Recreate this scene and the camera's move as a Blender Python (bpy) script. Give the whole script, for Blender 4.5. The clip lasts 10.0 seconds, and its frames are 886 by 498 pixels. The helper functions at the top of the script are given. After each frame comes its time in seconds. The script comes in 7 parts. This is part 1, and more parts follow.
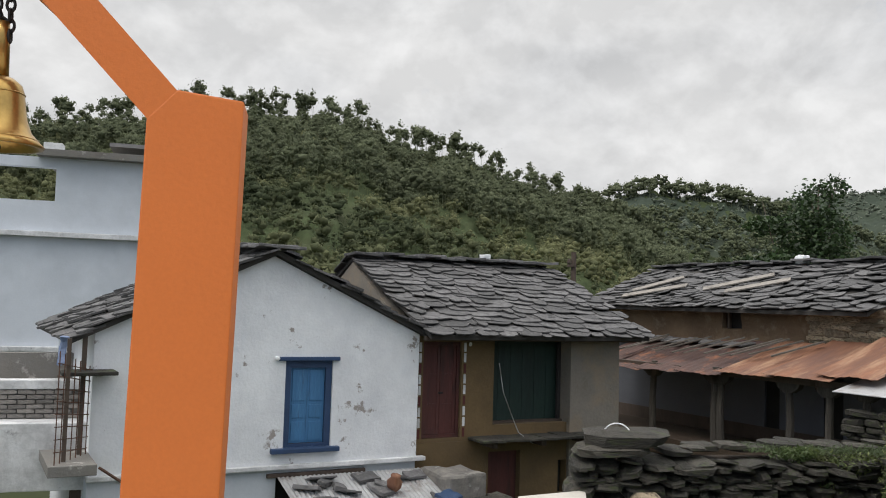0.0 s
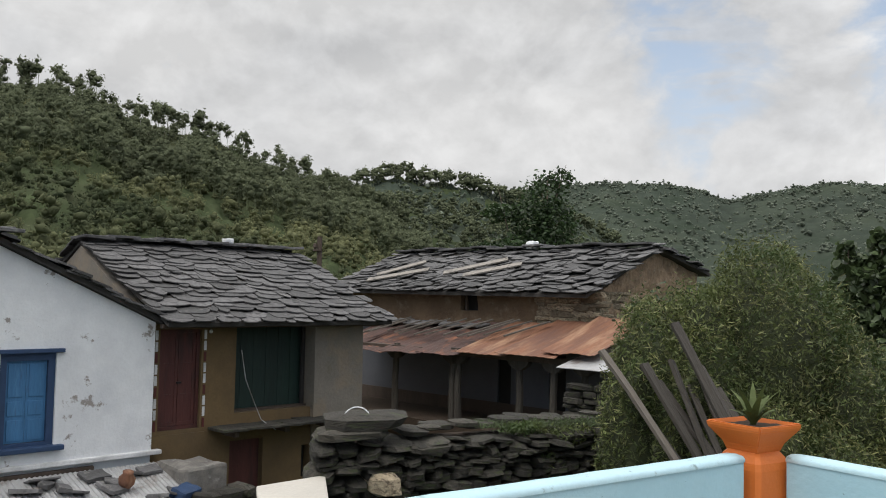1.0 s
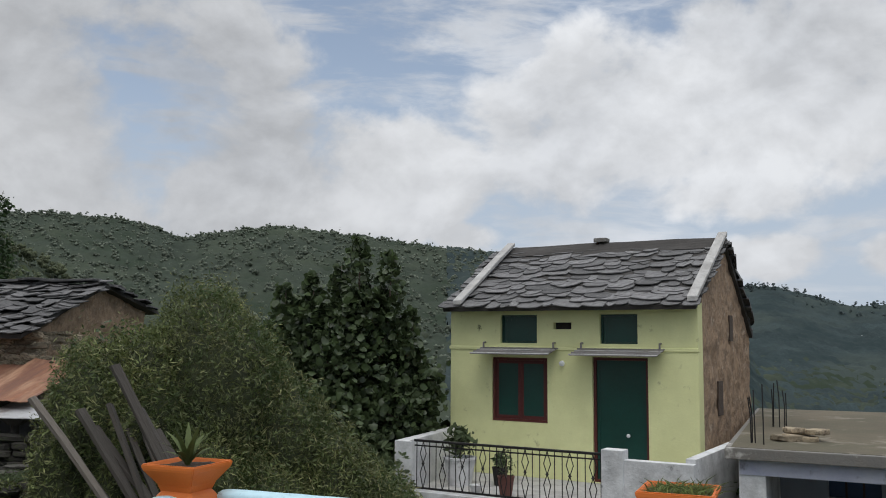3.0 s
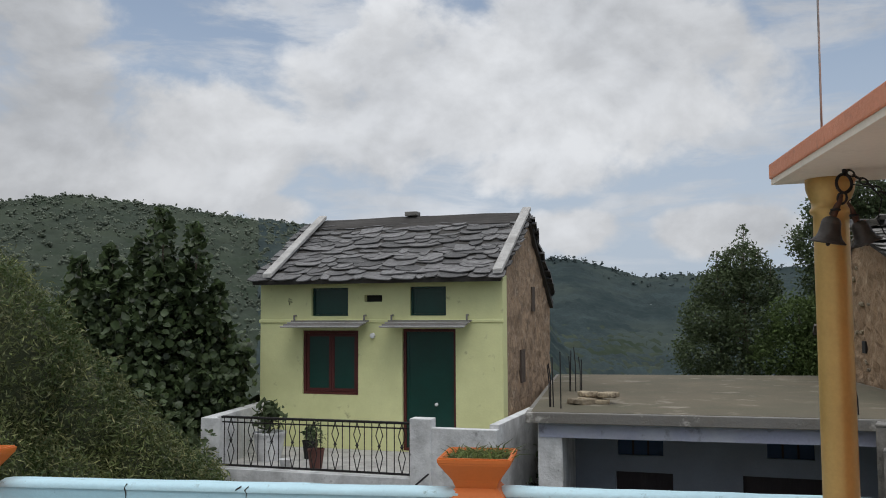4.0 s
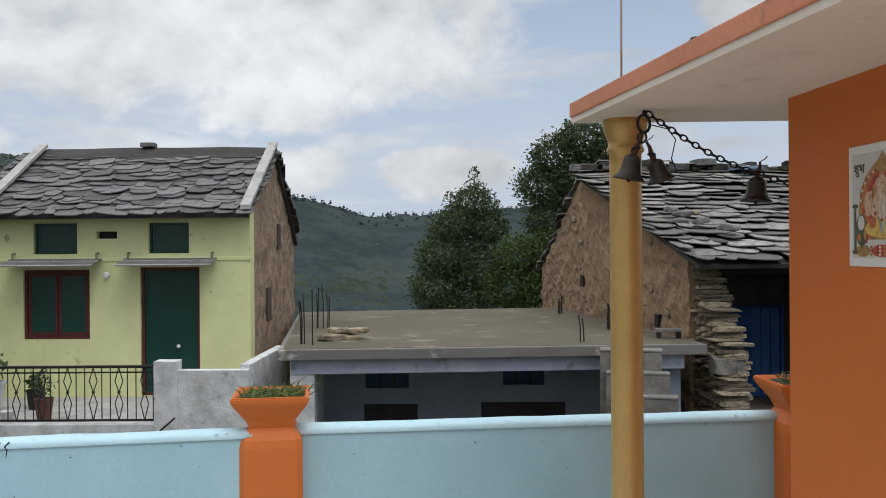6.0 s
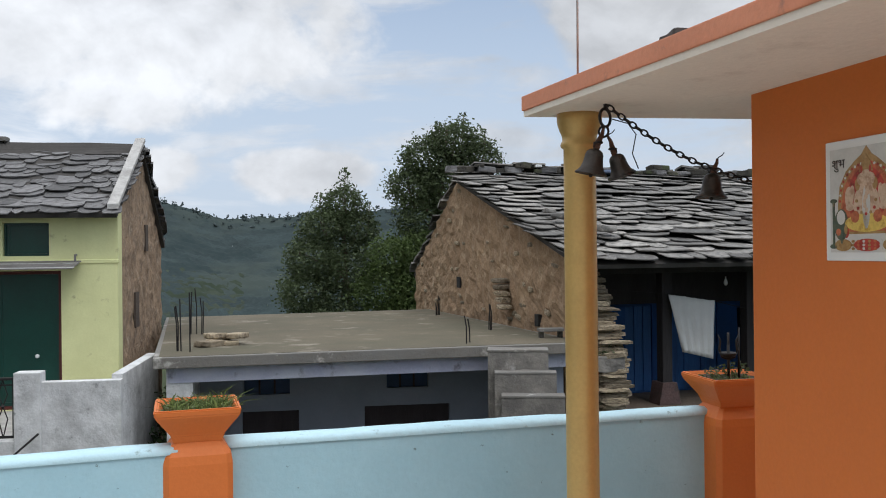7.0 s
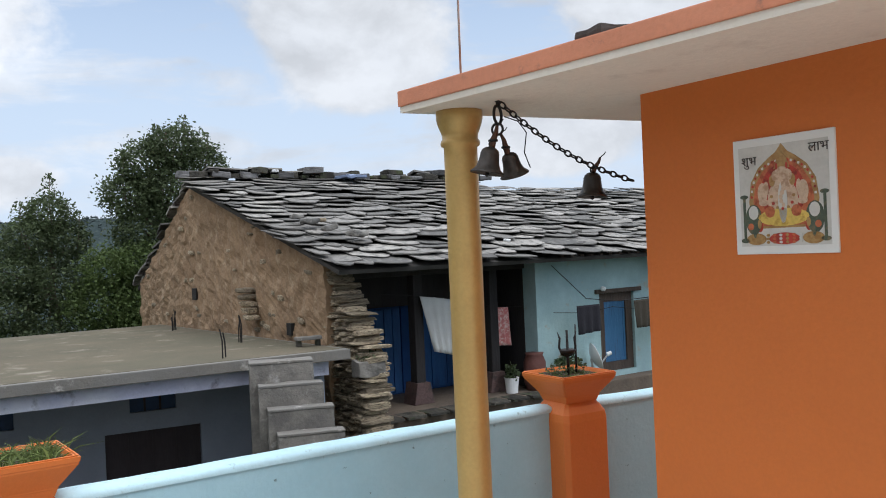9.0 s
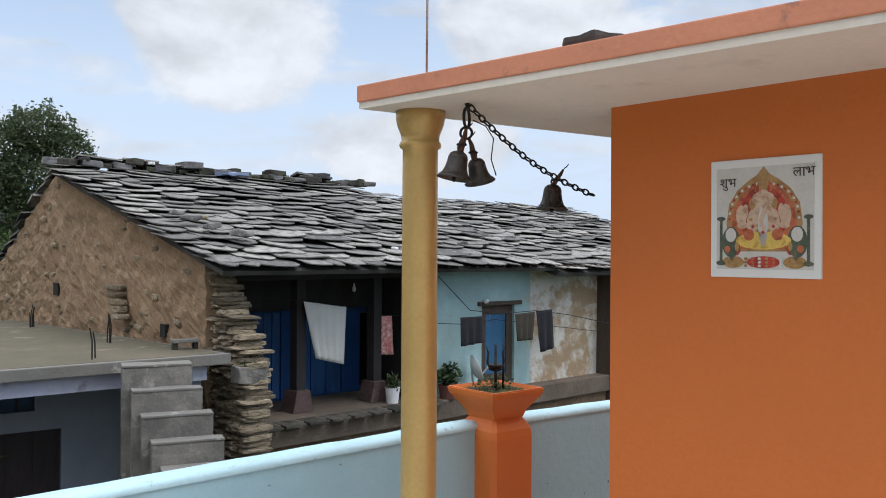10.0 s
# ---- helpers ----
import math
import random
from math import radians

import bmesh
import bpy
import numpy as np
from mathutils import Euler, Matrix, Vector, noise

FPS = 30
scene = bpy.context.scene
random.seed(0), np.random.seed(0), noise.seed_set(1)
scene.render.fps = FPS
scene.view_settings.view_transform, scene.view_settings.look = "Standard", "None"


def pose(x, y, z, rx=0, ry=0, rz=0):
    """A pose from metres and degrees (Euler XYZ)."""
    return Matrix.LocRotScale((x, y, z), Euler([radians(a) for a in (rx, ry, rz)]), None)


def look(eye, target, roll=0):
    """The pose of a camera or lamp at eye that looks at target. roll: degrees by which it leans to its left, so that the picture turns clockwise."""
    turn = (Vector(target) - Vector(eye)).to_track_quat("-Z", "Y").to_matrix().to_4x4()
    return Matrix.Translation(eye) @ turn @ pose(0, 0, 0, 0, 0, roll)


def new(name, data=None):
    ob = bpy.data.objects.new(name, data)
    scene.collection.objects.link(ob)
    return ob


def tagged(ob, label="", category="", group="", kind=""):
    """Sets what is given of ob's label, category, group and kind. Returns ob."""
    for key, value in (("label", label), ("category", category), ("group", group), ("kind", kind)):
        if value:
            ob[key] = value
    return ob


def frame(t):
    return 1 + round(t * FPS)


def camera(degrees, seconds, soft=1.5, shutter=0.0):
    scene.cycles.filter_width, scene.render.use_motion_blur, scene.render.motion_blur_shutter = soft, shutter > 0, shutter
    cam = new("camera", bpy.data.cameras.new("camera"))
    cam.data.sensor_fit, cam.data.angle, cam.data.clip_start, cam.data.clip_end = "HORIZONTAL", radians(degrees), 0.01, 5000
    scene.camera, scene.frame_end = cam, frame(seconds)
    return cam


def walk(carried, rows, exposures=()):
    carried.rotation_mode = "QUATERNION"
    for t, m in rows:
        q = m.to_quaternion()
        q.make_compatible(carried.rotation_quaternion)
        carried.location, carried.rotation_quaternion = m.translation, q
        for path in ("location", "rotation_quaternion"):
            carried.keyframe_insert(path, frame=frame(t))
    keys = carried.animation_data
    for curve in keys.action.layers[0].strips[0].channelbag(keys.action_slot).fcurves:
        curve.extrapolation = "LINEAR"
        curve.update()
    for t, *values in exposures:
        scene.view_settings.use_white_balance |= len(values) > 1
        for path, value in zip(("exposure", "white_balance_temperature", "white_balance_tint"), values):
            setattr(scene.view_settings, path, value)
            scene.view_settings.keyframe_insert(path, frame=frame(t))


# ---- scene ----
def cam_pose(x, y, z, yaw, pitch, roll):
    """A camera at x, y, z that turns left by yaw, up by pitch and leans by roll."""
    return pose(x, y, z) @ pose(0, 0, 0, 0, 0, yaw) @ pose(0, 0, 0, 90 + pitch) @ pose(0, 0, 0, 0, 0, -roll)


PATH = [
    (0.0, cam_pose(-0.121, -0.095, 1.600, 81.28, 3.57, -1.77)),
    (0.5, cam_pose(-0.115, -0.031, 1.612, 73.86, 2.60, -1.27)),
    (1.0, cam_pose(-0.140, -0.029, 1.620, 64.89, 2.94, -1.22)),
    (1.5, cam_pose(-0.136, 0.001, 1.622, 54.74, 4.31, -1.32)),
    (2.0, cam_pose(-0.112, -0.020, 1.621, 45.93, 5.34, -1.18)),
    (2.5, cam_pose(-0.076, -0.052, 1.636, 37.78, 5.33, -1.10)),
    (3.0, cam_pose(-0.060, -0.022, 1.653, 30.14, 5.86, -0.43)),
    (3.2, cam_pose(-0.052, -0.019, 1.654, 28.02, 6.10, -0.70)),
    (4.3, cam_pose(-0.008, -0.003, 1.657, 14.03, 3.07, 0.19)),
    (4.5, cam_pose(-0.000, 0.000, 1.658, 12.09, 2.54, -0.03)),
    (5.0, cam_pose(-0.067, 0.001, 1.648, 11.08, 1.90, 0.65)),
    (5.5, cam_pose(-0.183, 0.055, 1.627, 7.20, 0.38, -0.08)),
    (6.0, cam_pose(-0.390, 0.051, 1.633, 0.38, -0.02, 0.43)),
    (6.2, cam_pose(-0.468, 0.093, 1.629, -1.93, -0.17, 0.59)),
    (7.3, cam_pose(-0.898, 0.327, 1.607, -11.24, 0.20, -0.55)),
    (7.5, cam_pose(-0.976, 0.369, 1.603, -13.16, -0.14, -1.58)),
    (8.0, cam_pose(-1.176, 0.460, 1.635, -21.14, -0.05, 0.20)),
    (8.5, cam_pose(-1.295, 0.571, 1.631, -26.21, 0.13, -0.27)),
    (9.0, cam_pose(-1.384, 0.756, 1.632, -27.84, -0.05, 2.48)),
    (9.5, cam_pose(-1.481, 0.925, 1.610, -30.33, -1.60, 0.20)),
    (10.0, cam_pose(-1.582, 1.106, 1.639, -36.52, 0.29, -0.32)),
]
EXPOSURES = [(0.0, -0.1, 6450, 10), (1.0, -0.2, 6450, 10), (2.5, -0.46, 6250, 10), (3.2, -0.62, 6200, 10), (4.5, -0.67, 6200, 10), (5.5, -0.53, 6200, 10), (7.5, -0.22, 6050, 10), (8.5, -0.1, 6000, 10), (10.0, 0.0, 5950, 10)]
cam = camera(53.61, 10.0, soft=1.0)
walk(cam, PATH, EXPOSURES)

# ---------------------------------------------------------------- sky and sun
SUN_EL, SUN_AZ = 58.0, 148.0          # height, and bearing clockwise from +y
world = bpy.data.worlds.new("sky")
scene.world = world
world.use_nodes = True
wt = world.node_tree
wt.nodes.clear()


def wnode(kind, **vals):
    n = wt.nodes.new(kind)
    for k, v in vals.items():
        n.inputs[k].default_value = v
    return n


sky = wnode("ShaderNodeTexSky")
sky.sky_type, sky.sun_disc = "NISHITA", False
sky.sun_elevation, sky.sun_rotation = radians(SUN_EL), radians(SUN_AZ)
coord = wnode("ShaderNodeTexCoord")
sep = wnode("ShaderNodeSeparateXYZ")
wt.links.new(coord.outputs["Generated"], sep.inputs[0])


def wmath(op, a, b=0.0, c=0.0):
    n = wt.nodes.new("ShaderNodeMath")
    n.operation = op
    for k, v in enumerate((a, b, c)):
        if isinstance(v, (int, float)):
            n.inputs[k].default_value = v
        else:
            wt.links.new(v, n.inputs[k])
    return n.outputs[0]


def wramp(src, a, b, lo, hi, smooth=True):
    n = wt.nodes.new("ShaderNodeMapRange")
    n.interpolation_type = "SMOOTHSTEP" if smooth else "LINEAR"
    for k, v in (("From Min", a), ("From Max", b), ("To Min", lo), ("To Max", hi)):
        n.inputs[k].default_value = v
    wt.links.new(src, n.inputs[0])
    return n.outputs[0]


def wnoise(scale, detail, rough, shift=(0, 0, 0), squash=1.0, warp=0.0):
    mp = wt.nodes.new("ShaderNodeMapping")
    mp.inputs["Location"].default_value, mp.inputs["Scale"].default_value = shift, (1, 1, squash)
    wt.links.new(coord.outputs["Generated"], mp.inputs[0])
    n = wnode("ShaderNodeTexNoise", Scale=scale, Detail=detail, Roughness=rough, Distortion=warp)
    wt.links.new(mp.outputs[0], n.inputs["Vector"])
    return n.outputs["Fac"]


# bearing (to the left from +y) and height over the horizon, in degrees
az_ = wmath("MULTIPLY", wmath("ARCTAN2", wmath("MULTIPLY", sep.outputs["X"], -1.0), sep.outputs["Y"]), 57.2958)
el_ = wmath("MULTIPLY", wmath("ARCSINE", sep.outputs["Z"]), 57.2958)
# cumulus heaps: bearing, height, half width, half height, thickness
HEAPS = [(19, 14.5, 9.5, 6.0, 1.0), (9, 16, 10, 6.5, 1.0), (1.5, 14.5, 6.5, 5.0, 0.9), (13, 9.0, 10, 2.4, 0.45),
         (34, 10.5, 7.5, 4.5, 0.95), (41, 9.0, 9.0, 4.2, 0.9), (46, 18, 10, 7, 0.55), (42, 12, 9, 4, 0.6), (9.5, 4.9, 4.0, 1.7, 1.1),
         (0.5, 4.8, 4.2, 1.8, 1.15), (28.4, 6.4, 2.6, 1.4, 0.9), (-22, 14.5, 7.5, 4.8, 0.8), (-34, 7.0, 6.5, 2.4, 1.05), (-45, 15, 9, 6, 0.8)]
heap = wramp(az_, 36, 60, -0.9, 1.0)
# unseen cover overhead, thickened to whiten the ambient light
heap = wmath("MAXIMUM", heap, wramp(el_, 21, 36, -0.9, 0.7))
for a0, e0, wa, we, thick_ in HEAPS:
    da = wmath("MULTIPLY_ADD", az_, 1 / wa, -a0 / wa)
    de = wmath("MULTIPLY_ADD", el_, 1 / we, -e0 / we)
    d2 = wmath("ADD", wmath("MULTIPLY", da, da), wmath("MULTIPLY", de, de))
    heap = wmath("SMOOTH_MAX", heap, wmath("MULTIPLY_ADD", d2, -0.9, thick_), 0.25)
heap = wmath("MAXIMUM", heap, -0.9)
puff = wnoise(7.5, 11.0, 0.56, (3.1, 1.7, 0.4), 1.35, 0.15)
above = wnoise(7.5, 6.0, 0.56, (3.1 - 0.006, 1.7, 0.4 + 0.03), 1.35, 0.15)
dense = wmath("MULTIPLY_ADD", wmath("SUBTRACT", puff, 0.5), 3.6, heap)
mask = wramp(dense, -0.22, 0.50, 0.0, 1.0)
veil = wmath("MULTIPLY", wramp(wnoise(5.0, 7.0, 0.6, (0.7, 2.2, 0.0), 4.5, 0.3), 0.44, 0.66, 0.0, 0.75), wramp(el_, 1, 8, 0.5, 1.0))
mask = wmath("MAXIMUM", mask, veil)
# cloud tone: bright upper rims, grey folds and undersides; brightened around one bearing to suit the exposure
relief = wmath("MULTIPLY", wmath("SUBTRACT", puff, above), 0.9)
folds = wramp(wnoise(4.2, 5.0, 0.5, (1.3, 0.2, 2.0), 1.6), 0.30, 0.64, 0.80, 0.98)
tone = wmath("ADD", folds, wmath("MINIMUM", wmath("MAXIMUM", relief, -0.09), 0.10))
off_ = wmath("MULTIPLY_ADD", az_, 1 / 22.0, -17.0 / 22.0)
glow = wmath("MULTIPLY_ADD", wmath("EXPONENT", wmath("MULTIPLY", wmath("MULTIPLY", off_, off_), -1.0)), 0.31, 0.86)
tone = wmath("MULTIPLY", tone, glow)
tint = wnode("ShaderNodeMix")
tint.data_type = "RGBA"
tint.inputs["A"].default_value, tint.inputs["B"].default_value = (0.90, 0.95, 1.03, 1), (1.0, 0.995, 0.985, 1)
wt.links.new(folds, tint.inputs["Factor"])
strength = wmath("MULTIPLY", tone, wramp(sep.outputs["Z"], 0.38, 0.95, 1.0, 2.9, False))
# hazy blue between the clouds, paler towards the horizon
bg_sky, bg_haze, bg_cloud = wnode("ShaderNodeBackground", Strength=0.15), wnode("ShaderNodeBackground"), wnode("ShaderNodeBackground")
bg_haze.inputs["Color"].default_value = (0.72, 0.81, 0.92, 1)
wt.links.new(sky.outputs[0], bg_sky.inputs["Color"])
wt.links.new(tint.outputs["Result"], bg_cloud.inputs["Color"])
wt.links.new(strength, bg_cloud.inputs["Strength"])
hazed, mixs, wout = wnode("ShaderNodeMixShader"), wnode("ShaderNodeMixShader"), wnode("ShaderNodeOutputWorld")
wt.links.new(wramp(el_, 4, 22, 0.92, 0.42), hazed.inputs[0])
wt.links.new(bg_sky.outputs[0], hazed.inputs[1])
wt.links.new(bg_haze.outputs[0], hazed.inputs[2])
wt.links.new(mask, mixs.inputs[0])
wt.links.new(hazed.outputs[0], mixs.inputs[1])
wt.links.new(bg_cloud.outputs[0], mixs.inputs[2])
wt.links.new(mixs.outputs[0], wout.inputs[0])

sun = new("sun", bpy.data.lights.new("sun", "SUN"))
sun.data.energy, sun.data.angle, sun.data.color = 1.2, radians(25), (1.0, 0.95, 0.88)
sun_dir = Vector((math.sin(radians(SUN_AZ)) * math.cos(radians(SUN_EL)), math.cos(radians(SUN_AZ)) * math.cos(radians(SUN_EL)), math.sin(radians(SUN_EL))))
sun.matrix_world = look(sun_dir * 60, (0, 0, 0))

# ---------------------------------------------------------------- materials


def material(name, color, rough=0.85, var=0.15, scale=2.5, bump=0.25, fine=45.0, metal=0.0, stain=None, stain2=None,
             pieces=0.0, islands=0.0, coat=0.0, streak=False, gloss=0.5, through_=0.0):
    """Paint, stone, wood, leaf: colour with two scales of variation, stains of their own shape, and fine relief.
    stain: (colour, size, cover 0..1). pieces: variation from object to object; islands: from piece to piece of one mesh.
    through_: share of light that shines through thin leaves."""
    m = bpy.data.materials.new(name)
    m.use_nodes = True
    t = m.node_tree
    b = t.nodes["Principled BSDF"]
    b.inputs["Roughness"].default_value, b.inputs["Metallic"].default_value = rough, metal
    b.inputs["Coat Weight"].default_value, b.inputs["Specular IOR Level"].default_value = coat, gloss
    co = t.nodes.new("ShaderNodeTexCoord")
    vec = co.outputs["Object"]
    if streak:
        mp = t.nodes.new("ShaderNodeMapping")
        mp.inputs["Scale"].default_value = (1, 1, 0.16) if streak is True else streak
        t.links.new(vec, mp.inputs[0])
        vec = mp.outputs[0]

    def tex(sc, detail=5.0, r=0.6):
        n = t.nodes.new("ShaderNodeTexNoise")
        n.inputs["Scale"].default_value, n.inputs["Detail"].default_value, n.inputs["Roughness"].default_value = sc, detail, r
        t.links.new(vec, n.inputs["Vector"])
        return n.outputs["Fac"]

    def rng(src, a, bb, lo, hi):
        n = t.nodes.new("ShaderNodeMapRange")
        for k, v in (("From Min", a), ("From Max", bb), ("To Min", lo), ("To Max", hi)):
            n.inputs[k].default_value = v
        t.links.new(src, n.inputs[0])
        return n.outputs[0]

    def mul(a, bb):
        n = t.nodes.new("ShaderNodeMath")
        n.operation = "MULTIPLY"
        t.links.new(a, n.inputs[0])
        t.links.new(bb, n.inputs[1])
        return n.outputs[0]

    val = mul(rng(tex(scale), 0.3, 0.7, 1 - var, 1 + var), rng(tex(fine, 3.0), 0.3, 0.7, 1 - 0.6 * var, 1 + 0.6 * var))
    if pieces:
        oi = t.nodes.new("ShaderNodeObjectInfo")
        val = mul(val, rng(oi.outputs["Random"], 0, 1, 1 - pieces, 1 + pieces))
    if islands:
        ge = t.nodes.new("ShaderNodeNewGeometry")
        val = mul(val, rng(ge.outputs["Random Per Island"], 0, 1, 1 - islands, 1 + islands))
    hsv = t.nodes.new("ShaderNodeHueSaturation")
    hsv.inputs["Color"].default_value = (*color, 1)
    t.links.new(val, hsv.inputs["Value"])
    col = hsv.outputs[0]
    for k, st in enumerate((stain, stain2)):
        if st:
            mx = t.nodes.new("ShaderNodeMix")
            mx.data_type = "RGBA"
            edge = 0.72 - 0.44 * st[2]
            off = t.nodes.new("ShaderNodeVectorMath")
            off.operation, off.inputs[1].default_value = "ADD", (7.3 * (k + 1), 2.1, 4.4 * k)
            t.links.new(vec, off.inputs[0])
            n = t.nodes.new("ShaderNodeTexNoise")
            n.inputs["Scale"].default_value, n.inputs["Detail"].default_value, n.inputs["Roughness"].default_value = st[1], 7.0, 0.65
            t.links.new(off.outputs[0], n.inputs["Vector"])
            soft = st[3] if len(st) > 3 else 0.06
            t.links.new(rng(n.outputs["Fac"], edge - soft, edge + soft, 0, 1), mx.inputs["Factor"])
            t.links.new(col, mx.inputs["A"])
            mx.inputs["B"].default_value = (*st[0], 1)
            col = mx.outputs["Result"]
    t.links.new(col, b.inputs["Base Color"])
    if through_:
        tl, mix = t.nodes.new("ShaderNodeBsdfTranslucent"), t.nodes.new("ShaderNodeMixShader")
        t.links.new(col, tl.inputs["Color"])
        mix.inputs[0].default_value = through_
        t.links.new(b.outputs[0], mix.inputs[1])
        t.links.new(tl.outputs[0], mix.inputs[2])
        t.links.new(mix.outputs[0], t.nodes["Material Output"].inputs["Surface"])
    if bump:
        bp = t.nodes.new("ShaderNodeBump")
        bp.inputs["Strength"].default_value, bp.inputs["Distance"].default_value = bump, 0.03
        n = t.nodes.new("ShaderNodeMath")
        n.operation = "ADD"
        t.links.new(tex(fine * 0.6, 6.0), n.inputs[0])
        t.links.new(tex(scale * 3, 4.0), n.inputs[1])
        t.links.new(n.outputs[0], bp.inputs["Height"])
        t.links.new(bp.outputs[0], b.inputs["Normal"])
    return m


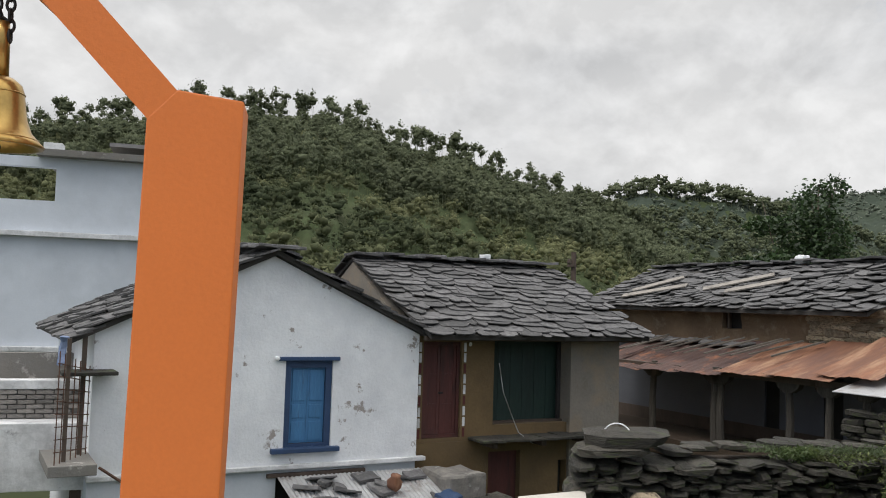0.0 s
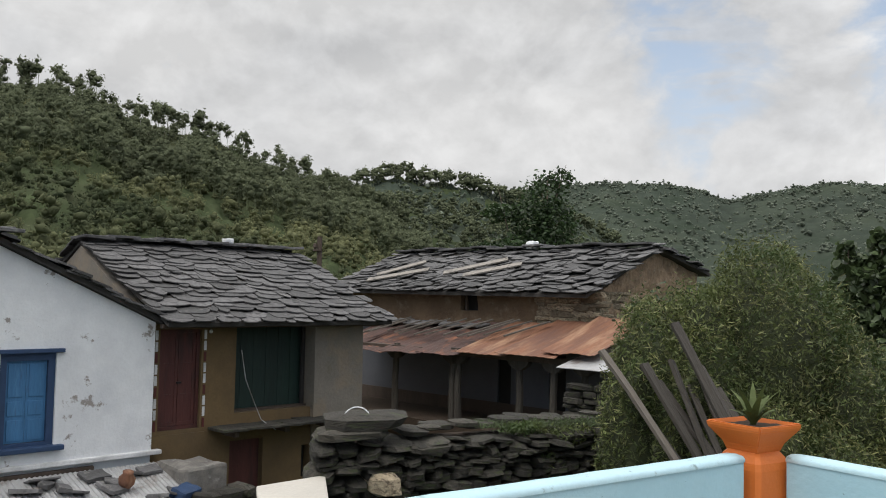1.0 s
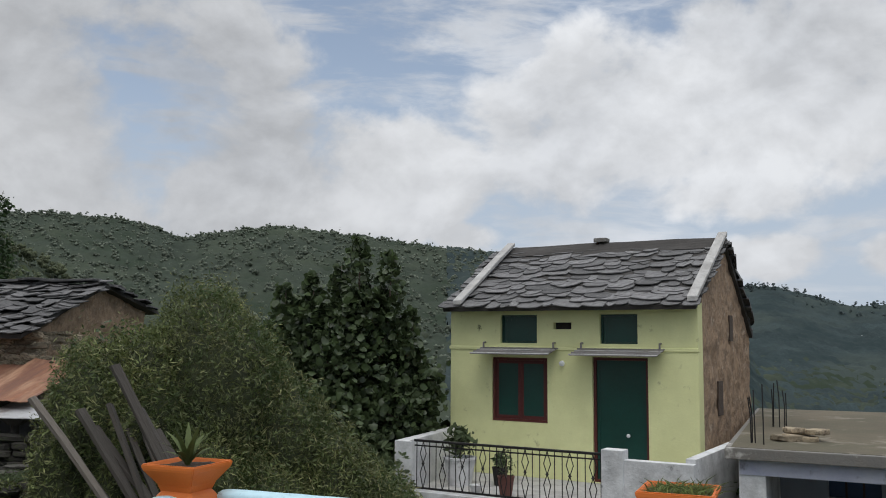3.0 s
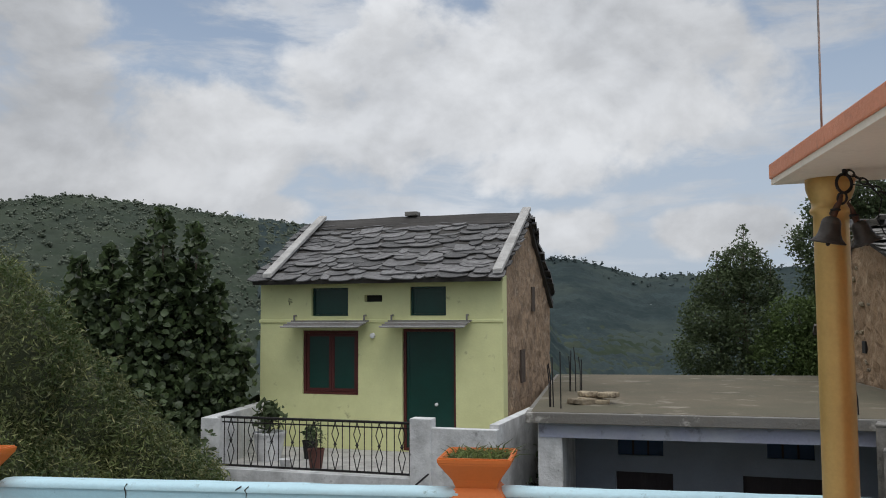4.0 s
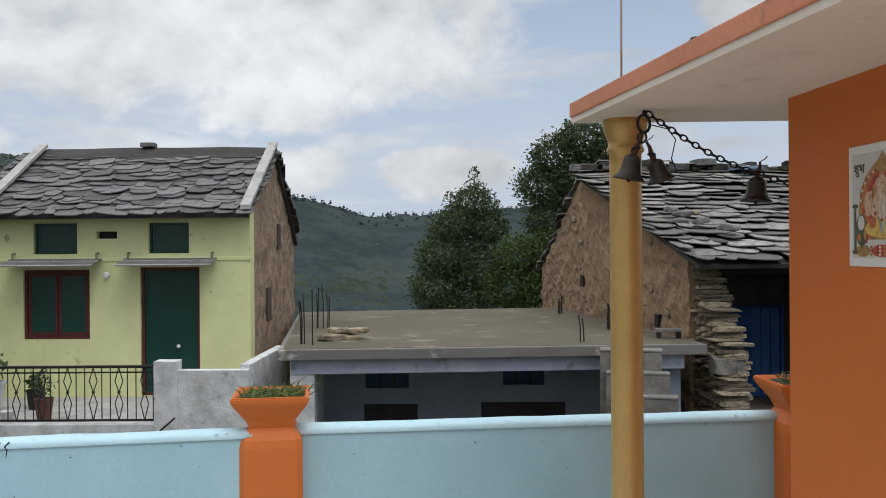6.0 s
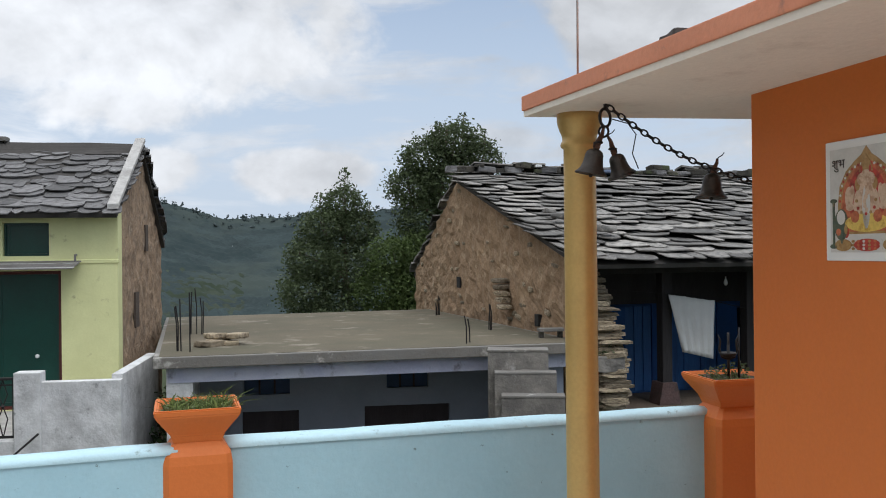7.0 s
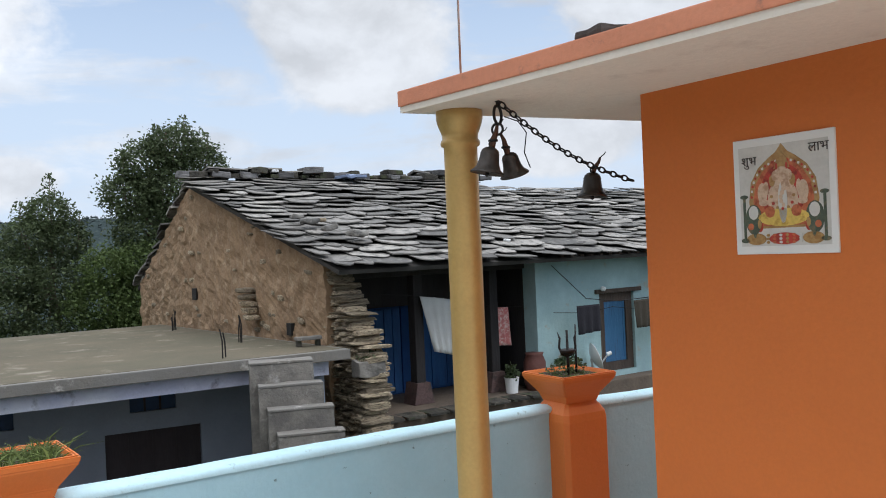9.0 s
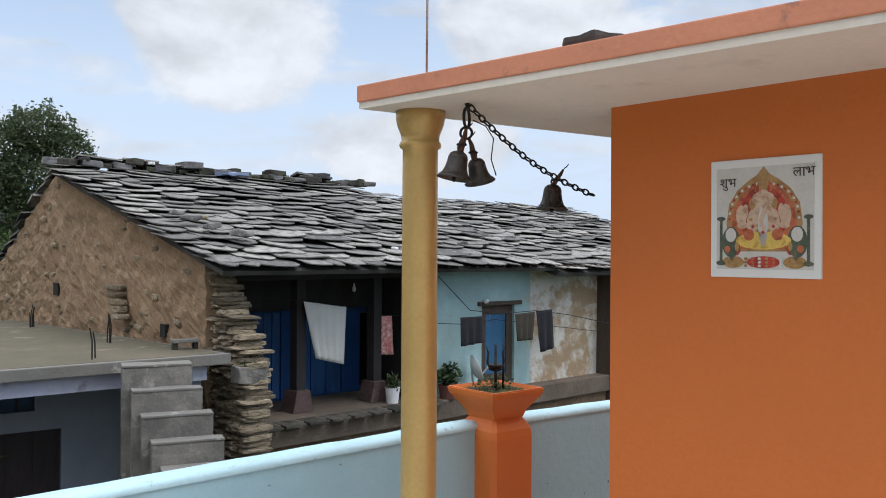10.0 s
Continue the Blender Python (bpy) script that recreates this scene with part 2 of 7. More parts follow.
M = dict(
    orange=material("orange_paint", (0.57, 0.148, 0.022), 0.6, 0.05, 1.2, 0.10, 60),
    salmon=material("salmon_edge_paint", (0.62, 0.24, 0.13), 0.6, 0.08, 2.0, 0.15, 50, stain=((0.30, 0.14, 0.10), 9.0, 0.12)),
    soffit=material("cream_soffit", (0.72, 0.66, 0.57), 0.8, 0.05, 1.5, 0.15, 50, stain=((0.58, 0.51, 0.43), 5.0, 0.08, 0.12)),
    gold=material("gold_paint", (0.53, 0.35, 0.12), 0.38, 0.08, 4.0, 0.06, 60, metal=0.35),
    skyblue=material("pale_blue_paint", (0.36, 0.56, 0.64), 0.7, 0.05, 1.3, 0.18, 40, stain=((0.30, 0.49, 0.57), 1.4, 0.35, 0.2), stain2=((0.10, 0.14, 0.15), 16.0, 0.05, 0.02)),
    # lighter copy of the wall paint puts the light on the top into colour
    skytop=material("pale_blue_cap", (0.46, 0.66, 0.73), 0.6, 0.05, 3.0, 0.2, 40, stain=((0.22, 0.32, 0.33), 14.0, 0.12)),
    yellow=material("lime_yellow_paint", (0.70, 0.71, 0.37), 0.85, 0.05, 1.1, 0.12, 40, stain=((0.61, 0.62, 0.31), 1.8, 0.35, 0.2), stain2=((0.38, 0.38, 0.20), 4.0, 0.07)),
    white=material("whitewash", (0.76, 0.77, 0.78), 0.9, 0.05, 1.4, 0.35, 30, stain=((0.62, 0.63, 0.65), 1.1, 0.35, 0.15), stain2=((0.30, 0.27, 0.25), 2.6, 0.17, 0.02)),
    whitebld=material("grey_white_paint", (0.56, 0.59, 0.63), 0.85, 0.05, 0.8, 0.12, 30, stain=((0.42, 0.45, 0.48), 0.7, 0.3, 0.2)),
    cement_white=material("stained_white_plaster", (0.66, 0.66, 0.66), 0.9, 0.10, 1.5, 0.3, 30, stain=((0.33, 0.33, 0.33), 2.4, 0.32, 0.16), stain2=((0.14, 0.14, 0.14), 4.5, 0.10)),
    concrete=material("weathered_concrete", (0.175, 0.162, 0.142), 0.9, 0.14, 1.4, 0.35, 35, stain=((0.17, 0.165, 0.155), 1.8, 0.4, 0.15), stain2=((0.50, 0.48, 0.44), 3.0, 0.15)),
    stepface=material("stained_step_plaster", (0.215, 0.20, 0.178), 0.92, 0.16, 3.0, 0.4, 35, stain=((0.115, 0.108, 0.10), 3.2, 0.42, 0.12), stain2=((0.36, 0.35, 0.33), 5.0, 0.2, 0.06)),
    slabtop=material("mossy_flat_roof", (0.125, 0.103, 0.068), 0.93, 0.16, 0.7, 0.2, 30, stain=((0.078, 0.073, 0.045), 0.7, 0.45, 0.2), stain2=((0.27, 0.24, 0.19), 1.6, 0.14, 0.08)),
    # grey wash darkened: the deep veranda's shade is put into the colour
    veranda_grey=material("shaded_grey_wash", (0.105, 0.11, 0.125), 0.9, 0.08, 1.2, 0.2, 30, stain=((0.12, 0.125, 0.14), 1.2, 0.35, 0.15)),
    earthfloor=material("mud_floor", (0.15, 0.115, 0.085), 0.95, 0.15, 2.0, 0.4, 30, stain=((0.09, 0.07, 0.055), 1.5, 0.4, 0.15)),
    mortar=material("pale_mortar", (0.44, 0.43, 0.41), 0.95, 0.12, 3.0, 0.4, 30, stain=((0.28, 0.27, 0.255), 3.0, 0.35, 0.12)),
    lavender=material("faded_lavender_wash", (0.42, 0.43, 0.55), 0.9, 0.10, 1.2, 0.2, 30, stain=((0.55, 0.56, 0.62), 1.6, 0.4, 0.15), stain2=((0.18, 0.17, 0.20), 2.6, 0.2)),
    bluegrey=material("blue_grey_wash", (0.27, 0.30, 0.36), 0.9, 0.06, 1.0, 0.15, 30, stain=((0.22, 0.245, 0.29), 1.2, 0.35, 0.2)),
    mud=material("mud_plaster", (0.33, 0.225, 0.135), 0.97, 0.16, 1.6, 0.8, 22, stain=((0.24, 0.155, 0.09), 1.3, 0.4, 0.16), stain2=((0.44, 0.33, 0.22), 4.0, 0.22, 0.08)),
    # shaded copy of the mud plaster, darker for walls out of the light
    mud_dark=material("shaded_mud_plaster", (0.17, 0.115, 0.068), 0.97, 0.16, 1.6, 0.8, 22, stain=((0.11, 0.072, 0.044), 1.3, 0.4, 0.16), stain2=((0.24, 0.18, 0.12), 4.0, 0.2, 0.08)),
    mudstone=material("mud_mortared_stone", (0.30, 0.21, 0.135), 0.97, 0.2, 3.0, 1.0, 14, stain=((0.17, 0.12, 0.08), 5.0, 0.35, 0.10), stain2=((0.40, 0.32, 0.24), 7.0, 0.2)),
    ochre=material("ochre_mud_wash", (0.15, 0.10, 0.046), 0.95, 0.10, 1.2, 0.3, 25, stain=((0.10, 0.068, 0.035), 1.2, 0.35, 0.16)),
    pinkgrey=material("flaking_grey_plaster", (0.20, 0.178, 0.15), 0.95, 0.12, 1.5, 0.4, 25, stain=((0.25, 0.20, 0.14), 1.6, 0.33, 0.10), stain2=((0.15, 0.13, 0.10), 3.0, 0.15)),
    slate=material("slate_stone", (0.115, 0.112, 0.112), 0.66, 0.22, 3.5, 0.5, 30, pieces=0.6, stain=((0.075, 0.072, 0.07), 5.0, 0.35), stain2=((0.2, 0.195, 0.18), 7.0, 0.2)),
    slate_many=material("slate_stone_many", (0.115, 0.112, 0.112), 0.66, 0.22, 3.5, 0.5, 30, islands=0.6, stain=((0.075, 0.072, 0.07), 5.0, 0.35), stain2=((0.2, 0.195, 0.18), 7.0, 0.2)),
    slate_dark=material("slate_dark_stone", (0.078, 0.075, 0.075), 0.66, 0.22, 3.5, 0.5, 30, pieces=0.6, stain=((0.05, 0.048, 0.046), 5.0, 0.35), stain2=((0.16, 0.15, 0.14), 7.0, 0.2)),
    slate_dark_many=material("slate_dark_stone_many", (0.078, 0.075, 0.075), 0.66, 0.22, 3.5, 0.5, 30, islands=0.6, stain=((0.05, 0.048, 0.046), 5.0, 0.35), stain2=((0.16, 0.15, 0.14), 7.0, 0.2)),
    slate_pale=material("slate_pale_stone", (0.190, 0.179, 0.163), 0.72, 0.22, 3.5, 0.5, 30, pieces=0.75, stain=((0.1, 0.096, 0.09), 5.0, 0.35), stain2=((0.28, 0.265, 0.235), 7.0, 0.2)),
    slate_pale_many=material("slate_pale_stone_many", (0.190, 0.179, 0.163), 0.72, 0.22, 3.5, 0.5, 30, islands=0.75, stain=((0.1, 0.096, 0.09), 5.0, 0.35), stain2=((0.28, 0.265, 0.235), 7.0, 0.2)),
    batten=material("dark_roof_bed", (0.05, 0.046, 0.042), 0.95, 0.2),
    stone=material("dry_stone", (0.050, 0.045, 0.036), 0.93, 0.25, 4.0, 0.8, 24, pieces=0.55, stain=((0.030, 0.028, 0.023), 5.0, 0.40), stain2=((0.055, 0.066, 0.028), 3.0, 0.28)),
    warmstone=material("warm_rubble_stone", (0.33, 0.27, 0.185), 0.95, 0.2, 4.0, 0.8, 24, pieces=0.45, stain=((0.13, 0.10, 0.068), 5.0, 0.38), stain2=((0.30, 0.25, 0.19), 8.0, 0.18)),
    earth=material("earth_and_grass", (0.13, 0.115, 0.06), 0.97, 0.25, 0.8, 0.6, 12, stain=((0.07, 0.10, 0.03), 0.5, 0.5, 0.15)),
    hill=material("wooded_hillside", (0.046, 0.056, 0.030), 0.97, 0.3, 0.03, 0.6, 0.5, stain=((0.075, 0.085, 0.038), 0.02, 0.35, 0.1), stain2=((0.042, 0.055, 0.028), 0.03, 0.35, 0.1), gloss=0.08),
    # understory is darkened to paint the shade between the crowns
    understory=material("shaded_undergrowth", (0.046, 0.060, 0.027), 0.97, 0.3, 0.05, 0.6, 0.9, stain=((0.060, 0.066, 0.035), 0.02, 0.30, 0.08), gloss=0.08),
    # pine is lightened for haze; pinelight is its sunlit copy
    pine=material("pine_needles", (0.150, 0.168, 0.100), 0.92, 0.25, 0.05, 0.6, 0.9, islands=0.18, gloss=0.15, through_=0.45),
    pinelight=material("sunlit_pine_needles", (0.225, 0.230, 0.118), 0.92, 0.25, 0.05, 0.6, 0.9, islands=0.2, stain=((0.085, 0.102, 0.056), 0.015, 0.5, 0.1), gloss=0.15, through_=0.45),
    # far woods: distance haze is mixed into these paler, bluer base colours
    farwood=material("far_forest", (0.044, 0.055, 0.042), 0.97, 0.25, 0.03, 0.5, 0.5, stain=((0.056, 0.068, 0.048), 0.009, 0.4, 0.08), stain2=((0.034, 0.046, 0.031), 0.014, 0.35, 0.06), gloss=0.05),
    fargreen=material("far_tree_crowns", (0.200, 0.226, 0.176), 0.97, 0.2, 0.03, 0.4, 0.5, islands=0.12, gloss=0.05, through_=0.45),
    farwood_haze=material("distant_forest", (0.036, 0.050, 0.051), 0.97, 0.25, 0.02, 0.5, 0.35, stain=((0.050, 0.064, 0.058), 0.007, 0.4, 0.08), stain2=((0.027, 0.040, 0.041), 0.012, 0.35, 0.06), gloss=0.05),
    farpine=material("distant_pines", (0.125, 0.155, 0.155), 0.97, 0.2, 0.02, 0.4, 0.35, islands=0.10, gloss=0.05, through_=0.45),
    leaf=material("broad_green_leaf", (0.062, 0.088, 0.036), 0.45, 0.25, 3.0, 0.0, 20, islands=0.5, stain=((0.11, 0.15, 0.075), 2.5, 0.25, 0.06), through_=0.35),
    leafdark=material("dark_green_leaf", (0.045, 0.075, 0.028), 0.5, 0.25, 1.0, 0.0, 20, islands=0.5, through_=0.35),
    leafmid=material("tree_leaf", (0.092, 0.120, 0.058), 0.5, 0.25, 1.0, 0.0, 20, islands=0.4, gloss=0.25, through_=0.4),
    leaflight=material("light_tree_leaf", (0.095, 0.135, 0.045), 0.6, 0.25, 1.0, 0.0, 20, islands=0.4, gloss=0.25, through_=0.4),
    ivy=material("creeper_leaf", (0.108, 0.130, 0.042), 0.6, 0.3, 1.2, 0.0, 20, islands=0.8, stain=((0.060, 0.095, 0.028), 1.3, 0.45, 0.10), stain2=((0.22, 0.20, 0.095), 2.4, 0.14, 0.1), through_=0.3),
    ivystraw=material("creeper_tendril", (0.195, 0.198, 0.080), 0.6, 0.3, 1.2, 0.0, 20, islands=0.6, stain=((0.11, 0.14, 0.05), 1.5, 0.35, 0.1), through_=0.3),
    # core colour paints the shade seen between creeper leaves
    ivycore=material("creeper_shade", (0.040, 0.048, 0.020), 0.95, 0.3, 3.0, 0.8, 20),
    grass=material("grass_blade", (0.13, 0.17, 0.05), 0.7, 0.25, 4.0, 0.0, 20, islands=0.45, through_=0.35),
    bark=material("bark", (0.12, 0.095, 0.07), 0.95, 0.2, 6.0, 0.6, 30),
    wood=material("grey_weathered_wood", (0.125, 0.108, 0.09), 0.9, 0.2, 5.0, 0.5, 50, streak=True, pieces=0.25, stain=((0.09, 0.08, 0.065), 4.0, 0.35)),
    oldplank=material("blackened_plank", (0.055, 0.048, 0.040), 0.92, 0.2, 5.0, 0.5, 50, streak=True, stain=((0.10, 0.088, 0.072), 4.0, 0.3)),
    # one near-black tone for veranda boards, end wall, posts and beam
    nearblack=material("near_black_boards", (0.026, 0.023, 0.023), 0.9, 0.25, 4.0, 0.3, 40, streak=True),
    paleboard=material("bleached_board", (0.27, 0.245, 0.215), 0.9, 0.18, 5.0, 0.4, 50, streak=True, stain=((0.14, 0.125, 0.11), 4.0, 0.3)),
    darkwood=material("dark_old_wood", (0.075, 0.055, 0.042), 0.85, 0.2, 5.0, 0.4, 50, streak=True),
    # even dark brown for window shutters and bars
    darkshutter=material("dark_brown_shutter", (0.040, 0.031, 0.034), 0.85, 0.2, 5.0, 0.3, 50, streak=True),
    postbase=material("worn_maroon_plaster", (0.105, 0.066, 0.060), 0.9, 0.2, 5.0, 0.4, 30, stain=((0.06, 0.045, 0.042), 6.0, 0.35)),
    reddoor=material("dark_red_door_paint", (0.085, 0.026, 0.022), 0.7, 0.2, 4.0, 0.25, 50, streak=True, stain=((0.045, 0.02, 0.018), 3.0, 0.35)),
    redframe=material("oxide_red_frame", (0.085, 0.016, 0.013), 0.6, 0.12, 4.0, 0.15, 50),
    greenpane=material("dark_green_shutter", (0.006, 0.045, 0.034), 0.35, 0.15, 2.0, 0.06, 40),
    greenboard=material("dark_green_boards", (0.012, 0.030, 0.024), 0.6, 0.25, 3.0, 0.2, 40, streak=True),
    bluedoor=material("blue_door_paint", (0.045, 0.15, 0.30), 0.6, 0.14, 4.0, 0.25, 50, streak=True, stain=((0.10, 0.24, 0.42), 5.0, 0.25), stain2=((0.05, 0.07, 0.12), 7.0, 0.15)),
    verandablue=material("faded_deep_blue_door", (0.020, 0.095, 0.26), 0.65, 0.15, 4.0, 0.25, 50, streak=True, stain=((0.014, 0.06, 0.17), 4.0, 0.35)),
    blueframe=material("navy_frame_paint", (0.022, 0.050, 0.115), 0.6, 0.14, 4.0, 0.2, 50),
    deepblue=material("deep_blue_wall", (0.010, 0.07, 0.22), 0.8, 0.12, 2.0, 0.15, 40, stain=((0.008, 0.05, 0.17), 1.5, 0.4, 0.15)),
    palewall=material("pale_blue_limewash", (0.40, 0.56, 0.57), 0.9, 0.08, 1.4, 0.3, 30, stain=((0.30, 0.44, 0.46), 1.4, 0.4, 0.15), stain2=((0.42, 0.36, 0.26), 3.0, 0.12)),
    peeling=material("peeling_whitewash", (0.62, 0.60, 0.55), 0.95, 0.10, 2.0, 0.6, 25, stain=((0.36, 0.26, 0.16), 1.5, 0.52, 0.05), stain2=((0.48, 0.38, 0.26), 4.0, 0.3)),
    # near-black: paints the darkness in openings; also black plastic and cracks
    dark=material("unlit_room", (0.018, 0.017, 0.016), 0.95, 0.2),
    iron=material("black_iron", (0.03, 0.028, 0.028), 0.6, 0.2, 8.0, 0.2, 60, metal=0.6),
    rustiron=material("rusty_iron", (0.10, 0.05, 0.032), 0.8, 0.3, 8.0, 0.3, 60, metal=0.3),
    rust=material("rusted_sheet", (0.20, 0.088, 0.046), 0.8, 0.25, 2.0, 0.3, 40, streak=(1, 0.2, 0.4), stain=((0.12, 0.055, 0.036), 2.0, 0.42, 0.12), stain2=((0.34, 0.20, 0.12), 3.0, 0.28, 0.08)),
    rustdark=material("dark_rusted_sheet", (0.085, 0.045, 0.036), 0.85, 0.25, 2.0, 0.3, 40, stain=((0.07, 0.045, 0.04), 1.5, 0.42, 0.15), stain2=((0.30, 0.12, 0.06), 2.6, 0.2, 0.1)),
    tin=material("weathered_tin", (0.46, 0.46, 0.46), 0.5, 0.12, 2.0, 0.2, 40, metal=0.5, stain=((0.25, 0.22, 0.20), 2.2, 0.3)),
    bronze=material("dull_bronze", (0.062, 0.054, 0.048), 0.5, 0.2, 10.0, 0.15, 60, metal=0.6),
    brass=material("polished_brass", (0.46, 0.30, 0.10), 0.34, 0.12, 8.0, 0.05, 60, metal=0.95, stain=((0.35, 0.22, 0.07), 10.0, 0.3, 0.15)),
    awning=material("awning_sheet", (0.20, 0.19, 0.185), 0.6, 0.15, 4.0, 0.2, 40, metal=0.3),
    soil=material("potting_soil", (0.06, 0.04, 0.025), 0.98, 0.3, 12.0, 0.8, 50),
    brick=material("grey_brick", (0.24, 0.22, 0.20), 0.95, 0.2, 5.0, 0.5, 30, pieces=0.25, stain=((0.12, 0.115, 0.11), 2.5, 0.35)),
    court=material("court_floor_cement", (0.48, 0.45, 0.40), 0.85, 0.1, 1.0, 0.2, 30),
    clothwhite=material("white_cloth", (0.60, 0.60, 0.58), 0.95, 0.06, 4.0, 0.2, 60),
    clothred=material("red_patterned_cloth", (0.55, 0.20, 0.19), 0.95, 0.1, 6.0, 0.2, 60, stain=((0.72, 0.55, 0.50), 18.0, 0.4)),
    clothdark=material("dark_navy_cloth", (0.017, 0.016, 0.022), 0.95, 0.1, 6.0, 0.2, 60),
    clotholive=material("olive_brown_cloth", (0.050, 0.042, 0.030), 0.95, 0.1, 6.0, 0.2, 60),
    plastic=material("white_plastic", (0.75, 0.76, 0.76), 0.5, 0.04, 4.0, 0.05, 40),
    terracotta=material("maroon_pot", (0.12, 0.045, 0.035), 0.7, 0.15, 4.0, 0.2, 40),
    bluetarp=material("blue_tarpaulin", (0.16, 0.21, 0.33), 0.6, 0.2, 5.0, 0.4, 30),
    tile_white=material("glazed_white_tile", (0.74, 0.73, 0.70), 0.3, 0.03, 3.0, 0.03, 30),
    p_cream=material("print_cream", (0.58, 0.56, 0.52), 0.35, 0.06, 20.0, 0.0, 90),
    p_orange=material("print_orange", (0.48, 0.14, 0.06), 0.35, 0.15, 30.0, 0.0, 120, stain=((0.30, 0.07, 0.03), 38.0, 0.35, 0.06)),
    p_red=material("print_red", (0.45, 0.055, 0.035), 0.35, 0.15, 30.0, 0.0, 120, stain=((0.22, 0.03, 0.02), 38.0, 0.35, 0.06)),
    p_gold=material("print_gold", (0.38, 0.23, 0.09), 0.35, 0.15, 30.0, 0.0, 120, stain=((0.30, 0.16, 0.05), 38.0, 0.35, 0.06)),
    p_skin=material("print_pale_ochre", (0.58, 0.42, 0.30), 0.35, 0.1, 30.0, 0.0, 120, stain=((0.40, 0.24, 0.15), 38.0, 0.35, 0.06)),
    p_yellow=material("print_yellow", (0.66, 0.47, 0.11), 0.35, 0.1, 30.0, 0.0, 120, stain=((0.45, 0.27, 0.05), 38.0, 0.35, 0.06)),
    p_green=material("print_dark_green", (0.08, 0.10, 0.07), 0.35, 0.2, 30.0, 0.0, 120, stain=((0.20, 0.15, 0.08), 38.0, 0.35, 0.06)),
    p_ink=material("print_ink", (0.05, 0.035, 0.03), 0.4, 0.05, 30.0, 0.0, 60),
)

# ---------------------------------------------------------------- building helpers


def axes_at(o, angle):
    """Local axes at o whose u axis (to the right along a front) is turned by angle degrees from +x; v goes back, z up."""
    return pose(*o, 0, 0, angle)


def thing(name, m=None, label="", category="", group="", kind=""):
    ob = new(name)
    ob.empty_display_size = 0.1
    if m is not None:
        ob.matrix_world = m if isinstance(m, Matrix) else Matrix.Translation(m)
    return tagged(ob, label, category, group, kind)


def finish(bm, smooth=False):
    me = bpy.data.meshes.new("mesh")
    bmesh.ops.recalc_face_normals(bm, faces=bm.faces)
    if smooth:
        for f in bm.faces:
            f.smooth = True
    bm.to_mesh(me)
    bm.free()
    return me


def part(name, bm, mat, parent=None, label="", smooth=False, kind=""):
    """Links a bmesh as one mesh object under a thing or under a part."""
    me = finish(bm, smooth)
    me.materials.append(M[mat])
    ob = new(name, me)
    ob.parent = parent
    return tagged(ob, label, kind=kind)


def part_data(name, verts, faces, mat, parent=None, label="", kind="", smooth=False):
    me = bpy.data.meshes.new("mesh")
    me.from_pydata(verts, [], faces)
    me.materials.append(M[mat])
    if smooth:
        me.polygons.foreach_set("use_smooth", [True] * len(me.polygons))
    ob = new(name, me)
    ob.parent = parent
    return tagged(ob, label, kind=kind)


def structure(name, bm, mat, label, category, smooth=False):
    return tagged(part(name, bm, mat, None, label, smooth), "", category, "", "structure")


def box(lo, hi, bevel=0.0, bm=None, jitter=0.0, rnd=random):
    bm = bm or bmesh.new()
    r = bmesh.ops.create_cube(bm, size=1.0)
    vs = r["verts"]
    for v in vs:
        v.co = Vector([lo[k] + (v.co[k] + 0.5) * (hi[k] - lo[k]) + (rnd.uniform(-jitter, jitter) if jitter else 0) for k in range(3)])
    if bevel:
        bmesh.ops.bevel(bm, geom=list({e for v in vs for e in v.link_edges}), offset=bevel, segments=2, affect="EDGES", profile=0.6)
    return bm


def prism(points, axis, a, b, bm=None, bevel=0.0):
    """A polygon swept along an axis (0 u, 1 v, 2 z) from a to b; points give the other two coordinates in order."""
    bm = bm or bmesh.new()
    def mk(p, d):
        c = list(p)
        c.insert(axis, d)
        return bm.verts.new(c)
    va, vb = [mk(p, a) for p in points], [mk(p, b) for p in points]
    n = len(points)
    fs = [bm.faces.new(va), bm.faces.new(vb[::-1])]
    fs += [bm.faces.new((va[i], vb[i], vb[(i + 1) % n], va[(i + 1) % n])) for i in range(n)]
    if bevel:
        bmesh.ops.recalc_face_normals(bm, faces=fs)
        bmesh.ops.bevel(bm, geom=list({e for f in fs for e in f.edges}), offset=bevel, segments=2, affect="EDGES", profile=0.6)
    return bm


def wall(u0, u1, z0, z1, holes=(), thick=0.35, v0=0.0, bm=None):
    """An upright wall in the plane v0, thickness going back, with holes (u0, u1, z0, z1) right through it."""
    bm = bm or bmesh.new()
    us = sorted({u0, u1, *[h[0] for h in holes], *[h[1] for h in holes]})
    zs = sorted({z0, z1, *[h[2] for h in holes], *[h[3] for h in holes]})
    us, zs = [u for u in us if u0 <= u <= u1], [z for z in zs if z0 <= z <= z1]

    def solid(i, j):
        if not (0 <= i < len(us) - 1 and 0 <= j < len(zs) - 1):
            return False
        u, z = (us[i] + us[i + 1]) / 2, (zs[j] + zs[j + 1]) / 2
        return not any(h[0] < u < h[1] and h[2] < z < h[3] for h in holes)
    vs = {}

    def vert(i, j, k):
        if (i, j, k) not in vs:
            vs[i, j, k] = bm.verts.new((us[i], v0 + k * thick, zs[j]))
        return vs[i, j, k]
    for i in range(len(us) - 1):
        for j in range(len(zs) - 1):
            if not solid(i, j):
                continue
            c = [(i, j), (i + 1, j), (i + 1, j + 1), (i, j + 1)]
            for k in (0, 1):
                bm.faces.new([vert(a, b, k) for a, b in c])
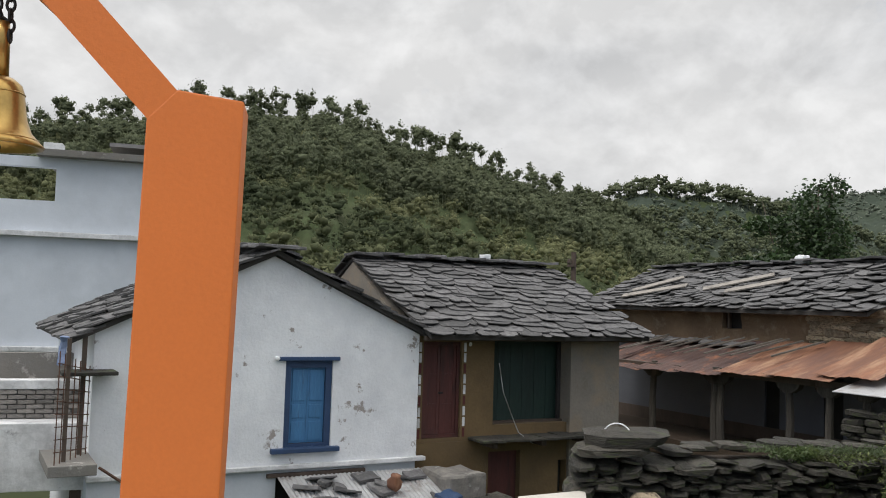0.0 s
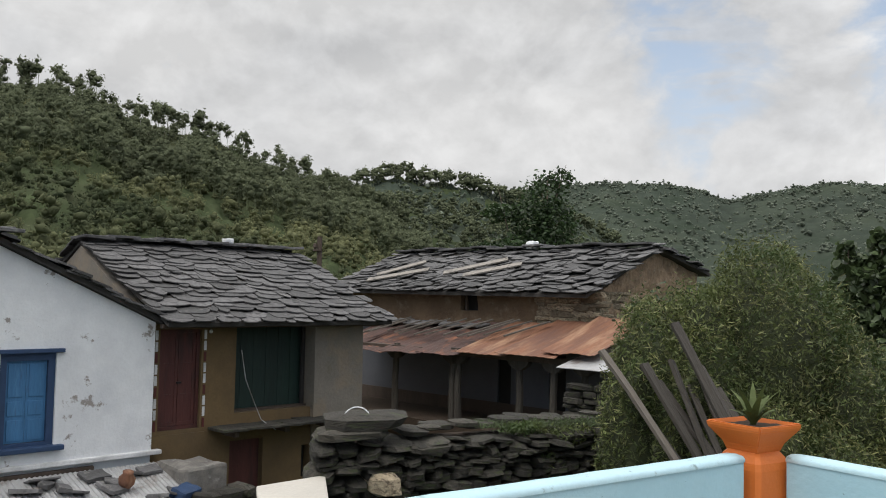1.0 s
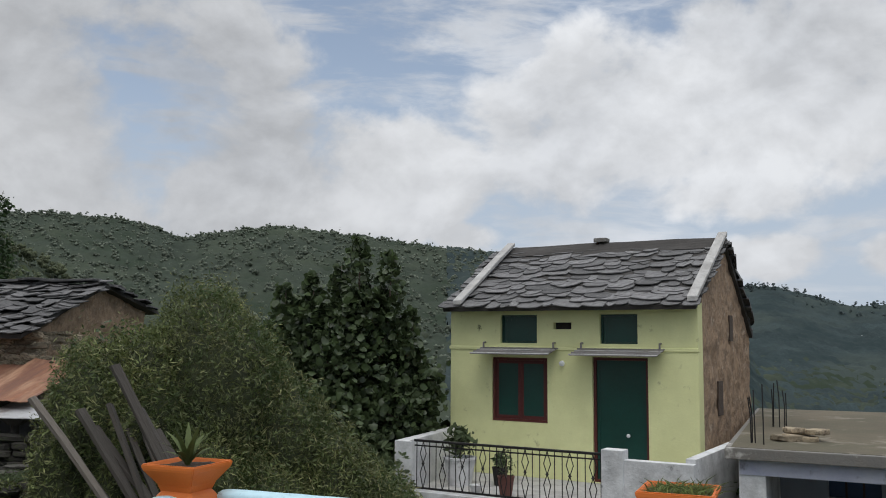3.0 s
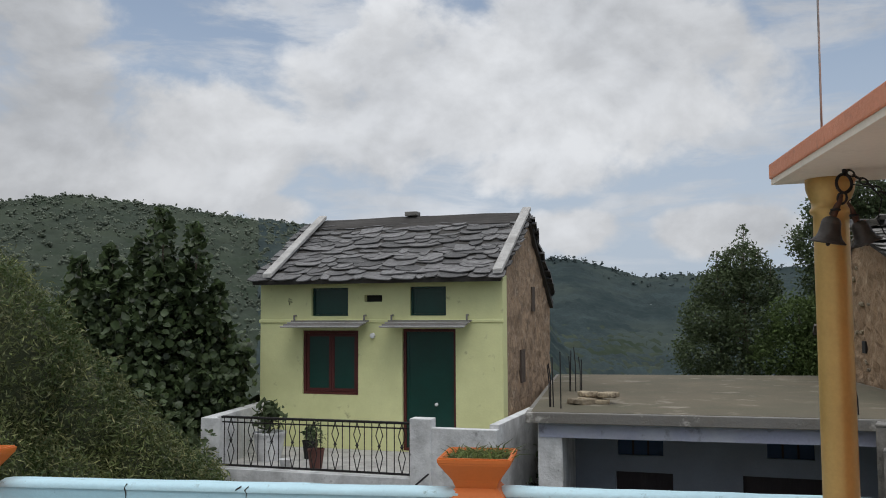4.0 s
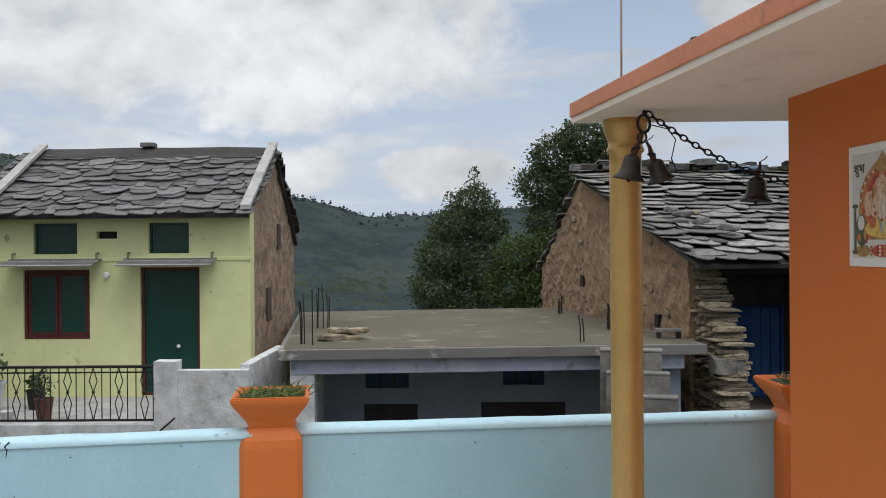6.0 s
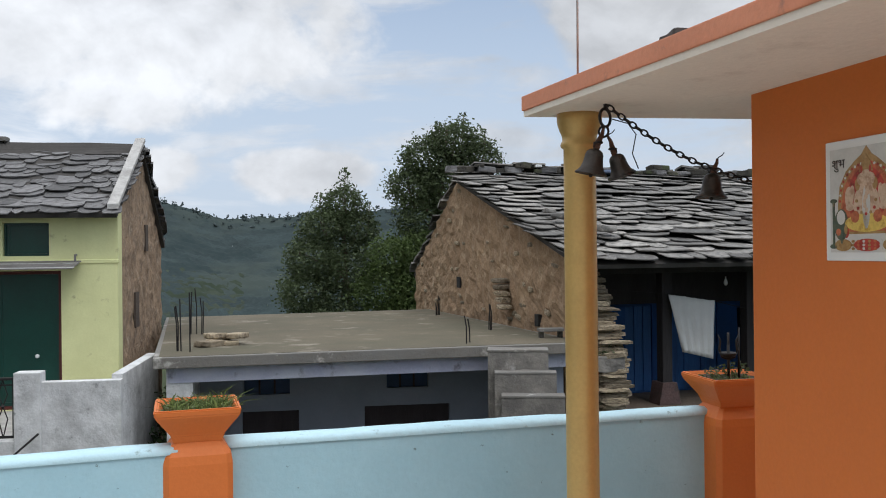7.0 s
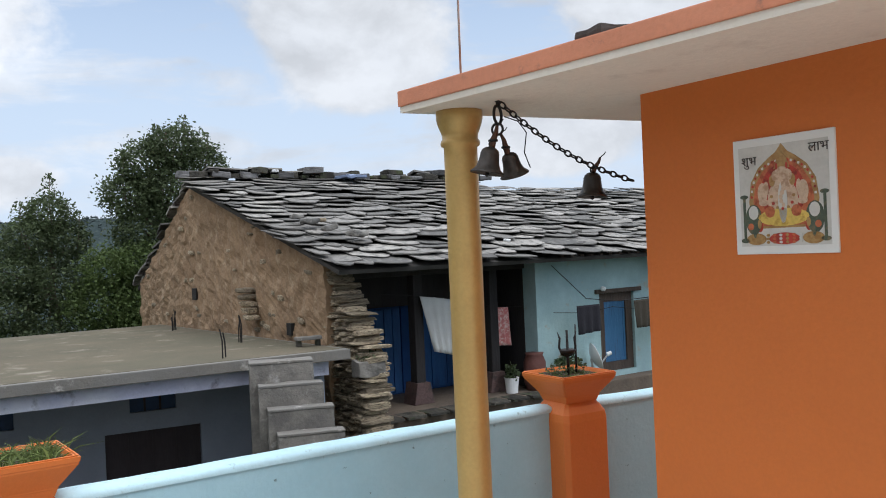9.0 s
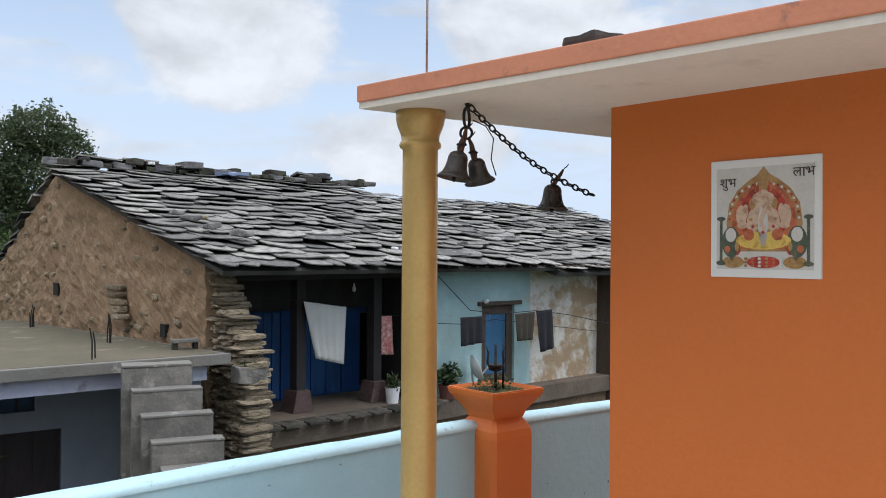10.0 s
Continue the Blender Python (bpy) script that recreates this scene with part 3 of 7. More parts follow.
            for (di, dj), (a, b) in (((0, -1), (0, 1)), ((1, 0), (1, 2)), ((0, 1), (2, 3)), ((-1, 0), (3, 0))):
                if not solid(i + di, j + dj):
                    bm.faces.new([vert(*c[a], 0), vert(*c[b], 0), vert(*c[b], 1), vert(*c[a], 1)])
    return bm


def tube(pts, radii, seg=8, bm=None, closed=True):
    """A tapered tube along points."""
    bm = bm or bmesh.new()
    pts = [Vector(p) for p in pts]
    if not hasattr(radii, "__len__"):
        radii = [radii] * len(pts)
    rings = []
    for i, p in enumerate(pts):
        d = (pts[min(i + 1, len(pts) - 1)] - pts[max(i - 1, 0)]).normalized()
        a = d.cross(Vector((0.31, 0.17, 1)) if abs(d.z) < 0.9 else Vector((1, 0.2, 0))).normalized()
        b = d.cross(a)
        rings.append([bm.verts.new(p + (a * math.cos(2 * math.pi * k / seg) + b * math.sin(2 * math.pi * k / seg)) * radii[i]) for k in range(seg)])
    for r, s in zip(rings, rings[1:]):
        for k in range(seg):
            bm.faces.new((r[k], r[(k + 1) % seg], s[(k + 1) % seg], s[k]))
    if closed:
        bm.faces.new(rings[0][::-1])
        bm.faces.new(rings[-1])
    return bm


def lathe(profile, seg=32, o=(0, 0, 0), bm=None):
    """A turned shape: profile of (radius, height)."""
    bm = bm or bmesh.new()
    rings = [[bm.verts.new((o[0] + r * math.cos(2 * math.pi * k / seg), o[1] + r * math.sin(2 * math.pi * k / seg), o[2] + z)) for k in range(seg)] for r, z in profile]
    for r, s in zip(rings, rings[1:]):
        for k in range(seg):
            bm.faces.new((r[k], r[(k + 1) % seg], s[(k + 1) % seg], s[k]))
    bm.faces.new(rings[0][::-1])
    bm.faces.new(rings[-1])
    return bm


def torus(o, big, small, turn=None, seg=16, ring=6, squash=1.0, bm=None):
    bm = bm or bmesh.new()
    turn = turn or Matrix.Identity(3)
    rows = []
    for i in range(seg):
        a = 2 * math.pi * i / seg
        rows.append([bm.verts.new(Vector(o) + turn @ Vector(((big + small * math.cos(2 * math.pi * k / ring)) * math.cos(a), (big + small * math.cos(2 * math.pi * k / ring)) * math.sin(a) * squash, small * math.sin(2 * math.pi * k / ring)))) for k in range(ring)])
    for i in range(seg):
        for k in range(ring):
            r, s = rows[i], rows[(i + 1) % seg]
            bm.faces.new((r[k], s[k], s[(k + 1) % ring], r[(k + 1) % ring]))
    return bm


def roughen(bm, amount, size, cuts=0, seed=0.0):
    """Uneven hand-made surface: the mesh is cut up and pushed about by noise."""
    if cuts:
        bmesh.ops.subdivide_edges(bm, edges=bm.edges[:], cuts=cuts, use_grid_fill=True)
    for v in bm.verts:
        v.co += noise.noise_vector(v.co / size + Vector((seed, 0, 0))) * amount
    return bm


def rough_gable(top, v0, v1, z0, u_out, u_in, amount, size, seed, nv=60, nz=40):
    """An upright end wall in the v-z plane with an uneven outer face at u_out; top(v) gives its upper edge."""
    bm = bmesh.new()
    grid = []
    for i in range(nv + 1):
        v = v0 + (v1 - v0) * i / nv
        col_ = []
        for j in range(nz + 1):
            z = z0 + (top(v) - z0) * j / nz
            p = Vector((0, v, z))
            d = noise.fractal(p / size + Vector((seed, 0, 0)), 1.0, 2.0, 3) * amount + abs(noise.noise(p / (size * 0.3) + Vector((0, seed, 0)))) * amount * 0.5
            col_.append(bm.verts.new((u_out + d * (-1 if u_out < u_in else 1), v, z)))
        grid.append(col_)
    for a, b in zip(grid, grid[1:]):
        for j in range(nz):
            bm.faces.new((a[j], b[j], b[j + 1], a[j + 1]))
    rim = [c[0] for c in grid] + grid[-1][1:] + [c[-1] for c in grid[-2::-1]] + grid[0][-2:0:-1]
    back = [bm.verts.new((u_in, v.co.y, v.co.z)) for v in rim]
    n = len(rim)
    for k in range(n):
        bm.faces.new((rim[k], rim[(k + 1) % n], back[(k + 1) % n], back[k]))
    bm.faces.new(back)
    return bm


def bedded(parent, spots, u, mat, seed, size=0.22, name="bedded_stone"):
    """Single stones that stand a little proud of an end wall at (v, z) spots."""
    r = random.Random(seed)
    for v, z in spots:
        ob = new(name, STONES[mat][r.randrange(7)])
        ob.parent = parent
        ob.matrix_local = pose(u, v, z, r.uniform(-12, 12), 0, 0) @ Matrix.Diagonal((0.10, size * r.uniform(0.5, 1.5), size * r.uniform(0.25, 0.6), 1))


# slates: a few uneven outlines, shared by all roofs
SLATE_RND = random.Random(11)


def slate_outline():
    r = SLATE_RND
    k, lean = r.uniform(0.3, 1.5), r.uniform(-0.10, 0.10)
    return [(-0.46, 1.0), (0.46, 1.0), (0.50, 0.40 + r.uniform(-.12, .06)), (0.44 + r.uniform(-.06, .05), 0.19 * k + lean + r.uniform(-.03, .05)), (0.24 + r.uniform(-.12, .10), 0.05 * k + lean * 0.6 + r.uniform(-.04, .03)),
            (r.uniform(-.16, .16), r.uniform(-.06, .02)), (-0.29 + r.uniform(-.10, .10), 0.05 * k - lean * 0.6 + r.uniform(-.04, .03)), (-0.46 + r.uniform(-.05, .05), 0.21 * k - lean + r.uniform(-.04, .05))]


OUTLINES = [slate_outline() for _ in range(14)]
SLATES = {}
for key in ("slate", "slate_dark", "slate_pale"):
    SLATES[key] = []
    for pts in OUTLINES:
        me_ = finish(prism(pts, 2, 0.0, 1.0))
        me_.materials.append(M[key])
        SLATES[key].append(me_)


def slate_roof(roof, o, along, up, exposure, width, thick=0.035, keep=300, seed=1, mess=1.0, lift=0.06, pick=None, mat="slate"):
    """Rows of slates on the slope from o: along the eave, up to the ridge. The lowest keep slates are objects, the rest one mesh."""
    r = random.Random(seed)
    o, along, up = Vector(o), Vector(along), Vector(up)
    a, n = along.normalized(), along.cross(up).normalized()
    y = up.normalized()
    turn = Matrix((a, y, n)).transposed()
    rows, spots = max(1, round(up.length / exposure)), []
    for i in range(rows):
        x = -r.uniform(0, width * 0.6)
        while x < along.length + 0.02:
            w = width * r.uniform(0.42, 1.75)
            s = i * exposure + (r.uniform(-.38, .38) * exposure * mess if i else r.uniform(-.03, .03))
            if x + w > 0.04 and x < along.length - 0.1:
                lo, hi = max(x, -0.06), min(x + w, along.length + 0.06)
                spots.append((i, o + a * ((lo + hi) / 2) + y * (s - 0.02) + n * (lift + r.uniform(0, .028) * mess), hi - lo, exposure * r.uniform(1.75, 2.1) if i < rows - 1 else exposure * 1.2))
            x += w * 0.97
    verts, faces, made = [], [], 0
    order = sorted(range(len(spots)), key=pick and (lambda k: pick(spots[k][1]))) if pick else range(len(spots))
    for k in order:
        i, p, w, h = spots[k]
        m = turn.to_4x4() @ pose(0, 0, 0, -6.5 + r.uniform(-2.5, 2.0) * mess, r.uniform(-3, 3) * mess, r.uniform(-8, 8) * mess)
        m = Matrix.Translation(p) @ m @ Matrix.Diagonal((w * 1.0, h, thick * r.uniform(0.8, 1.9), 1))
        which = r.randrange(14)
        if made < keep:
            ob = new("slate", SLATES[mat][which])
            ob.parent, ob.matrix_local = roof, m
            made += 1
        else:
            pts, q = OUTLINES[which], len(verts)
            verts += [m @ Vector((*c, z)) for z in (0, 1) for c in pts]
            faces += [tuple(range(q + 15, q + 7, -1))[::-1]] + [(q + j, q + (j + 1) % 8, q + 8 + (j + 1) % 8, q + 8 + j) for j in range(8)]
    if verts:
        part_data("slate", verts, faces, mat + "_many", roof, kind="stuff")


# dry stones: a few lumpy blocks
STONES = {}
for key in ("stone", "warmstone"):
    STONES[key] = []
    for k_ in range(7):
        b_ = box((-.5, -.5, -.5), (.5, .5, .5), 0.0, None, 0.13, SLATE_RND)
        bmesh.ops.bevel(b_, geom=b_.edges[:], offset=0.2, segments=1, affect="EDGES")
        for v_ in b_.verts:
            v_.co += Vector([SLATE_RND.uniform(-.035, .035) for _ in range(3)])
        me_ = finish(b_)
        me_.materials.append(M[key])
        STONES[key].append(me_)


def stones(parent, a, b, z0, top, depth, size=(0.34, 0.11), mat="stone", seed=3, name="stone", lean=0.0, limit=300):
    """A dry stone face from a to b (u, v), from z0 up to top(share of the way)."""
    r = random.Random(seed)
    a, b = Vector((*a, 0)), Vector((*b, 0))
    d = (b - a).normalized()
    ang, length, z, made = math.degrees(math.atan2(d.y, d.x)), (b - a).length, z0, 0
    zmax = max(top(k / 20) for k in range(21))
    while z < zmax:
        h = size[1] * r.uniform(0.6, 1.5)
        x = -r.uniform(0, 0.1)
        while x < length:
            w = size[0] * r.uniform(0.5, 1.6)
            s = min(max((x + w / 2) / length, 0), 1)
            if z + h * 0.6 < top(s) and made < limit:
                p = a + d * (x + w / 2) + Vector((-d.y, d.x, 0)) * (depth / 2 + r.uniform(-.035, .035))
                ob = new(name, STONES[mat][r.randrange(7)])
                ob.parent = parent
                ob.matrix_local = pose(p.x, p.y, z + h / 2, r.uniform(-4, 4) * (1 + 2 * lean), r.uniform(-5, 5) * (1 + 1.6 * lean), ang + r.uniform(-6, 6) * (1 + 2 * lean)) @ Matrix.Diagonal((w * 1.02, depth * r.uniform(0.92, 1.12), h * 1.08, 1))
                made += 1
            x += w
        z += h * 0.93


def leaves(name, mat, parent, spots, size, seed, aspect=0.6, per=1, droop=0.3, label=""):
    """Many small folded leaves, one mesh. spots: array of (x, y, z)."""
    g = np.random.default_rng(seed)
    c = np.repeat(np.asarray(spots, float), per, axis=0)
    k = len(c)
    ax = g.normal(size=(k, 3))
    ax[:, 2] = ax[:, 2] * 0.6 - droop
    ax /= np.linalg.norm(ax, axis=1)[:, None]
    side = np.cross(ax, g.normal(size=(k, 3)))
    side /= np.linalg.norm(side, axis=1)[:, None]
    nrm = np.cross(ax, side)
    s = size * g.uniform(0.55, 1.4, (k, 1))
    w = s * aspect * 0.5
    fold = nrm * w * .3
    if size < 0.08:
        rim, order = [c - ax * s * .5, c + side * w + fold, c + ax * s * .5, c - side * w + fold], [0, 1, 2, 0, 2, 3]
    else:
        rim = [c - ax * s * .5, c - ax * s * .22 + side * w * .85 + fold, c + ax * s * .18 + side * w + fold, c + ax * s * .5,
               c + ax * s * .18 - side * w + fold, c - ax * s * .22 - side * w * .85 + fold]
        order = [0, 1, 2, 0, 2, 3, 0, 3, 4, 0, 4, 5]
    n = len(rim)
    v = np.stack(rim, 1).reshape(-1, 3)
    f = np.arange(n * k).reshape(-1, n)
    me = bpy.data.meshes.new("leaves")
    me.vertices.add(n * k)
    me.vertices.foreach_set("co", v.ravel())
    tri = f[:, order].reshape(-1)
    me.loops.add(len(tri))
    me.loops.foreach_set("vertex_index", tri)
    me.polygons.add(len(tri) // 3)
    me.polygons.foreach_set("loop_start", np.arange(0, len(tri), 3))
    me.update(calc_edges=True)
    me.validate()
    me.materials.append(M[mat])
    ob = new(name, me)
    ob.parent = parent
    return tagged(ob, label)


def blob_spots(blobs, count, seed, shell=0.55):
    """Points scattered in the outer part of several ellipsoids (x, y, z, rx, ry, rz)."""
    g = np.random.default_rng(seed)
    b = np.array(blobs, float)
    wgt = b[:, 3] * b[:, 5] + b[:, 3] * b[:, 4]
    pick = g.choice(len(b), count, p=wgt / wgt.sum())
    d = g.normal(size=(count, 3))
    d /= np.linalg.norm(d, axis=1)[:, None]
    rad = g.uniform(shell, 1.0, (count, 1)) ** 0.7 * (1 + (0.16 if shell < 0.8 else 0.05) * g.normal(size=(count, 1)))
    if shell > 0.8:
        c = b[pick, :3]
        rad *= 1 + 0.035 * np.sin(19.0 * d[:, :1] + 2.0 * c[:, 1:2]) * np.sin(17.0 * d[:, 2:3] + 9.0 * d[:, 1:2]) + 0.06 * (np.sin(6.0 * d[:, :1] + 3 * c[:, :1]) * np.sin(7.0 * d[:, 1:2] + 1.3) + np.sin(9.0 * d[:, 2:3] + 5 * d[:, :1]))
    return b[pick, :3] + d * rad * b[pick, 3:6]


def tree(name, base, trunk, blobs, count, leaf, size, seed, label, aspect=0.6, thick=0.12, shoots=()):
    """A tapered trunk, a limb into each clump, and leaves; shoots (x, y, z, top, radius, leaves) stand up out of the crown."""
    t = thing(name, base, label, "tree")
    r = random.Random(seed)
    bm = tube(trunk, [thick * (1 - 0.75 * i / (len(trunk) - 1)) for i in range(len(trunk))], 8)
    part("trunk", bm, "bark", t, smooth=True)
    top = Vector(trunk[len(trunk) // 2])
    for b in blobs:
        c = Vector(b[:3])
        mid = top.lerp(c, 0.55) + Vector((r.uniform(-.2, .2), r.uniform(-.2, .2), -.15))
        part("limb", tube([top, mid, c, c + (c - mid) * 0.5], [thick * .4, thick * .3, thick * .17, thick * .05], 6), "bark", t, smooth=True)
    spots = [blob_spots(blobs, count, seed)]
    for k, (x, y, z0, z1, w, n) in enumerate(shoots):
        part("shoot", tube([(x * 0.8, y * 0.8, z0 - 0.8), (x, y, z0), (x + 0.04, y, z1)], [thick * .3, thick * .2, thick * .06], 6), "bark", t, smooth=True)
        g = np.random.default_rng(seed + k)
        s = g.uniform(0, 1, n)
        a = g.uniform(0, 6.28, n)
        w_ = w * (0.35 + 0.65 * np.sin(np.pi * np.clip(s * 0.85 + 0.12, 0, 1))) * g.uniform(0.4, 1.0, n)
        spots.append(np.stack([x + np.cos(a) * w_, y + np.sin(a) * w_, z0 + (z1 - z0) * s], 1))
    leaves("crown", leaf, t, np.concatenate(spots), size, seed, aspect)
    return t



def smooth01(x):
    x = min(max(x, 0.0), 1.0)
    return x * x * (3 - 2 * x)


def profile(table, a):
    """Piecewise straight table of (bearing, value)."""
    if a <= table[0][0]:
        return table[0][1]
    for (p, q), (r_, s) in zip(table, table[1:]):
        if a <= r_:
            return q + (s - q) * (a - p) / (r_ - p)
    return table[-1][1]



# ---------------------------------------------------------------- ground, hills and far woods
HILL_1 = [(62, 1.0), (66, 4.0), (69, 6.0), (72.3, 7.3), (75.3, 8.5), (77.9, 9.4), (79.8, 10.4), (84.6, 11.0), (87.3, 12.5), (92, 12.6), (97.4, 12.7), (102.4, 11.3), (106.8, 10.8), (125, 9.0), (150, 4.0)]
HILL_2 = [(50, 2.0), (56, 5.2), (60.7, 6.9), (63.3, 7.6), (68.1, 8.2), (70.3, 7.8), (74, 7.0), (82, 4.0)]
HILL_3 = [(14, 2.0), (18, 3.6), (22, 5.1), (26.2, 5.6), (29.6, 6.0), (35.1, 6.7), (38.4, 7.0), (41, 7.25), (44.1, 6.8), (46.8, 6.3), (48.6, 6.95), (51, 7.4), (54.8, 7.45), (59.6, 7.1), (68, 5.0)]
HILL_4 = [(-60, 1.5), (-30, 2.0), (-8, 2.9), (-0.6, 2.7), (1.5, 2.35), (5.2, 2.34), (7.5, 2.95), (9.4, 3.55), (11.7, 3.46), (16, 4.2), (24, 4.4), (32, 3.0)]
# table, foot, ridge, height of the foot, height of the trees
HILLS = [(HILL_1, 75, 400, -9, 12), (HILL_2, 330, 660, -30, 12), (HILL_3, 300, 1000, -60, 6), (HILL_4, 420, 1400, -120, 8)]


def ground_z(az, r):
    z = -2.4 - 0.10 * max(0.0, r - 28) * smooth01((70 - az) / 50) - 0.02 * max(0.0, r - 28)
    z = max(z, -120)
    for table, foot, ridge, base, tall in HILLS:
        if az < table[0][0] - 6 or az > table[-1][0] + 6 or r < foot:
            continue
        top = 1.6 + ridge * math.tan(radians(profile(table, az))) - tall
        fade = smooth01((az - table[0][0] + 6) / 6) * smooth01((table[-1][0] + 6 - az) / 6)
        top -= (1 - fade) * (top - base)
        if r <= ridge:
            s = (r - foot) / (ridge - foot)
            h = base + (top - base) * (0.75 * s + 0.25 * s * s)
            h += 5.0 * noise.noise(Vector((az * 0.35, r * 0.012, foot))) * s * (1 - s) * 4
        else:
            h = top - (r - ridge) * 0.35
        z = max(z, h)
    return z


def polar(az, r):
    return (-math.sin(radians(az)) * r, math.cos(radians(az)) * r)


azs = [-180 + 4 * i for i in range(29)] + [-63 + 0.8 * i for i in range(250)] + [138 + 3 * i for i in range(15)]
rads = [0, 8, 16, 24, 30, 40, 52, 66, 76] + [76 + 16 * i for i in range(1, 22)] + [440, 480] + [500 + 40 * i for i in range(26)] + [1600, 2200, 3600]
gv, gf = [], []
for r_ in rads:
    for a_ in azs:
        gv.append((*polar(a_, r_), ground_z(a_, r_)))
na = len(azs)
for i in range(len(rads) - 1):
    for j in range(na):
        a_, b_ = i * na + j, i * na + (j + 1) % na
        gf.append((a_, b_, b_ + na, a_ + na))
tagged(part_data("ground", gv, gf, "hill", None, "grassy earth falling to a valley and rising into wooded hills", smooth=True), "", "ground", "", "structure")


def canopy(name, label, mat, a0, a1, da, r0, r1, dr, cell, height, floor_=0.4):
    """An unbroken tree cover: a sheet over the hillside that swells into a crown for every cell of an uneven pattern."""
    verts, faces = [], []
    na_, nr_ = int((a1 - a0) / da) + 1, int((r1 - r0) / dr) + 1
    for i in range(nr_):
        r = r0 + dr * i
        for j in range(na_):
            a = a0 + da * j
            x, y = polar(a, r)
            z = ground_z(a, r)
            d = noise.voronoi(Vector((x / cell, y / cell, z * 0.6 / cell)))[0]
            big = 0.75 + 0.5 * noise.noise(Vector((x / (cell * 5), y / (cell * 5), 0)))
            k = max(0.0, 1.0 - (d[0] / 0.75) ** 2) * 0.7 + min(1.0, (d[1] - d[0]) * 1.6) * 0.3
            wob = noise.noise(Vector((x, y, z)) / (cell * 0.3))
            verts.append((x + wob * cell * 0.14, y + wob * cell * 0.14, z + height * (floor_ + k * big) + wob * height * 0.22))
    for i in range(nr_ - 1):
        for j in range(na_ - 1):
            q = i * na_ + j
            faces.append((q, q + 1, q + na_ + 1, q + na_))
    return tagged(part_data(name, verts, faces, mat, smooth=True), label, "forest", "", "stuff")


LUMP = bmesh.new()
bmesh.ops.create_icosphere(LUMP, subdivisions=1, radius=1.0)
LUMP_V = np.array([tuple(v.co) for v in LUMP.verts])
LUMP_F = np.array([[v.index for v in f.verts] for f in LUMP.faces])


def pines(name, label, mat, table, foot, ridge, count, tall, lumps, tufts, seed, lo=0.0, crown=0.5, wide=(0.13, 0.22), az0=None, az1=None, edge=0.14):
    """Single trees on a hillside, one mesh: thin trunks under rounded, lumpy crowns with a few loose sprays."""
    g = np.random.default_rng(seed)
    a0, a1 = az0 if az0 is not None else table[0][0], az1 if az1 is not None else table[-1][0]
    az = g.uniform(a0, a1, count)
    rr = foot + (ridge - foot) * np.sqrt(g.uniform(lo, 1.0, count))
    rim = g.uniform(0, 1, count) < edge
    rr[rim] = ridge * g.uniform(0.975, 1.0, rim.sum())
    verts, faces, total = [], [], 0
    for a, r, on_rim in zip(az, rr, rim):
        x, y = polar(a, r)
        z = ground_z(a, r)
        h = tall * (g.uniform(0.8, 1.45) if on_rim and crown < 0.6 else g.uniform(0.5, 1.15))
        bare = crown < 0.6
        if bare and r > ridge * 0.93 and not on_rim:
            h *= 0.45
        w = h * g.uniform(*wide) * (0.95 if on_rim else 1.0)
        b = 0.012 * h
        verts.append(np.array([(x - b, y - b, z - 1), (x + b, y - b, z - 1), (x, y + b, z - 1), (x, y, z + h * 0.92)]))
        faces.append(np.array([(0, 1, 3), (1, 2, 3), (2, 0, 3)]) + total)
        total += 4
        half = h * crown * (0.4 if on_rim and bare else 0.5)
        mid = np.array((x, y, z + h - half))
        c, taper = [], []
        for _ in range(lumps):
            d = g.normal(size=3)
            d *= g.uniform(0.25, 0.8) / np.linalg.norm(d)
            taper.append(1.0 - 0.45 * max(0.0, d[2]))
            c.append(mid + d * np.array((w * taper[-1], w * taper[-1], half)))
            size = g.uniform(0.30, 0.52) * taper[-1]
            verts.append(c[-1] + LUMP_V * g.uniform(0.5, 1.35, (len(LUMP_V), 1)) * np.array((w, w, min(half, w * 0.8))) * size)
            faces.append(LUMP_F + total)
            total += len(LUMP_V)
        if tufts:
            at = np.array(c)[g.integers(0, lumps, tufts)]
            d = g.normal(size=(tufts, 3))
            at = at + d / np.linalg.norm(d, axis=1)[:, None] * np.array((w, w, min(half, w * 0.85))) * g.uniform(0.3, 0.75, (tufts, 1))
            verts.append((at[:, None, :] + g.normal(size=(tufts, 3, 3)) * 0.026 * h).reshape(-1, 3))
            faces.append(np.arange(3 * tufts).reshape(-1, 3) + total)
            total += 3 * tufts
    return tagged(part_data(name, np.concatenate(verts).tolist(), np.concatenate(faces).tolist(), mat, smooth=True), label, "forest", "", "stuff")


# dark sheets paint shade under the trees; lighter trees paint the sunlit slope
canopy("slope_wood", "undergrowth on the lower slope, dark with shade in its colour", "understory", 62, 112, 0.25, 80, 398, 2.6, 5.0, 2.5)
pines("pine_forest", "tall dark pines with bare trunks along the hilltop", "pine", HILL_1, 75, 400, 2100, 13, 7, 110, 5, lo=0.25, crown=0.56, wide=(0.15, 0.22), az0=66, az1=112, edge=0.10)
pines("pine_wood", "trees on the lower slope, sunlight in their lighter green", "pinelight", HILL_1, 75, 400, 2700, 8.5, 6, 110, 6, lo=0.0, crown=0.8, wide=(0.2, 0.32), az0=64, az1=112, edge=0.0)
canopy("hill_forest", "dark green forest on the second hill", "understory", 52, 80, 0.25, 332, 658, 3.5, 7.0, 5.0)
pines("hill_pines", "pine trees on the second hill", "pine", HILL_2, 330, 660, 2300, 13, 5, 36, 7, lo=0.1, crown=0.55, wide=(0.2, 0.3), az0=53, az1=79, edge=0.2)
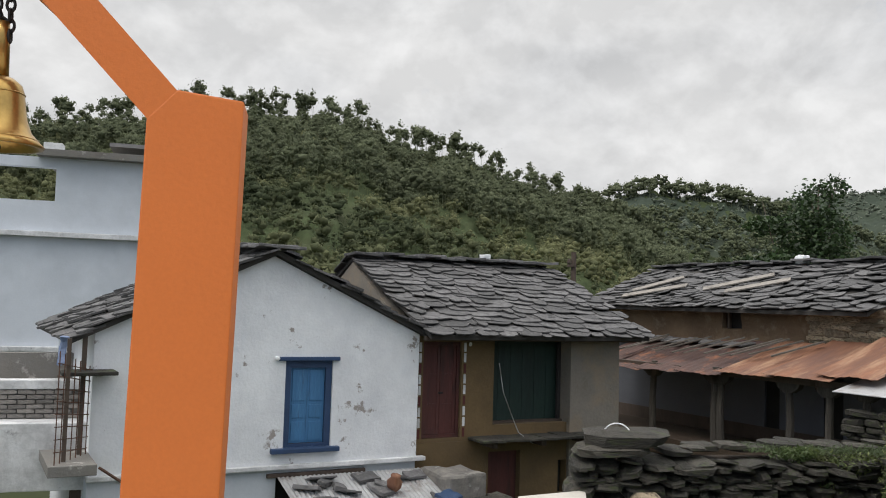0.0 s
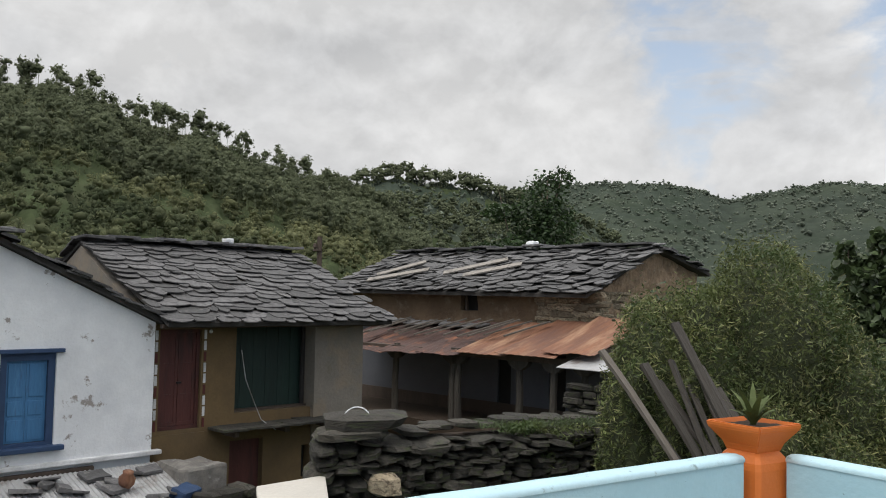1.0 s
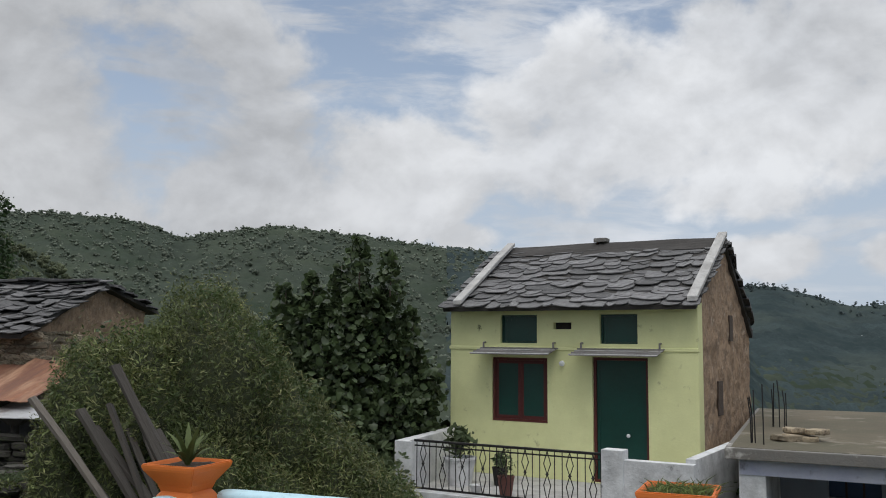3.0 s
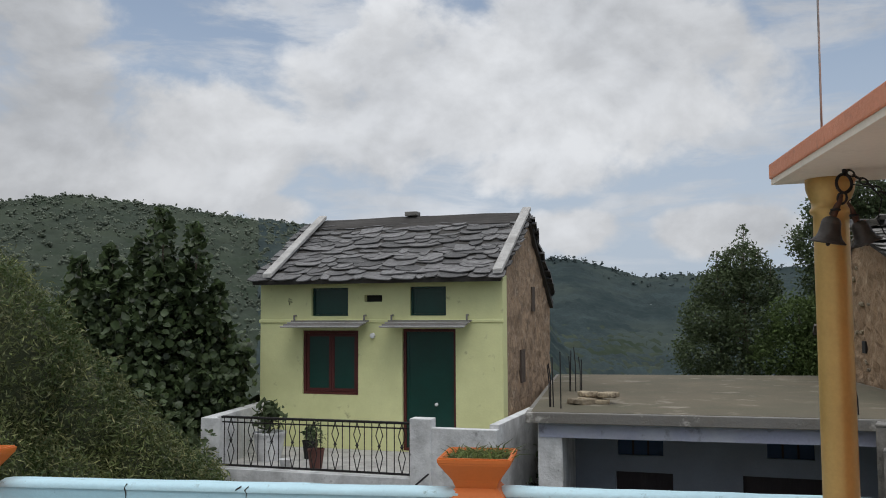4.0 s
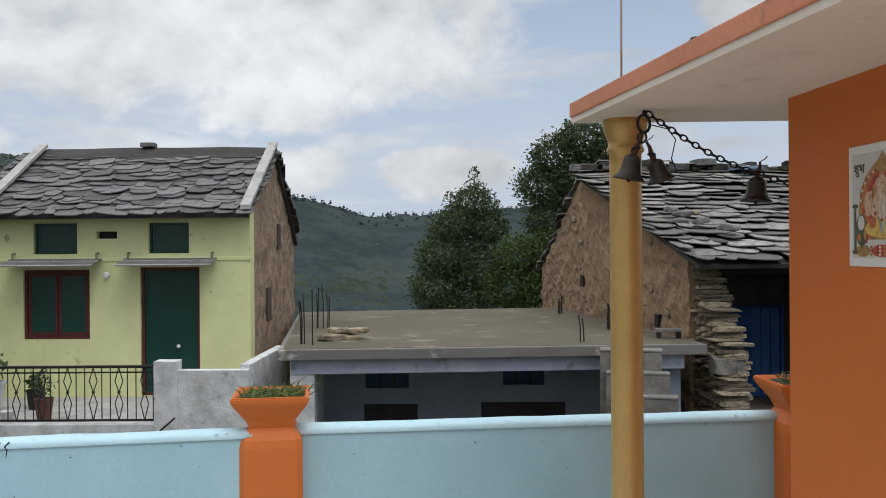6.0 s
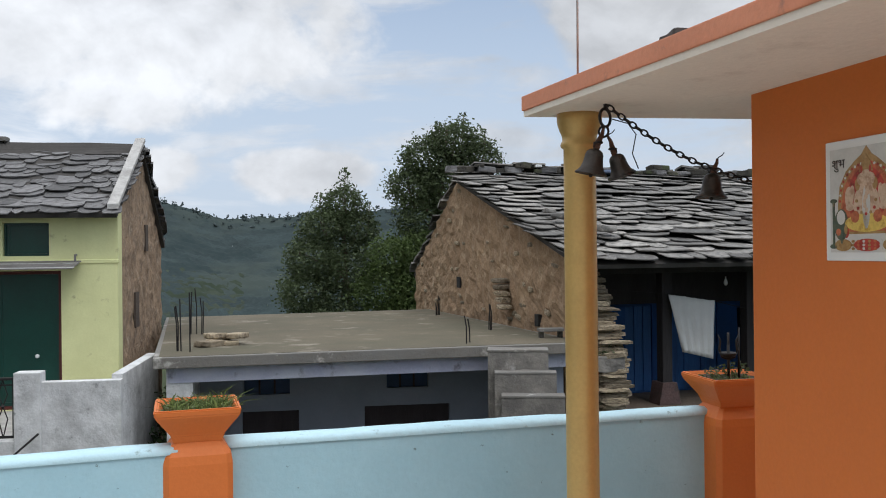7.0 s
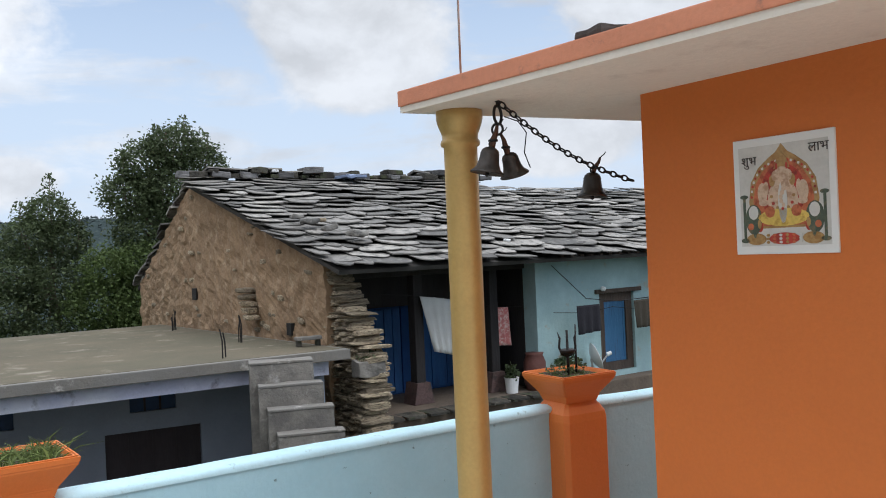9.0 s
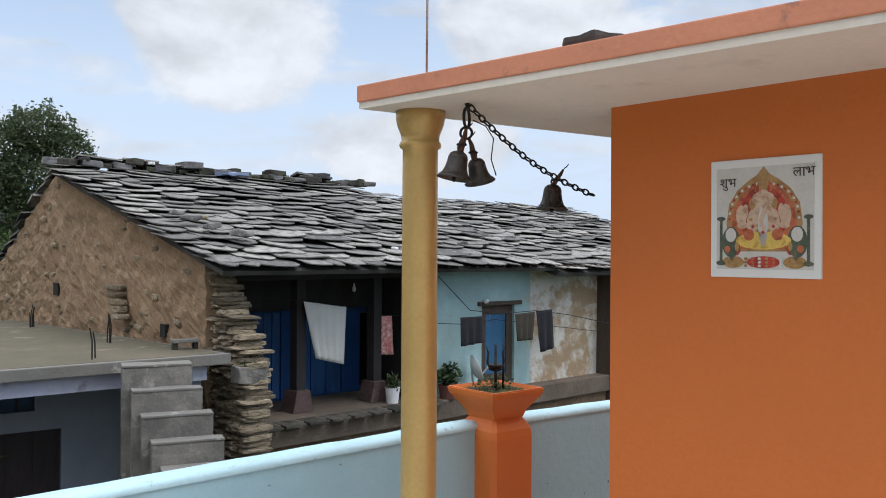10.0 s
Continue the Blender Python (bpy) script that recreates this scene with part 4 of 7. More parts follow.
# far ridges carry their haze in the leaf colour
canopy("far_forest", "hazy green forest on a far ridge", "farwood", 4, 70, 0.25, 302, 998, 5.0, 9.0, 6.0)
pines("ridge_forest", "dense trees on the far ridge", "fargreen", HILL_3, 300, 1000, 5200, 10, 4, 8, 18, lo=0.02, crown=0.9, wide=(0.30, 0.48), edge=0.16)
canopy("valley_forest", "forest on the hillside across the valley, blue haze in its colour", "farwood_haze", -32, 30, 0.28, 422, 1398, 7.0, 13.0, 7.0)
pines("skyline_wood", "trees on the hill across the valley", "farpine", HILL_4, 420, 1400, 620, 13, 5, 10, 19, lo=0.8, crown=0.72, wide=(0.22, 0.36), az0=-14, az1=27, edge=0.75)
for x_, y_, z_ in ((-95.9, 1193, 5.8), (-51, 1187, -31)):
    d_ = Vector((x_, y_, 0)).normalized() * 930
    az_ = math.degrees(math.atan2(-d_.x, d_.y))
    rr_ = min(range(430, 1400, 5), key=lambda q: abs((ground_z(az_, q) - 1.6) / q - (z_ - 1.6) / 1190))
    px, py = polar(az_, rr_)
    gz = ground_z(az_, rr_)
    h_ = thing("far_cottage", (px, py, gz), "tiny white cottage on the far wooded slope", "house", "cottages across the valley")
    part("wall", box((-2, -2, -1), (2, 2, 3)), "white", h_)
    part("roof", prism([(-2.2, 3), (2.2, 3), (0, 4.4)], 0, -2.3, 2.3), "tin", h_)

# ---------------------------------------------------------------- temple court: floor, parapet, planters
bm = prism([(-4.25, 4.05), (-1.3, 4.56), (1.5, 4.92), (6.0, 4.95), (6.0, -7), (-3.6, -7), (-3.75, 0.2)], 2, -2.6, 0.0)
structure("court_floor", bm, "court", "raised cement floor of the temple court", "floor")


def parapet(name, a, b, z=0.762, thick=0.13):
    """A low wall from a to b on its inner edge, with a rounded coping paler for the light on it."""
    a, b = Vector((*a, 0)), Vector((*b, 0))
    d = (b - a).normalized()
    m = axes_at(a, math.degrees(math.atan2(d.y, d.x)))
    n = (b - a).length
    bm = box((0, 0, 0), (n, thick, z - 0.032))
    w = structure(name, bm, "skyblue", "low parapet wall in pale blue paint", "wall")
    w.matrix_world = m
    bm = bmesh.new()
    segs = max(2, int(n / 0.12))
    prof = [(-0.008, z - 0.032), (-0.010, z - 0.018), (0.004, z - 0.002), (0.05, z + 0.006), (thick - 0.01, z), (thick + 0.008, z - 0.02), (thick + 0.006, z - 0.032)]
    rows = []
    for i in range(segs + 1):
        x = n * i / segs
        wob = 0.006 * noise.noise(Vector((x * 3, n, 0))) + 0.004 * noise.noise(Vector((x * 11, n, 3)))
        rows.append([bm.verts.new((x, v, zz + (wob if 0 < k < 6 else 0))) for k, (v, zz) in enumerate(prof)])
    for r, s in zip(rows, rows[1:]):
        for k in range(6):
            bm.faces.new((r[k], r[k + 1], s[k + 1], s[k]))
    bm.faces.new(rows[0])
    bm.faces.new(rows[-1][::-1])
    part("coping", bm, "skytop", w, "paler chipped coping", smooth=True)
    return w


parapet("parapet_1", (-3.18, -0.2), (-3.893, 3.61), 0.752)
cracked = parapet("parapet_2", (-3.865, 3.903), (-1.36, 4.345), 0.742)
for x_, drop_, side_ in ((0.736, 0.115, 0.012), (1.41, 0.075, 0.02), (1.36, 0.02, 0.03)):
    part("crack", tube([(x_ + side_, -0.006, 0.742), (x_, -0.0105, 0.722), (x_ + side_ * 0.4, -0.002, 0.742 - drop_ * 0.5), (x_ + side_ * 0.1, -0.001, 0.742 - drop_)], [0.004, 0.004, 0.003, 0.001], 5), "dark", cracked, "dark hairline crack")
parapet("parapet_3", (-1.22, 4.46), (1.44, 4.78), 0.735)
parapet("parapet_4", (1.56, 4.78), (5.9, 4.80), 0.730)


def planter(at, turn, seed):
    """A square post that swells below its neck and carries a flared square bowl."""
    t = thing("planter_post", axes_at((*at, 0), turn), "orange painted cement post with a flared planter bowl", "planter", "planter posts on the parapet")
    sec = [(0.0, 0.152), (0.66, 0.152), (0.70, 0.146), (0.735, 0.125), (0.755, 0.108)]
    bm = bmesh.new()
    rings = []
    for z, h in sec:
        c = h * 0.16
        rings.append([bm.verts.new((x, y, z)) for x, y in ((-h + c, -h), (h - c, -h), (h, -h + c), (h, h - c), (h - c, h), (-h + c, h), (-h, h - c), (-h, -h + c))])
    for r, s in zip(rings, rings[1:]):
        for k in range(8):
            bm.faces.new((r[k], r[(k + 1) % 8], s[(k + 1) % 8], s[k]))
    bm.faces.new(rings[0][::-1])
    bm.faces.new(rings[-1])
    part("post", bm, "orange", t)
    bm = bmesh.new()
    rings = []
    for z, h in ((0.755, 0.105), (0.79, 0.118), (0.885, 0.186), (0.915, 0.19), (0.917, 0.172), (0.87, 0.150)):
        rings.append([bm.verts.new((x * h, y * h, z)) for x, y in ((-1, -1), (1, -1), (1, 1), (-1, 1))])
    for r, s in zip(rings, rings[1:]):
        for k in range(4):
            bm.faces.new((r[k], r[(k + 1) % 4], s[(k + 1) % 4], s[k]))
    bm.faces.new(rings[0][::-1])
    bm.faces.new(rings[-1])
    bmesh.ops.bevel(bm, geom=[e for e in bm.edges if all(v.co.z > 0.77 for v in e.verts)], offset=0.006, segments=2, affect="EDGES")
    part("bowl", bm, "orange", t)
    bm = box((-0.152, -0.152, 0.86), (0.152, 0.152, 0.895))
    bmesh.ops.subdivide_edges(bm, edges=bm.edges[:], cuts=5, use_grid_fill=True)
    for v in bm.verts:
        if v.co.z > 0.89:
            v.co.z += 0.012 * noise.noise(v.co * 22 + Vector((seed, 0, 0)))
    part("soil", bm, "soil", t)
    return t


def grass_tuft(name, o, half, count, length, seed, label, mat="grass", spread=0.5, width=0.006, category="plant"):
    """Many bent blades from a small bed."""
    r = random.Random(seed)
    verts, faces = [], []
    for _ in range(count):
        b = Vector((r.uniform(-half, half), r.uniform(-half, half), 0))
        d = Vector((r.gauss(0, spread), r.gauss(0, spread), 1)).normalized()
        n = length * r.uniform(0.4, 1.2)
        s = d.cross(Vector((r.gauss(0, 1), r.gauss(0, 1), 0.1))).normalized() * width * r.uniform(0.6, 1.4)
        mid = b + d * n * 0.55
        tip = b + d * n + Vector((d.x, d.y, -0.35)) * n * 0.45
        q = len(verts)
        verts += [b - s, b + s, mid + s * 0.8, mid - s * 0.8, tip]
        faces += [(q, q + 1, q + 2, q + 3), (q + 3, q + 2, q + 4)]
    t = thing(name, o, label, category)
    part_data("grass", verts, faces, mat, t)
    return t


planter((-4.035, 3.82), 8, 1)
planter((-1.29, 4.48), 8, 2)
planter((1.50, 4.78), 3, 3)

# agave-like plant in the corner planter
t = thing("succulent_plant", (-4.035, 3.82, 0.89), "pale green pointed succulent growing in the planter", "plant")
for k in range(13):
    a = k * 2.4
    tilt = 0.25 + 0.07 * k
    L = 0.27 - 0.009 * k
    bm = bmesh.new()
    prev = None
    for i in range(6):
        s = i / 5
        c = Vector((math.cos(a) * math.sin(tilt * (0.5 + s)) * L * s, math.sin(a) * math.sin(tilt * (0.5 + s)) * L * s, math.cos(tilt * s) * L * s))
        w = 0.026 * (1 - s) ** 0.6 * (0.5 + 1.2 * min(s * 2, 1) * 0.6) + 0.001
        side = Vector((-math.sin(a), math.cos(a), 0)) * w
        row = [bm.verts.new(c - side), bm.verts.new(c + Vector((0, 0, -0.010 * (1 - s)))), bm.verts.new(c + side), bm.verts.new(c + Vector((0, 0, 0.004 * (1 - s))))]
        if prev:
            for q in range(4):
                bm.faces.new((prev[q], prev[(q + 1) % 4], row[(q + 1) % 4], row[q]))
        prev = row
    part("leaf", bm, "grass", t)
grass_tuft("grass_tuft", (-1.29, 4.48, 0.885), 0.14, 420, 0.085, 4, "short tangled grass filling the planter", spread=0.9, width=0.004)
grass_tuft("weed_tuft", (-1.18, 4.50, 0.885), 0.05, 40, 0.12, 14, "taller grass blades at the planter rim", spread=0.8, width=0.003)
grass_tuft("grass_tuft", (1.50, 4.78, 0.885), 0.13, 160, 0.05, 5, "sparse weeds on the planter soil", spread=0.9, width=0.004)
t = thing("flowering_weed", (1.50, 4.78, 0.885), "small leafy weed with tiny white blooms in the planter", "plant")
leaves("foliage", "leafmid", t, blob_spots([(0.07, 0.04, 0.05, 0.07, 0.07, 0.05), (-0.06, 0.0, 0.04, 0.07, 0.06, 0.04)], 170, 3), 0.022, 3)

# iron trident with a lamp dish
t = thing("iron_trident", (1.50, 4.78, 0.88), "black iron trident standing in the planter soil", "trident")
part("shaft", tube([(0, 0, 0), (0, 0, 0.20)], 0.008, 8), "iron", t, smooth=True)
for s_ in (-1, 0, 1):
    pts_ = [(0, 0, 0.12), (0.03 * s_, -0.01 * s_, 0.13), (0.045 * s_, -0.015 * s_, 0.17), (0.040 * s_, -0.013 * s_, 0.22), (0.052 * s_, -0.017 * s_, 0.255)] if s_ else [(0, 0, 0.15), (0, 0, 0.20), (0, 0, 0.265)]
    part("prong", tube(pts_, [0.007, 0.007, 0.007, 0.006, 0.002][:len(pts_)], 6), "iron", t, smooth=True)
part("dish", lathe([(0.01, 0.125), (0.035, 0.135), (0.05, 0.155), (0.047, 0.157), (0.03, 0.145), (0.005, 0.138)], 18), "iron", t, smooth=True)
t = thing("iron_spike", (1.57, 4.80, 0.88), "thin black iron spike standing in the planter", "spike")
part("rod", tube([(0, 0, 0), (0.004, 0, 0.29)], [0.007, 0.004], 6), "iron", t, smooth=True)

# ---------------------------------------------------------------- shrine with its porch roof
shrine = thing("shrine", (0, 0, 0), "orange painted cement shrine with a flat porch roof", "shrine")
bm = prism([(0.905, 3.40), (1.125, 1.2), (4.5, 1.6), (4.3, 3.8)], 2, 0.0, 2.2, bevel=0.006)
part("wall", bm, "orange", shrine)
SLAB = [(0.165, 4.02), (0.72, 0.9), (5.0, 1.3), (4.6, 3.90)]
part("soffit", prism([(x + 0.004, y) for x, y in SLAB], 2, 2.195, 2.22), "soffit", shrine, "cream underside of the porch roof")
part("roof_slab", prism([(0.160, 4.025), (0.718, 0.88), (5.02, 1.28), (4.62, 3.905)], 2, 2.2205, 2.285, bevel=0.005), "salmon", shrine, "roof edge in salmon orange paint")
col = part("column", lathe([(0.088, 0.0), (0.088, 0.06), (0.071, 0.08), (0.0705, 0.8), (0.070, 1.5), (0.0695, 2.0), (0.0695, 2.045), (0.080, 2.052), (0.083, 2.062), (0.080, 2.072), (0.074, 2.078), (0.076, 2.10), (0.086, 2.125), (0.093, 2.145), (0.097, 2.165), (0.097, 2.196)], 36, (0.392, 3.925, 0)), "gold", shrine, "gold painted round column with moulded capital", smooth=True)
t = thing("lightning_rod", (0.36, 3.84, 2.28), "thin grey wire mast rising from the roof corner", "rod")
part("rod", tube([(0, 0, 0), (0.004, 0, 0.8), (-0.01, 0.0, 1.9)], 0.0045, 6), "tin", t, smooth=True)
t = thing("roof_stone", (0.52, 3.12, 2.284), "dark flat stone weighing down the roof edge", "stone")
part("block", roughen(box((-0.075, -0.085, 0), (0.075, 0.085, 0.07), 0.02), 0.012, 0.08, 1), "batten", t)

# glazed tile picture on the shrine wall: plain shapes only
pa, pb = Vector((0.952, 2.973, 0)), Vector((0.990, 2.593, 0))
pd = (pb - pa).normalized()
PM = Matrix.Translation((pa.x, pa.y, 1.565)) @ Matrix(((pd.x, 0, -pd.y * -1, 0), (pd.y, 0, pd.x * -1, 0), (0, 1, 0, 0), (0, 0, 0, 1)))
tile = thing("tile_picture", PM, "white glazed tile picture with orange, red and gold shapes", "picture")
PW, PH = 0.382, 0.392


def flat(name, pts, mat, depth, label=""):
    """A thin raised shape on the tile, points in its own width and height from 0 to 1."""
    return part(name, prism([(x * PW, y * PH) for x, y in pts], 2, 0.012, 0.0125 + depth), mat, tile, label)


def disc(cx, cy, rx, ry, n=22, a0=0.0, a1=2 * math.pi):
    return [(cx + rx * math.cos(a0 + (a1 - a0) * k / n), cy + ry * math.sin(a0 + (a1 - a0) * k / n)) for k in range(n + (1 if a1 - a0 < 6 else 0))]


part("tile", box((0, 0, -0.03), (PW, PH, 0.012), 0.003), "tile_white", tile)
flat("ground_panel", [(0.06, 0.07), (0.94, 0.07), (0.94, 0.93), (0.06, 0.93)], "p_cream", 0.0006)
flat("arch", [(0.20, 0.22), (0.80, 0.22), (0.845, 0.45), (0.82, 0.62), (0.74, 0.74), (0.63, 0.82), (0.56, 0.86), (0.50, 0.93), (0.44, 0.86), (0.37, 0.82), (0.26, 0.74), (0.18, 0.62), (0.155, 0.45)], "p_gold", 0.0012)
flat("arch_panel", [(0.24, 0.24), (0.76, 0.24), (0.80, 0.45), (0.77, 0.60), (0.70, 0.70), (0.60, 0.78), (0.50, 0.83), (0.40, 0.78), (0.30, 0.70), (0.23, 0.60), (0.20, 0.45)], "p_orange", 0.0018)
flat("halo", disc(0.5, 0.52, 0.22, 0.24), "p_red", 0.0022)
for nm, pts, mt in (("crest", [(0.42, 0.72), (0.58, 0.72), (0.55, 0.80), (0.50, 0.86), (0.45, 0.80)], "p_gold"),
                    ("upper_shape", disc(0.5, 0.66, 0.085, 0.075), "p_skin"), ("middle_shape", disc(0.5, 0.46, 0.15, 0.17), "p_skin"),
                    ("side_shape", disc(0.30, 0.52, 0.05, 0.09), "p_skin"), ("side_shape", disc(0.70, 0.52, 0.05, 0.09), "p_skin"),
                    ("lower_shape", disc(0.5, 0.31, 0.25, 0.075), "p_yellow"), ("inner_shape", disc(0.5, 0.44, 0.045, 0.18), "p_cream"),
                    ("mat_shape", disc(0.5, 0.13, 0.15, 0.05), "p_red"), ("bowl_shape", disc(0.22, 0.13, 0.10, 0.05), "p_gold"), ("bowl_shape", disc(0.78, 0.13, 0.10, 0.05), "p_gold"),
                    ("dark_shape", disc(0.20, 0.30, 0.085, 0.13), "p_green"), ("dark_shape", disc(0.80, 0.30, 0.085, 0.13), "p_green"),
                    ("white_shape", disc(0.20, 0.36, 0.05, 0.06), "p_cream"), ("white_shape", disc(0.80, 0.36, 0.05, 0.06), "p_cream"),
                    ("red_shape", disc(0.26, 0.24, 0.03, 0.05), "p_red"), ("red_shape", disc(0.74, 0.24, 0.03, 0.05), "p_red")):
    flat(nm, pts, mt, 0.0026 + 0.0002 * (len(nm) % 4))
for k in range(26):
    a_ = math.pi * (k + 0.5) / 26
    flat("bead", disc(0.5 + 0.315 * math.cos(a_), 0.46 + 0.33 * math.sin(a_) ** 0.8, 0.012, 0.012, 8), "p_red" if k % 2 else "p_cream", 0.0021)
for k in range(18):
    flat("petal", disc(0.34 + 0.32 * (k % 6) / 5, 0.10 + 0.03 * (k // 6), 0.016, 0.012, 8), ("p_gold", "p_orange", "p_cream")[k % 3], 0.0034)
for sx in (-1, 1):
    for k, (dx, dy, rx, ry, mt) in enumerate(((0.10, 0.62, 0.03, 0.05, "p_gold"), (0.16, 0.56, 0.025, 0.06, "p_skin"), (0.19, 0.44, 0.05, 0.03, "p_skin"), (0.13, 0.36, 0.05, 0.05, "p_orange"), (0.07, 0.66, 0.03, 0.045, "p_skin"), (0.29, 0.20, 0.02, 0.06, "p_green"), (0.33, 0.24, 0.03, 0.03, "p_orange"), (0.24, 0.26, 0.02, 0.04, "p_gold"), (0.05, 0.74, 0.012, 0.03, "p_red"))):
        flat("detail", disc(0.5 + sx * dx, dy, rx, ry, 12), mt, 0.0031 + 0.0001 * k)
for k in range(7):
    flat("detail", disc(0.5 + 0.018 * math.sin(k * 1.1), 0.62 - 0.035 * k, 0.028 - 0.002 * k, 0.022, 10), "p_skin", 0.0042)
    flat("garland", disc(0.5 + 0.11 * math.sin((k - 3) * 0.5), 0.38 + 0.012 * (k - 3) ** 2, 0.014, 0.014, 8), "p_red" if k % 2 else "p_gold", 0.0044)
for cx in (0.105, 0.895):
    flat("lamp_stand", [(cx - 0.012, 0.12), (cx + 0.012, 0.12), (cx + 0.012, 0.50), (cx - 0.012, 0.50)], "p_green", 0.0028)
    flat("lamp_foot", disc(cx, 0.12, 0.045, 0.02), "p_green", 0.003)
    flat("lamp_bowl", disc(cx, 0.50, 0.040, 0.018), "p_green", 0.003)
for txt, cx, cy in (("\u0936\u0941\u092d", 0.09, 0.77), ("\u0932\u093e\u092d", 0.76, 0.83)):
    cu = bpy.data.curves.new("word", "FONT")
    cu.body, cu.size, cu.extrude = txt, 0.044, 0.0006
    cu.materials.append(M["p_ink"])
    w_ = new("word", cu)
    w_.parent = tile
    w_.matrix_local = Matrix.Translation((cx * PW, cy * PH, 0.0148))

# ---------------------------------------------------------------- bells and chain in the porch


def bell(name, o, size, mat, label, tilt=(0, 0), group=""):
    """A cast bell with flared lip, crown loop and clapper; o is its top, size its height."""
    t = thing(name, pose(*o, tilt[0], tilt[1], 0), label, "bell", group)
    s = size
    prof = [(0.58, -1.0), (0.595, -0.97), (0.53, -0.91), (0.43, -0.80), (0.37, -0.64), (0.34, -0.45), (0.32, -0.28), (0.285, -0.18), (0.19, -0.10), (0.10, -0.075), (0.075, -0.05), (0.02, -0.045)]
    inner = [(0.53, -1.0), (0.39, -0.83), (0.32, -0.6), (0.27, -0.3), (0.10, -0.16), (0.01, -0.15)]
    bm = lathe([(r * s, z * s) for r, z in inner[::-1] + prof], 32)
    body = part("body", bm, mat, t, smooth=True)
    part("band", torus((0, 0, -0.30 * s), 0.322 * s, 0.012 * s, seg=32), mat, body, smooth=True)
    part("lip_band", torus((0, 0, -0.90 * s), 0.515 * s, 0.012 * s, seg=32), mat, body, smooth=True)
    part("crown", torus((0, 0, 0.03 * s), 0.085 * s, 0.03 * s, Matrix.Rotation(radians(90), 3, "X"), 16, 8), mat, t, smooth=True)
    part("clapper", lathe([(0.012 * s, -0.2 * s), (0.014 * s, -0.88 * s), (0.05 * s, -0.93 * s), (0.075 * s, -1.0 * s), (0.06 * s, -1.07 * s), (0.01 * s, -1.10 * s)], 14), "iron", t, smooth=True)
    return t


def chain(name, pts, size, wire, mat, label):
    """Links along a line, each turned a quarter to the last."""
    t = thing(name, pts[0], label, "chain")
    base = Vector(pts[0])
    dists, k = [0.0], 0
    pts = [Vector(p) for p in pts]
    for p, q in zip(pts, pts[1:]):
        dists.append(dists[-1] + (q - p).length)
    step, pos, i = size * 1.35, 0.0, 0
    while pos < dists[-1]:
        while i < len(pts) - 2 and pos > dists[i + 1]:
            i += 1
        s = (pos - dists[i]) / (dists[i + 1] - dists[i])
        p, d = pts[i].lerp(pts[i + 1], s), (pts[i + 1] - pts[i]).normalized()
        a = d.cross(Vector((0, 0, 1))) if abs(d.z) < 0.95 else Vector((1, 0, 0))
        a = (a - d * a.dot(d)).normalized()
        b = d.cross(a)
        if k % 2:
            a, b = b, -a
        part("link", torus(p - base, size * 0.5, wire, Matrix((d * 1.5, a, b)).transposed(), 12, 5), mat, t, smooth=True)
        pos += step
        k += 1
    return t


hook = Vector((0.415, 3.66, 2.195))
tail = Vector((1.02, 3.60, 1.878))
line = [hook.lerp(tail, s) + Vector((0, 0, -0.045 * math.sin(math.pi * s))) for s in [i / 10 for i in range(11)]]
chain("hanging_chain", line, 0.021, 0.0035, "iron", "dark iron chain slung under the porch roof")
t = thing("hook_ring", hook, "dark iron ring hung from the porch ceiling", "ring")
part("ring", torus((0, 0, -0.055), 0.036, 0.006, Matrix.Rotation(radians(90), 3, "X") @ Matrix.Rotation(radians(35), 3, "Y"), 22, 8), "iron", t, smooth=True)
part("eye", tube([(0, 0, 0.0), (0, 0, -0.02)], 0.006, 6), "iron", t)
part("link", torus((-0.01, -0.01, -0.112), 0.022, 0.005, Matrix.Rotation(radians(90), 3, "X") @ Matrix.Rotation(radians(-50), 3, "Y"), 16, 6), "iron", t, smooth=True)
part("wire", tube([(0.03, 0, -0.06), (0.10, 0.01, -0.075), (0.13, 0.0, -0.12), (0.11, -0.01, -0.20), (0.135, -0.01, -0.26)], 0.0025, 5), "iron", t, smooth=True)
bell("small_bell", (0.368, 3.64, 2.020), 0.112, "bronze", "small dull bronze bell hung from the ring", (4, 10), "porch bells")
bell("small_bell", (0.455, 3.66, 2.000), 0.100, "bronze", "small dull bronze bell hanging tilted from the ring", (6, -20), "porch bells")
bell("small_bell", (0.892, 3.70, 1.930), 0.112, "bronze", "small dull bronze bell hung on the chain", (0, 3), "porch bells")
for o_, up_, w_ in (((0.368, 3.64, 2.012), (0.036, 0.01, 0.085), 1.0), ((0.455, 3.66, 1.992), (-0.030, 0.0, 0.075), 0.9), ((0.892, 3.70, 1.922), (-0.012, -0.07, 0.052), 0.8)):
    t = thing("bell_hanger", o_, "twisted iron hanger above a small bell", "hanger")
    u_ = Vector(up_)
    part("stem", tube([(0, 0, -0.01), u_ * 0.35, u_ * 0.7 + Vector((0.004, 0, 0)), u_], [0.012 * w_, 0.013 * w_, 0.009 * w_, 0.006 * w_], 8), "rustiron", t, smooth=True)
    part("collar", torus(u_ * 0.3, 0.015 * w_, 0.005, seg=14), "iron", t, smooth=True)
    part("twisted_wire", tube([u_, u_ + Vector((0.008, 0, 0.008)), u_ + Vector((0.02, 0, 0.014)), u_ + Vector((0.03, 0, 0.026))], 0.0022, 5), "iron", t, smooth=True)

